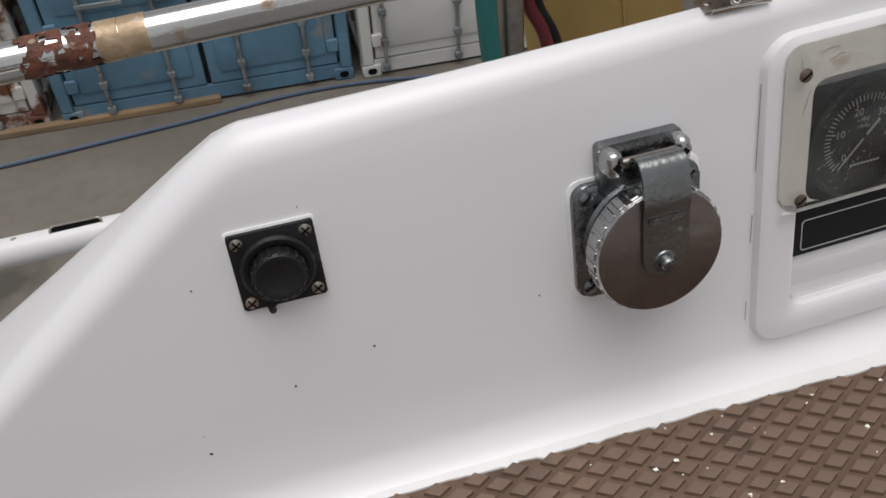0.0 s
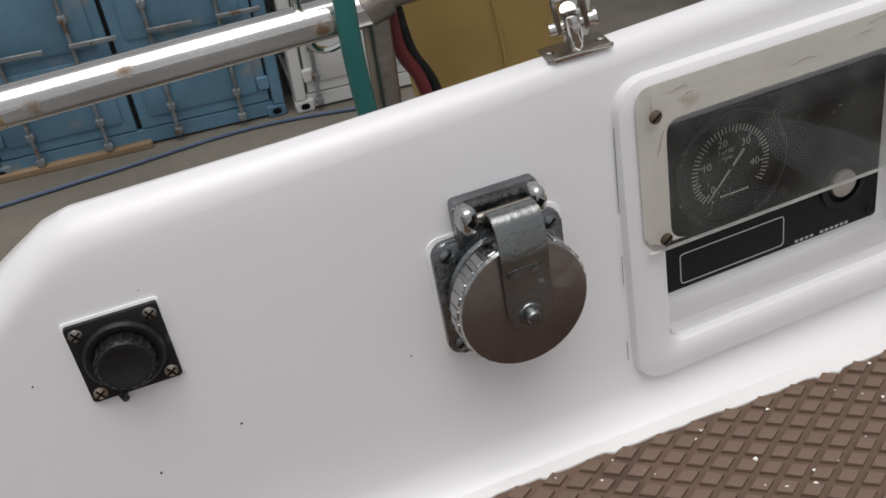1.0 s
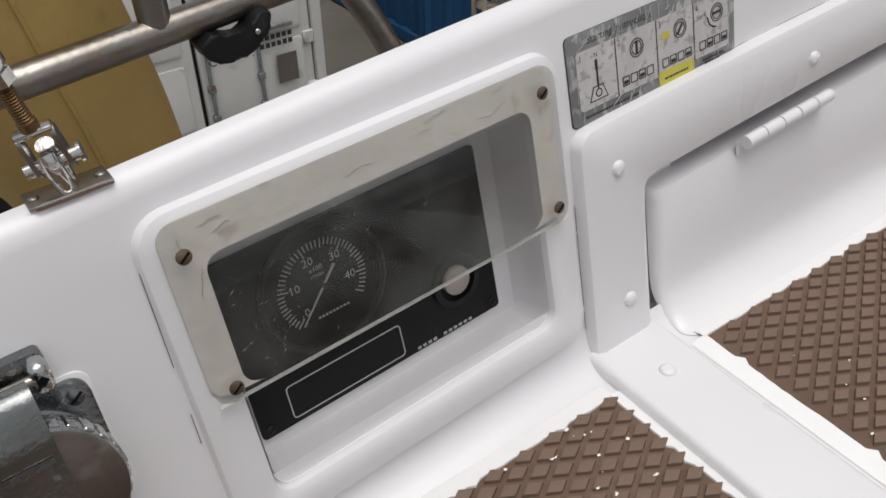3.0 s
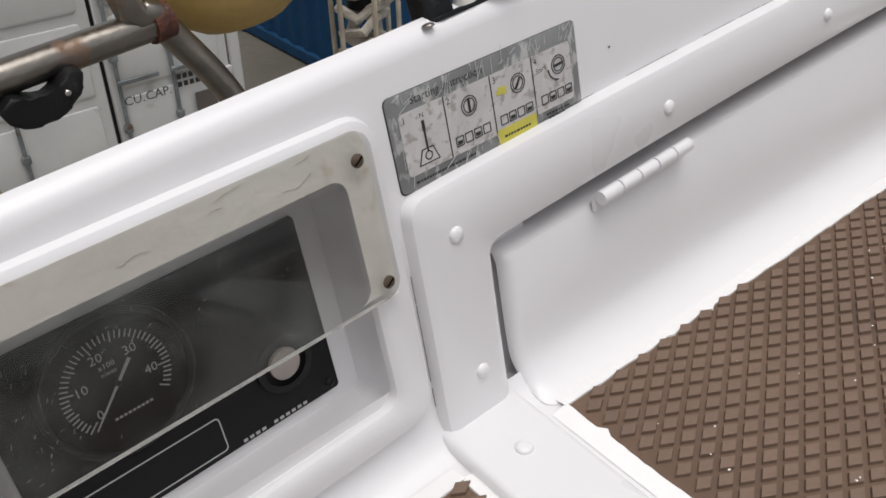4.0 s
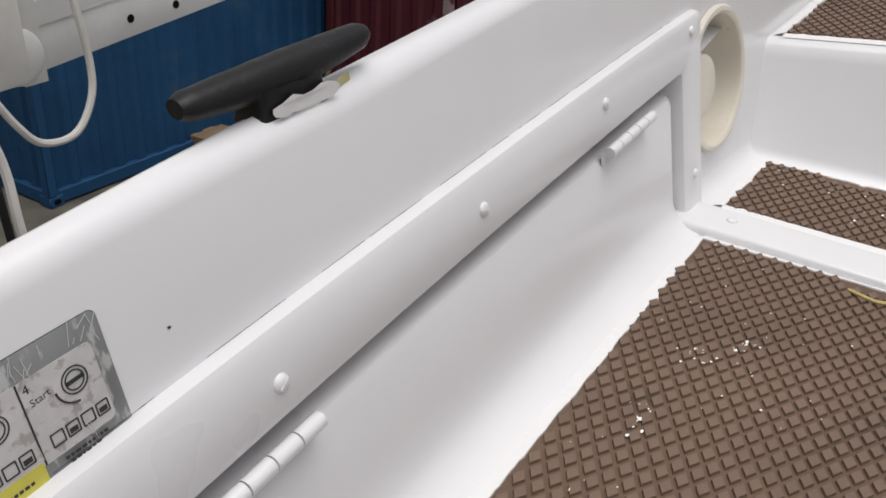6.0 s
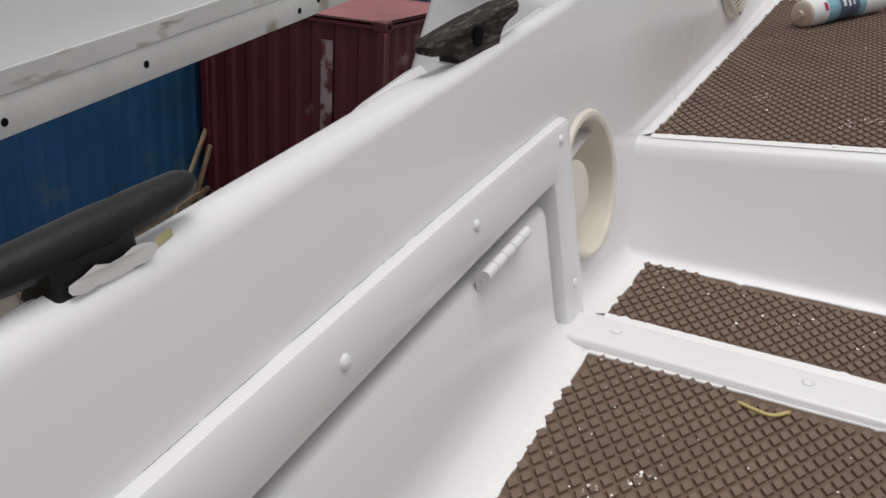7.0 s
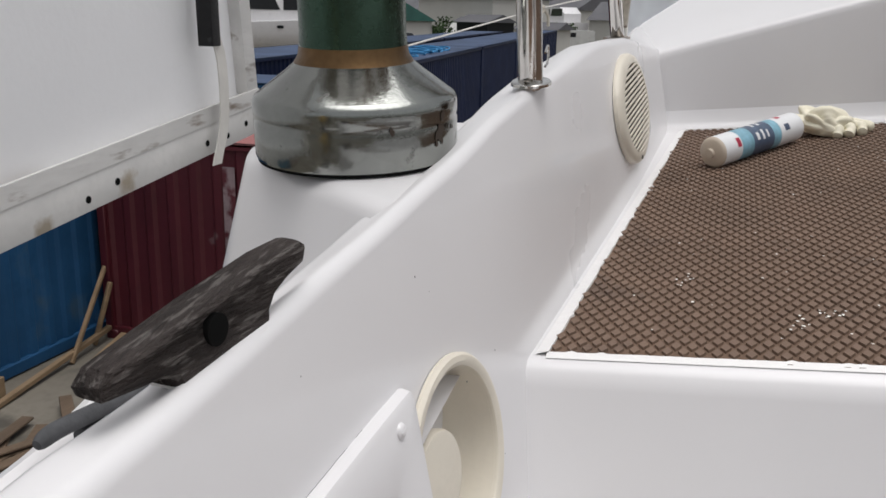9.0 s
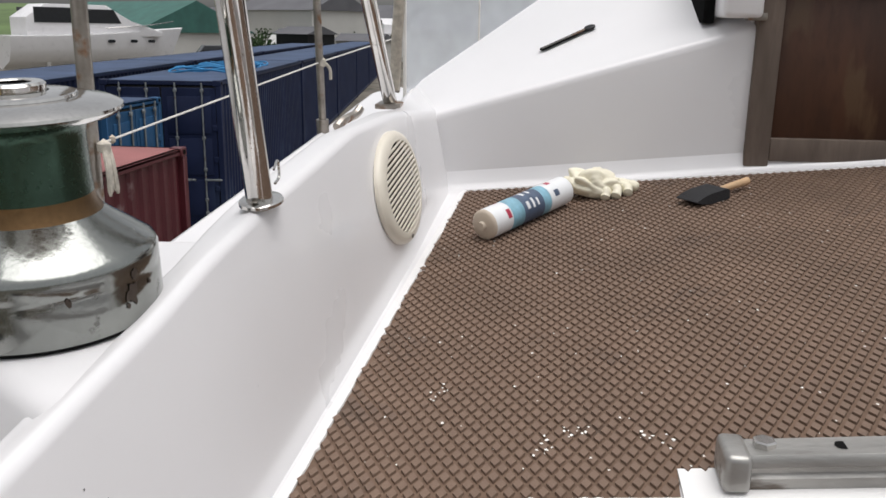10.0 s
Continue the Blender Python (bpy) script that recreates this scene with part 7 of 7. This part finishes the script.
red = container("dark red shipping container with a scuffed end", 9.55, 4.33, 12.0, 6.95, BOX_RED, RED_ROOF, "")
part("scuff", box((9.592, 5.04, 0.7), (9.596, 5.20, 2.30), 0.001), mat("pale_scuff", (0.27, 0.20, 0.21), 0.6, vary=0.3, big=4, stain=(0.085, 0.011, 0.018), amount=0.62, stain_scale=3), red, "pale vertical scuff")
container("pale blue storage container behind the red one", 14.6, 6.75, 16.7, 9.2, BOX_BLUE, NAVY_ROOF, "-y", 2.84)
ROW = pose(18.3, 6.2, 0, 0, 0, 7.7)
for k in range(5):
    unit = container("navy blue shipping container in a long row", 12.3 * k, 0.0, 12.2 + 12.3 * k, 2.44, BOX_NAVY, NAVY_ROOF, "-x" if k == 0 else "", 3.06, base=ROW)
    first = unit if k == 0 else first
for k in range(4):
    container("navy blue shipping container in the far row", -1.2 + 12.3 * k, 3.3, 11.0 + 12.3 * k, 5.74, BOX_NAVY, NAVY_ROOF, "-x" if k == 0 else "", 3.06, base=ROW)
for v, n in ((2.42, 7), (2.24, 4)):
    for k in range(n):
        part("stencil_bar", box((0.006, 0.34 + 0.10 * k, v), (0.010, 0.41 + 0.10 * k, v + 0.11)), HOUSE, first, smooth=False)

lines = thing("rope_heap", "loose blue rope heaped on the container roof", "rope", at=(6, 1.2, 3.06), base=ROW)
rng = random.Random(9)
for k in range(6):
    pts = [(3.2 + 0.9 * k + 0.8 * math.cos(a * 1.1 + k) + 0.2 * a, 1.25 + 0.8 * math.sin(a * 1.3 + k), 3.09 + 0.05 * math.sin(a * 3 + k)) for a in [0.4 * i for i in range(18)]]
    part("strand", pipe(curve(pts, 3), 0.026, 6), ROPE_BLUE, lines)
lead = thing("ground_rope", "dark blue rope lying on the concrete", "rope", at=(0, 6.2, 0.02), base=YARD)
part("strand", pipe(curve([(-4.5, 5.75, 0.02), (-2.14, 6.02, 0.02), (-0.8, 6.2, 0.02), (0.67, 6.38, 0.02), (2.5, 6.1, 0.02)], 8), 0.016, 8), TUBE_NAVY, lead)


def plank(label, a, b, w, h, name="timber", material=TIMBER):
    a, b = Vector(a), Vector(b)
    d = (b - a).normalized()
    s = Vector((0, 0, 1)).cross(d).normalized()
    m = Matrix((d, s, d.cross(s))).transposed().to_4x4()
    m.translation = a
    bm = box((0, -w / 2, 0), ((b - a).length, w / 2, h), 0.008, m, seg=1)
    return solo(name, bm, material, label, "timber", at=tuple(a), base=YARD, group="scrap timber")


plank("long weathered timber batten on the concrete", (-3.9, 6.5, 0), (-0.35, 6.5, 0), 0.08, 0.06)
plank("long scrap batten leaning on the container", (8.7, 6.75, 0.0), (10.0, 6.98, 1.35), 0.05, 0.05)
plank("long scrap batten beside the container", (7.2, 6.6, 0.0), (9.6, 6.9, 0.12), 0.07, 0.06)
plank("short scrap board beside the container", (8.7, 6.5, 0.0), (9.8, 6.75, 0.06), 0.09, 0.05)
plank("short scrap board beside the container", (9.3, 6.9, 0.0), (9.55, 6.8, 0.75), 0.06, 0.05)
rng = random.Random(12)
for k in range(34):
    x, y, a = 6.4 + rng.uniform(-0.6, 0.9), 5.6 + rng.uniform(-0.7, 0.6), rng.uniform(-0.5, 0.9)
    z = 0.010 * (k // 3)
    plank("broken board in the scrap timber heap", (x, y, z), (x + (0.5 + 0.05 * (k % 7)) * math.cos(a), y + 0.7 * math.sin(a), z), 0.07 + 0.02 * (k % 4), 0.03, "scrap_board", SCRAP)
plank("stacked timber offcut on the concrete", (7.25, 6.95, 0.0), (7.75, 6.98, 0.0), 0.35, 0.22)


def yacht(label, at, length, turn, arch=True):
    """A motor yacht ashore: lofted hull, cabin, dark windows, rail."""
    t = thing("motor_yacht", label, "motor yacht", at=at, base=YARD, group="yachts ashore")
    m = Matrix.Translation(at) @ pose(0, 0, 0, 0, 0, turn)
    L, B, H = length, length * 0.30, length * 0.17
    bm = bmesh.new()
    rings = []
    for k in range(17):
        s = k / 16
        half = B / 2 * (1 - max(0, (s - 0.45) / 0.55) ** 2.2) + 0.02
        sheer = H * (1 + 0.28 * s * s)
        rake = 0.10 * L * max(0, (s - 0.6) / 0.4) ** 2
        rings.append([bm.verts.new(m @ Vector((-L / 2 + L * s * 0.92 + rake * f, y * half, z))) for y, z, f in ((-1, sheer, 1), (-0.95, sheer * 0.62, 0.6), (-0.75, sheer * 0.28, 0.25), (0, 0, 0), (0.75, sheer * 0.28, 0.25), (0.95, sheer * 0.62, 0.6), (1, sheer, 1), (0, sheer * 1.02, 1))])
    for a, b in zip(rings, rings[1:]):
        for i in range(8):
            bm.faces.new((a[i], a[(i + 1) % 8], b[(i + 1) % 8], b[i]))
    bm.faces.new(rings[0])
    part("hull", bm, GELCOAT, t, angle=50)
    cab = [(-0.40, 1.0), (-0.40, 1.55), (-0.30, 1.95), (0.02, 1.95), (0.16, 1.45), (0.34, 1.15), (0.34, 1.0)]
    bm = prism([(u * L, v * H) for u, v in cab], B * 0.72, m @ Matrix(((1, 0, 0, 0), (0, 0, -1, B * 0.36), (0, 1, 0, 0), (0, 0, 0, 1))), 0.04)
    part("cabin", bm, GELCOAT, t)
    for s in (-1, 1):
        for u0, u1, v0, v1 in ((-0.36, -0.10, 1.40, 1.85), (-0.08, 0.10, 1.40, 1.82)):
            part("cabin_window", prism([(u0 * L, v0 * H), (u1 * L, v0 * H), ((u1 - 0.04) * L, v1 * H), (u0 * L, v1 * H)], 0.03, m @ Matrix(((1, 0, 0, 0), (0, 0, -s, s * (B * 0.36 + 0.035)), (0, 1, 0, 0), (0, 0, 0, 1)))), GLASS_DARK, t)
        for u in (-0.12, 0.02, 0.15, 0.26):
            part("porthole", prism(rrect(-0.22, -0.09, 0.22, 0.09, 0.08, 3), 0.05, m @ Matrix(((1, 0, 0, u * L), (0, 0, -s, s * (B * 0.5 + 0.03) * (1 - max(0, (u + 0.5 - 0.45) / 0.75) ** 2.2)), (0, 1, 0, H * 0.86), (0, 0, 0, 1)))), GLASS_DARK, t)
    part("rail", pipe(curve([m @ Vector((0.0 * L, -B * 0.45, H * 1.25)), m @ Vector((0.25 * L, -B * 0.36, H * 1.36)), m @ Vector((0.46 * L, -0.05 * B, H * 1.5))], 5), 0.025, 6), STEEL, t)
    for u, w in ((-0.3, 0.3), (0.2, 0.24)):
        for s in (-1, 1):
            part("keel_prop", box((u * L - 0.1, s * w * B - 0.1, -at[2]), (u * L + 0.1, s * w * B + 0.1, 0.25 * H), m=m), ALU_PAINT, t)
    return t


yacht("white motor yacht standing ashore behind the containers", (52, 26.5, 1.6), 11, -38)
yacht("white motor cruiser standing ashore farther off", (105, 27, 2.0), 11, 50)
yacht("large white motor yacht standing ashore far off", (112, 21, 1.8), 11, 40)

def house(label, at, size, turn, wall, roof_mat, windows, door_h=2.0):
    t = thing("house", label, "house", at=at, base=YARD, group="houses beyond the yard")
    m = Matrix.Translation(at) @ pose(0, 0, 0, 0, 0, turn)
    w, d, h = size
    part("wall", box((-w / 2, -d / 2, 0), (w / 2, d / 2, h), m=m), wall, t, smooth=False)
    r = bmesh.new()
    v = [r.verts.new(m @ Vector(p)) for p in ((-w / 2 - 0.3, -d / 2 - 0.3, h), (w / 2 + 0.3, -d / 2 - 0.3, h), (w / 2 + 0.3, d / 2 + 0.3, h), (-w / 2 - 0.3, d / 2 + 0.3, h), (-w / 2 - 0.3, 0, h + d * 0.22), (w / 2 + 0.3, 0, h + d * 0.22))]
    for idx in ((0, 1, 5, 4), (2, 3, 4, 5), (0, 4, 3), (1, 2, 5), (3, 2, 1, 0)):
        r.faces.new([v[i] for i in idx])
    part("roof", r, roof_mat, t, smooth=False)
    for k in range(windows):
        x = -w / 2 + w * (k + 0.5) / windows
        for z in ([1.1, 3.7] if h > 5 else [1.1]):
            part("window", box((x - 0.55, -d / 2 - 0.04, z), (x + 0.55, -d / 2 + 0.02, z + 1.2), m=m), GLASS_DARK, t, smooth=False)


house("white plastered house beyond the yard", (100, 27, 0), (12, 9, 6.0), 60, HOUSE, ROOF, 4)
house("long low white building beyond the yard", (125, 24, 0), (16, 10, 5.2), 62, HOUSE, ROOF, 5)
house("green roofed boat shed beyond the yachts", (78, 36, 0), (16, 12, 3.6), 60, HOUSE, GREEN_TARP, 3)
house("white building with grey roof far beyond the yard", (140, 52, 0), (20, 10, 5.0), 70, HOUSE, ROOF, 5)
house("low grey shed beyond the yard", (110, 8, 0), (14, 10, 4.0), 80, HOUSE, ROOF, 4)
van = thing("parked_car", "small pale car parked beyond the containers", "car", at=(62, 22.5, 0), base=YARD)
m = Matrix.Translation((62, 22.5, 1.35)) @ pose(0, 0, 0, 0, 0, -60)
part("body", box((-2.1, -0.85, 0.25), (2.1, 0.85, 0.95), 0.15, m), BOX_WHITE, van)
part("cabin", prism([(-1.7, 0.9), (-1.2, 1.5), (0.5, 1.5), (1.2, 0.9)], 1.5, m @ Matrix(((1, 0, 0, 0), (0, 0, -1, 0.75), (0, 1, 0, 0), (0, 0, 0, 1))), 0.1), GLASS_DARK, van)
for x in (-1.3, 1.3):
    for y in (-0.86, 0.7):
        part("wheel", lathe([(0, 0), (0.32, 0), (0.32, 0.18), (0, 0.18)], m @ pose(x, y, 0.32, -90, 0, 0), 18), BLACK, van)
part("trailer_bed", box((-2.4, -1.0, -1.35), (2.4, 1.0, 0.0), 0.02, m), ALU_PAINT, van)


def parked_van(label, at, turn, paint, length=5.2, height=2.3):
    """A boxy van on four wheels, with dark glass and a sloping bonnet."""
    t = thing("parked_van", label, "van", at=at, base=YARD, group="vehicles beyond the containers")
    m = Matrix.Translation(at) @ pose(0, 0, 0, 0, 0, turn)
    h, e = height, length / 2
    side = [(-e, 0.35), (-e, h - 0.1), (-e + 0.15, h), (e - 1.9, h), (e - 1.0, 1.25), (e - 0.1, 1.0), (e, 0.35)]
    part("body", prism(side, 1.9, m @ Matrix(((1, 0, 0, 0), (0, 0, -1, 0.95), (0, 1, 0, 0), (0, 0, 0, 1))), 0.06), paint, t)
    for y in (-0.96, 0.93):
        part("side_window", prism([(e - 2.6, 1.3), (e - 1.2, 1.3), (e - 1.85, h - 0.22), (e - 2.6, h - 0.22)], 0.03, m @ Matrix(((1, 0, 0, 0), (0, 0, -1, y + 0.03), (0, 1, 0, 0), (0, 0, 0, 1)))), GLASS_DARK, t)
        for x in (-e + 0.9, e - 0.9):
            part("wheel", lathe([(0, 0), (0.34, 0), (0.34, 0.2), (0, 0.2)], m @ pose(x, y - 0.02, 0.34, -90, 0, 0), 16), BLACK, t)
    part("rear_window", box((-e - 0.02, -0.7, 1.3), (-e + 0.02, 0.7, h - 0.3), m=m), GLASS_DARK, t)


parked_van("white van parked among the sheds", (84, 24.5, 1.2), 140, BOX_WHITE)
parked_van("pale van parked beyond the blue containers", (90, 21.5, 0.8), 120, HOUSE)
parked_van("dark van parked beyond the blue containers", (95, 19.5, 0.9), 150, BLACK, 4.4, 1.9)
parked_van("white van parked near the far house", (97, 16.0, 0.9), 100, BOX_WHITE, 4.6, 2.0)
for k, (x, y, h, paint, label) in enumerate(((82, 21.8, 3.6, BLACK_ALLOY, "dark store shed beyond the containers"), (93, 25.5, 3.4, BOX_RED, "dull red store shed beyond the yard"), (88, 17.5, 3.0, HOUSE, "pale store shed beyond the yard"))):
    house(label, (x, y, 0), (4.5, 3.2, h), 55 + 10 * k, paint, ROOF, 2)


def shrub(at, r, h, seed):
    """A leafy bush: short stems and many small leaf blades with gaps between."""
    t = thing("bush", "leafy dark green bush beyond the containers", "bush", at=at, base=YARD, group="bushes beyond the yard")
    rng = random.Random(seed)
    bm = None
    for k in range(5):
        a = k * 1.26 + rng.random()
        bm = pipe([Vector(at), Vector(at) + Vector((0.3 * r * math.cos(a), 0.3 * r * math.sin(a), 0.4 * h)), Vector(at) + Vector((0.7 * r * math.cos(a), 0.7 * r * math.sin(a), 0.8 * h))], [0.09, 0.06, 0.02], 6, bm)
    part("stems", bm, SCRAP, t)
    bm = bmesh.new()
    for k in range(900):
        d = Vector((rng.gauss(0, 1), rng.gauss(0, 1), rng.gauss(0, 1))).normalized()
        q = Vector(at) + Vector((d.x * r, d.y * r, h * 0.55 + d.z * h * 0.45)) * 1.0
        c = Vector(at) + Vector((0, 0, h * 0.5))
        q = c + (q - c) * rng.uniform(0.55, 1.05) * (1 + 0.25 * noise.noise(d * 2.3 + Vector((seed, 0, 0))))
        u, w = Vector((rng.gauss(0, 1), rng.gauss(0, 1), rng.gauss(0, 1))).normalized(), Vector((rng.gauss(0, 1), rng.gauss(0, 1), rng.gauss(0, 1))).normalized()
        bm.faces.new([bm.verts.new(q + p) for p in (u * 0.20, w * 0.12, -u * 0.20, -w * 0.12)])
    tagged(part("leaves", bm, LEAF, t, smooth=False), kind="stuff")


LEAF = mat("bush_leaf", (0.035, 0.065, 0.022), 0.7, vary=0.4, big=0.8, fine=8, bump=0.0, spec=0.2)
for k, (x, y, r, h) in enumerate(((80, 25.5, 1.8, 3.2), (86, 27.0, 2.2, 4.0), (92, 23.0, 1.6, 3.0), (99, 21.5, 2.0, 3.6), (104, 18.5, 2.2, 3.6))):
    shrub((x, y, 0), r, h, k + 3)
bm = bmesh.new()
rng = random.Random(2)
rows = []
for k in range(60):
    a = radians(-35 + 120 * k / 59)
    hgt = 9 + 5 * noise.noise(Vector((k * 0.17, 0, 1)))
    rows.append([bm.verts.new((r * math.cos(a), r * math.sin(a), z)) for r, z in ((210, 0), (260, 0.45 * hgt), (380, hgt), (600, hgt * 1.0), (610, 0))])
for a, c in zip(rows, rows[1:]):
    for i in range(4):
        bm.faces.new((a[i], c[i], c[i + 1], a[i + 1]))
solo("backdrop_grass_bank", bm, GRASS, "distant green grass bank beyond the yard", "grass bank", base=YARD, kind="structure")
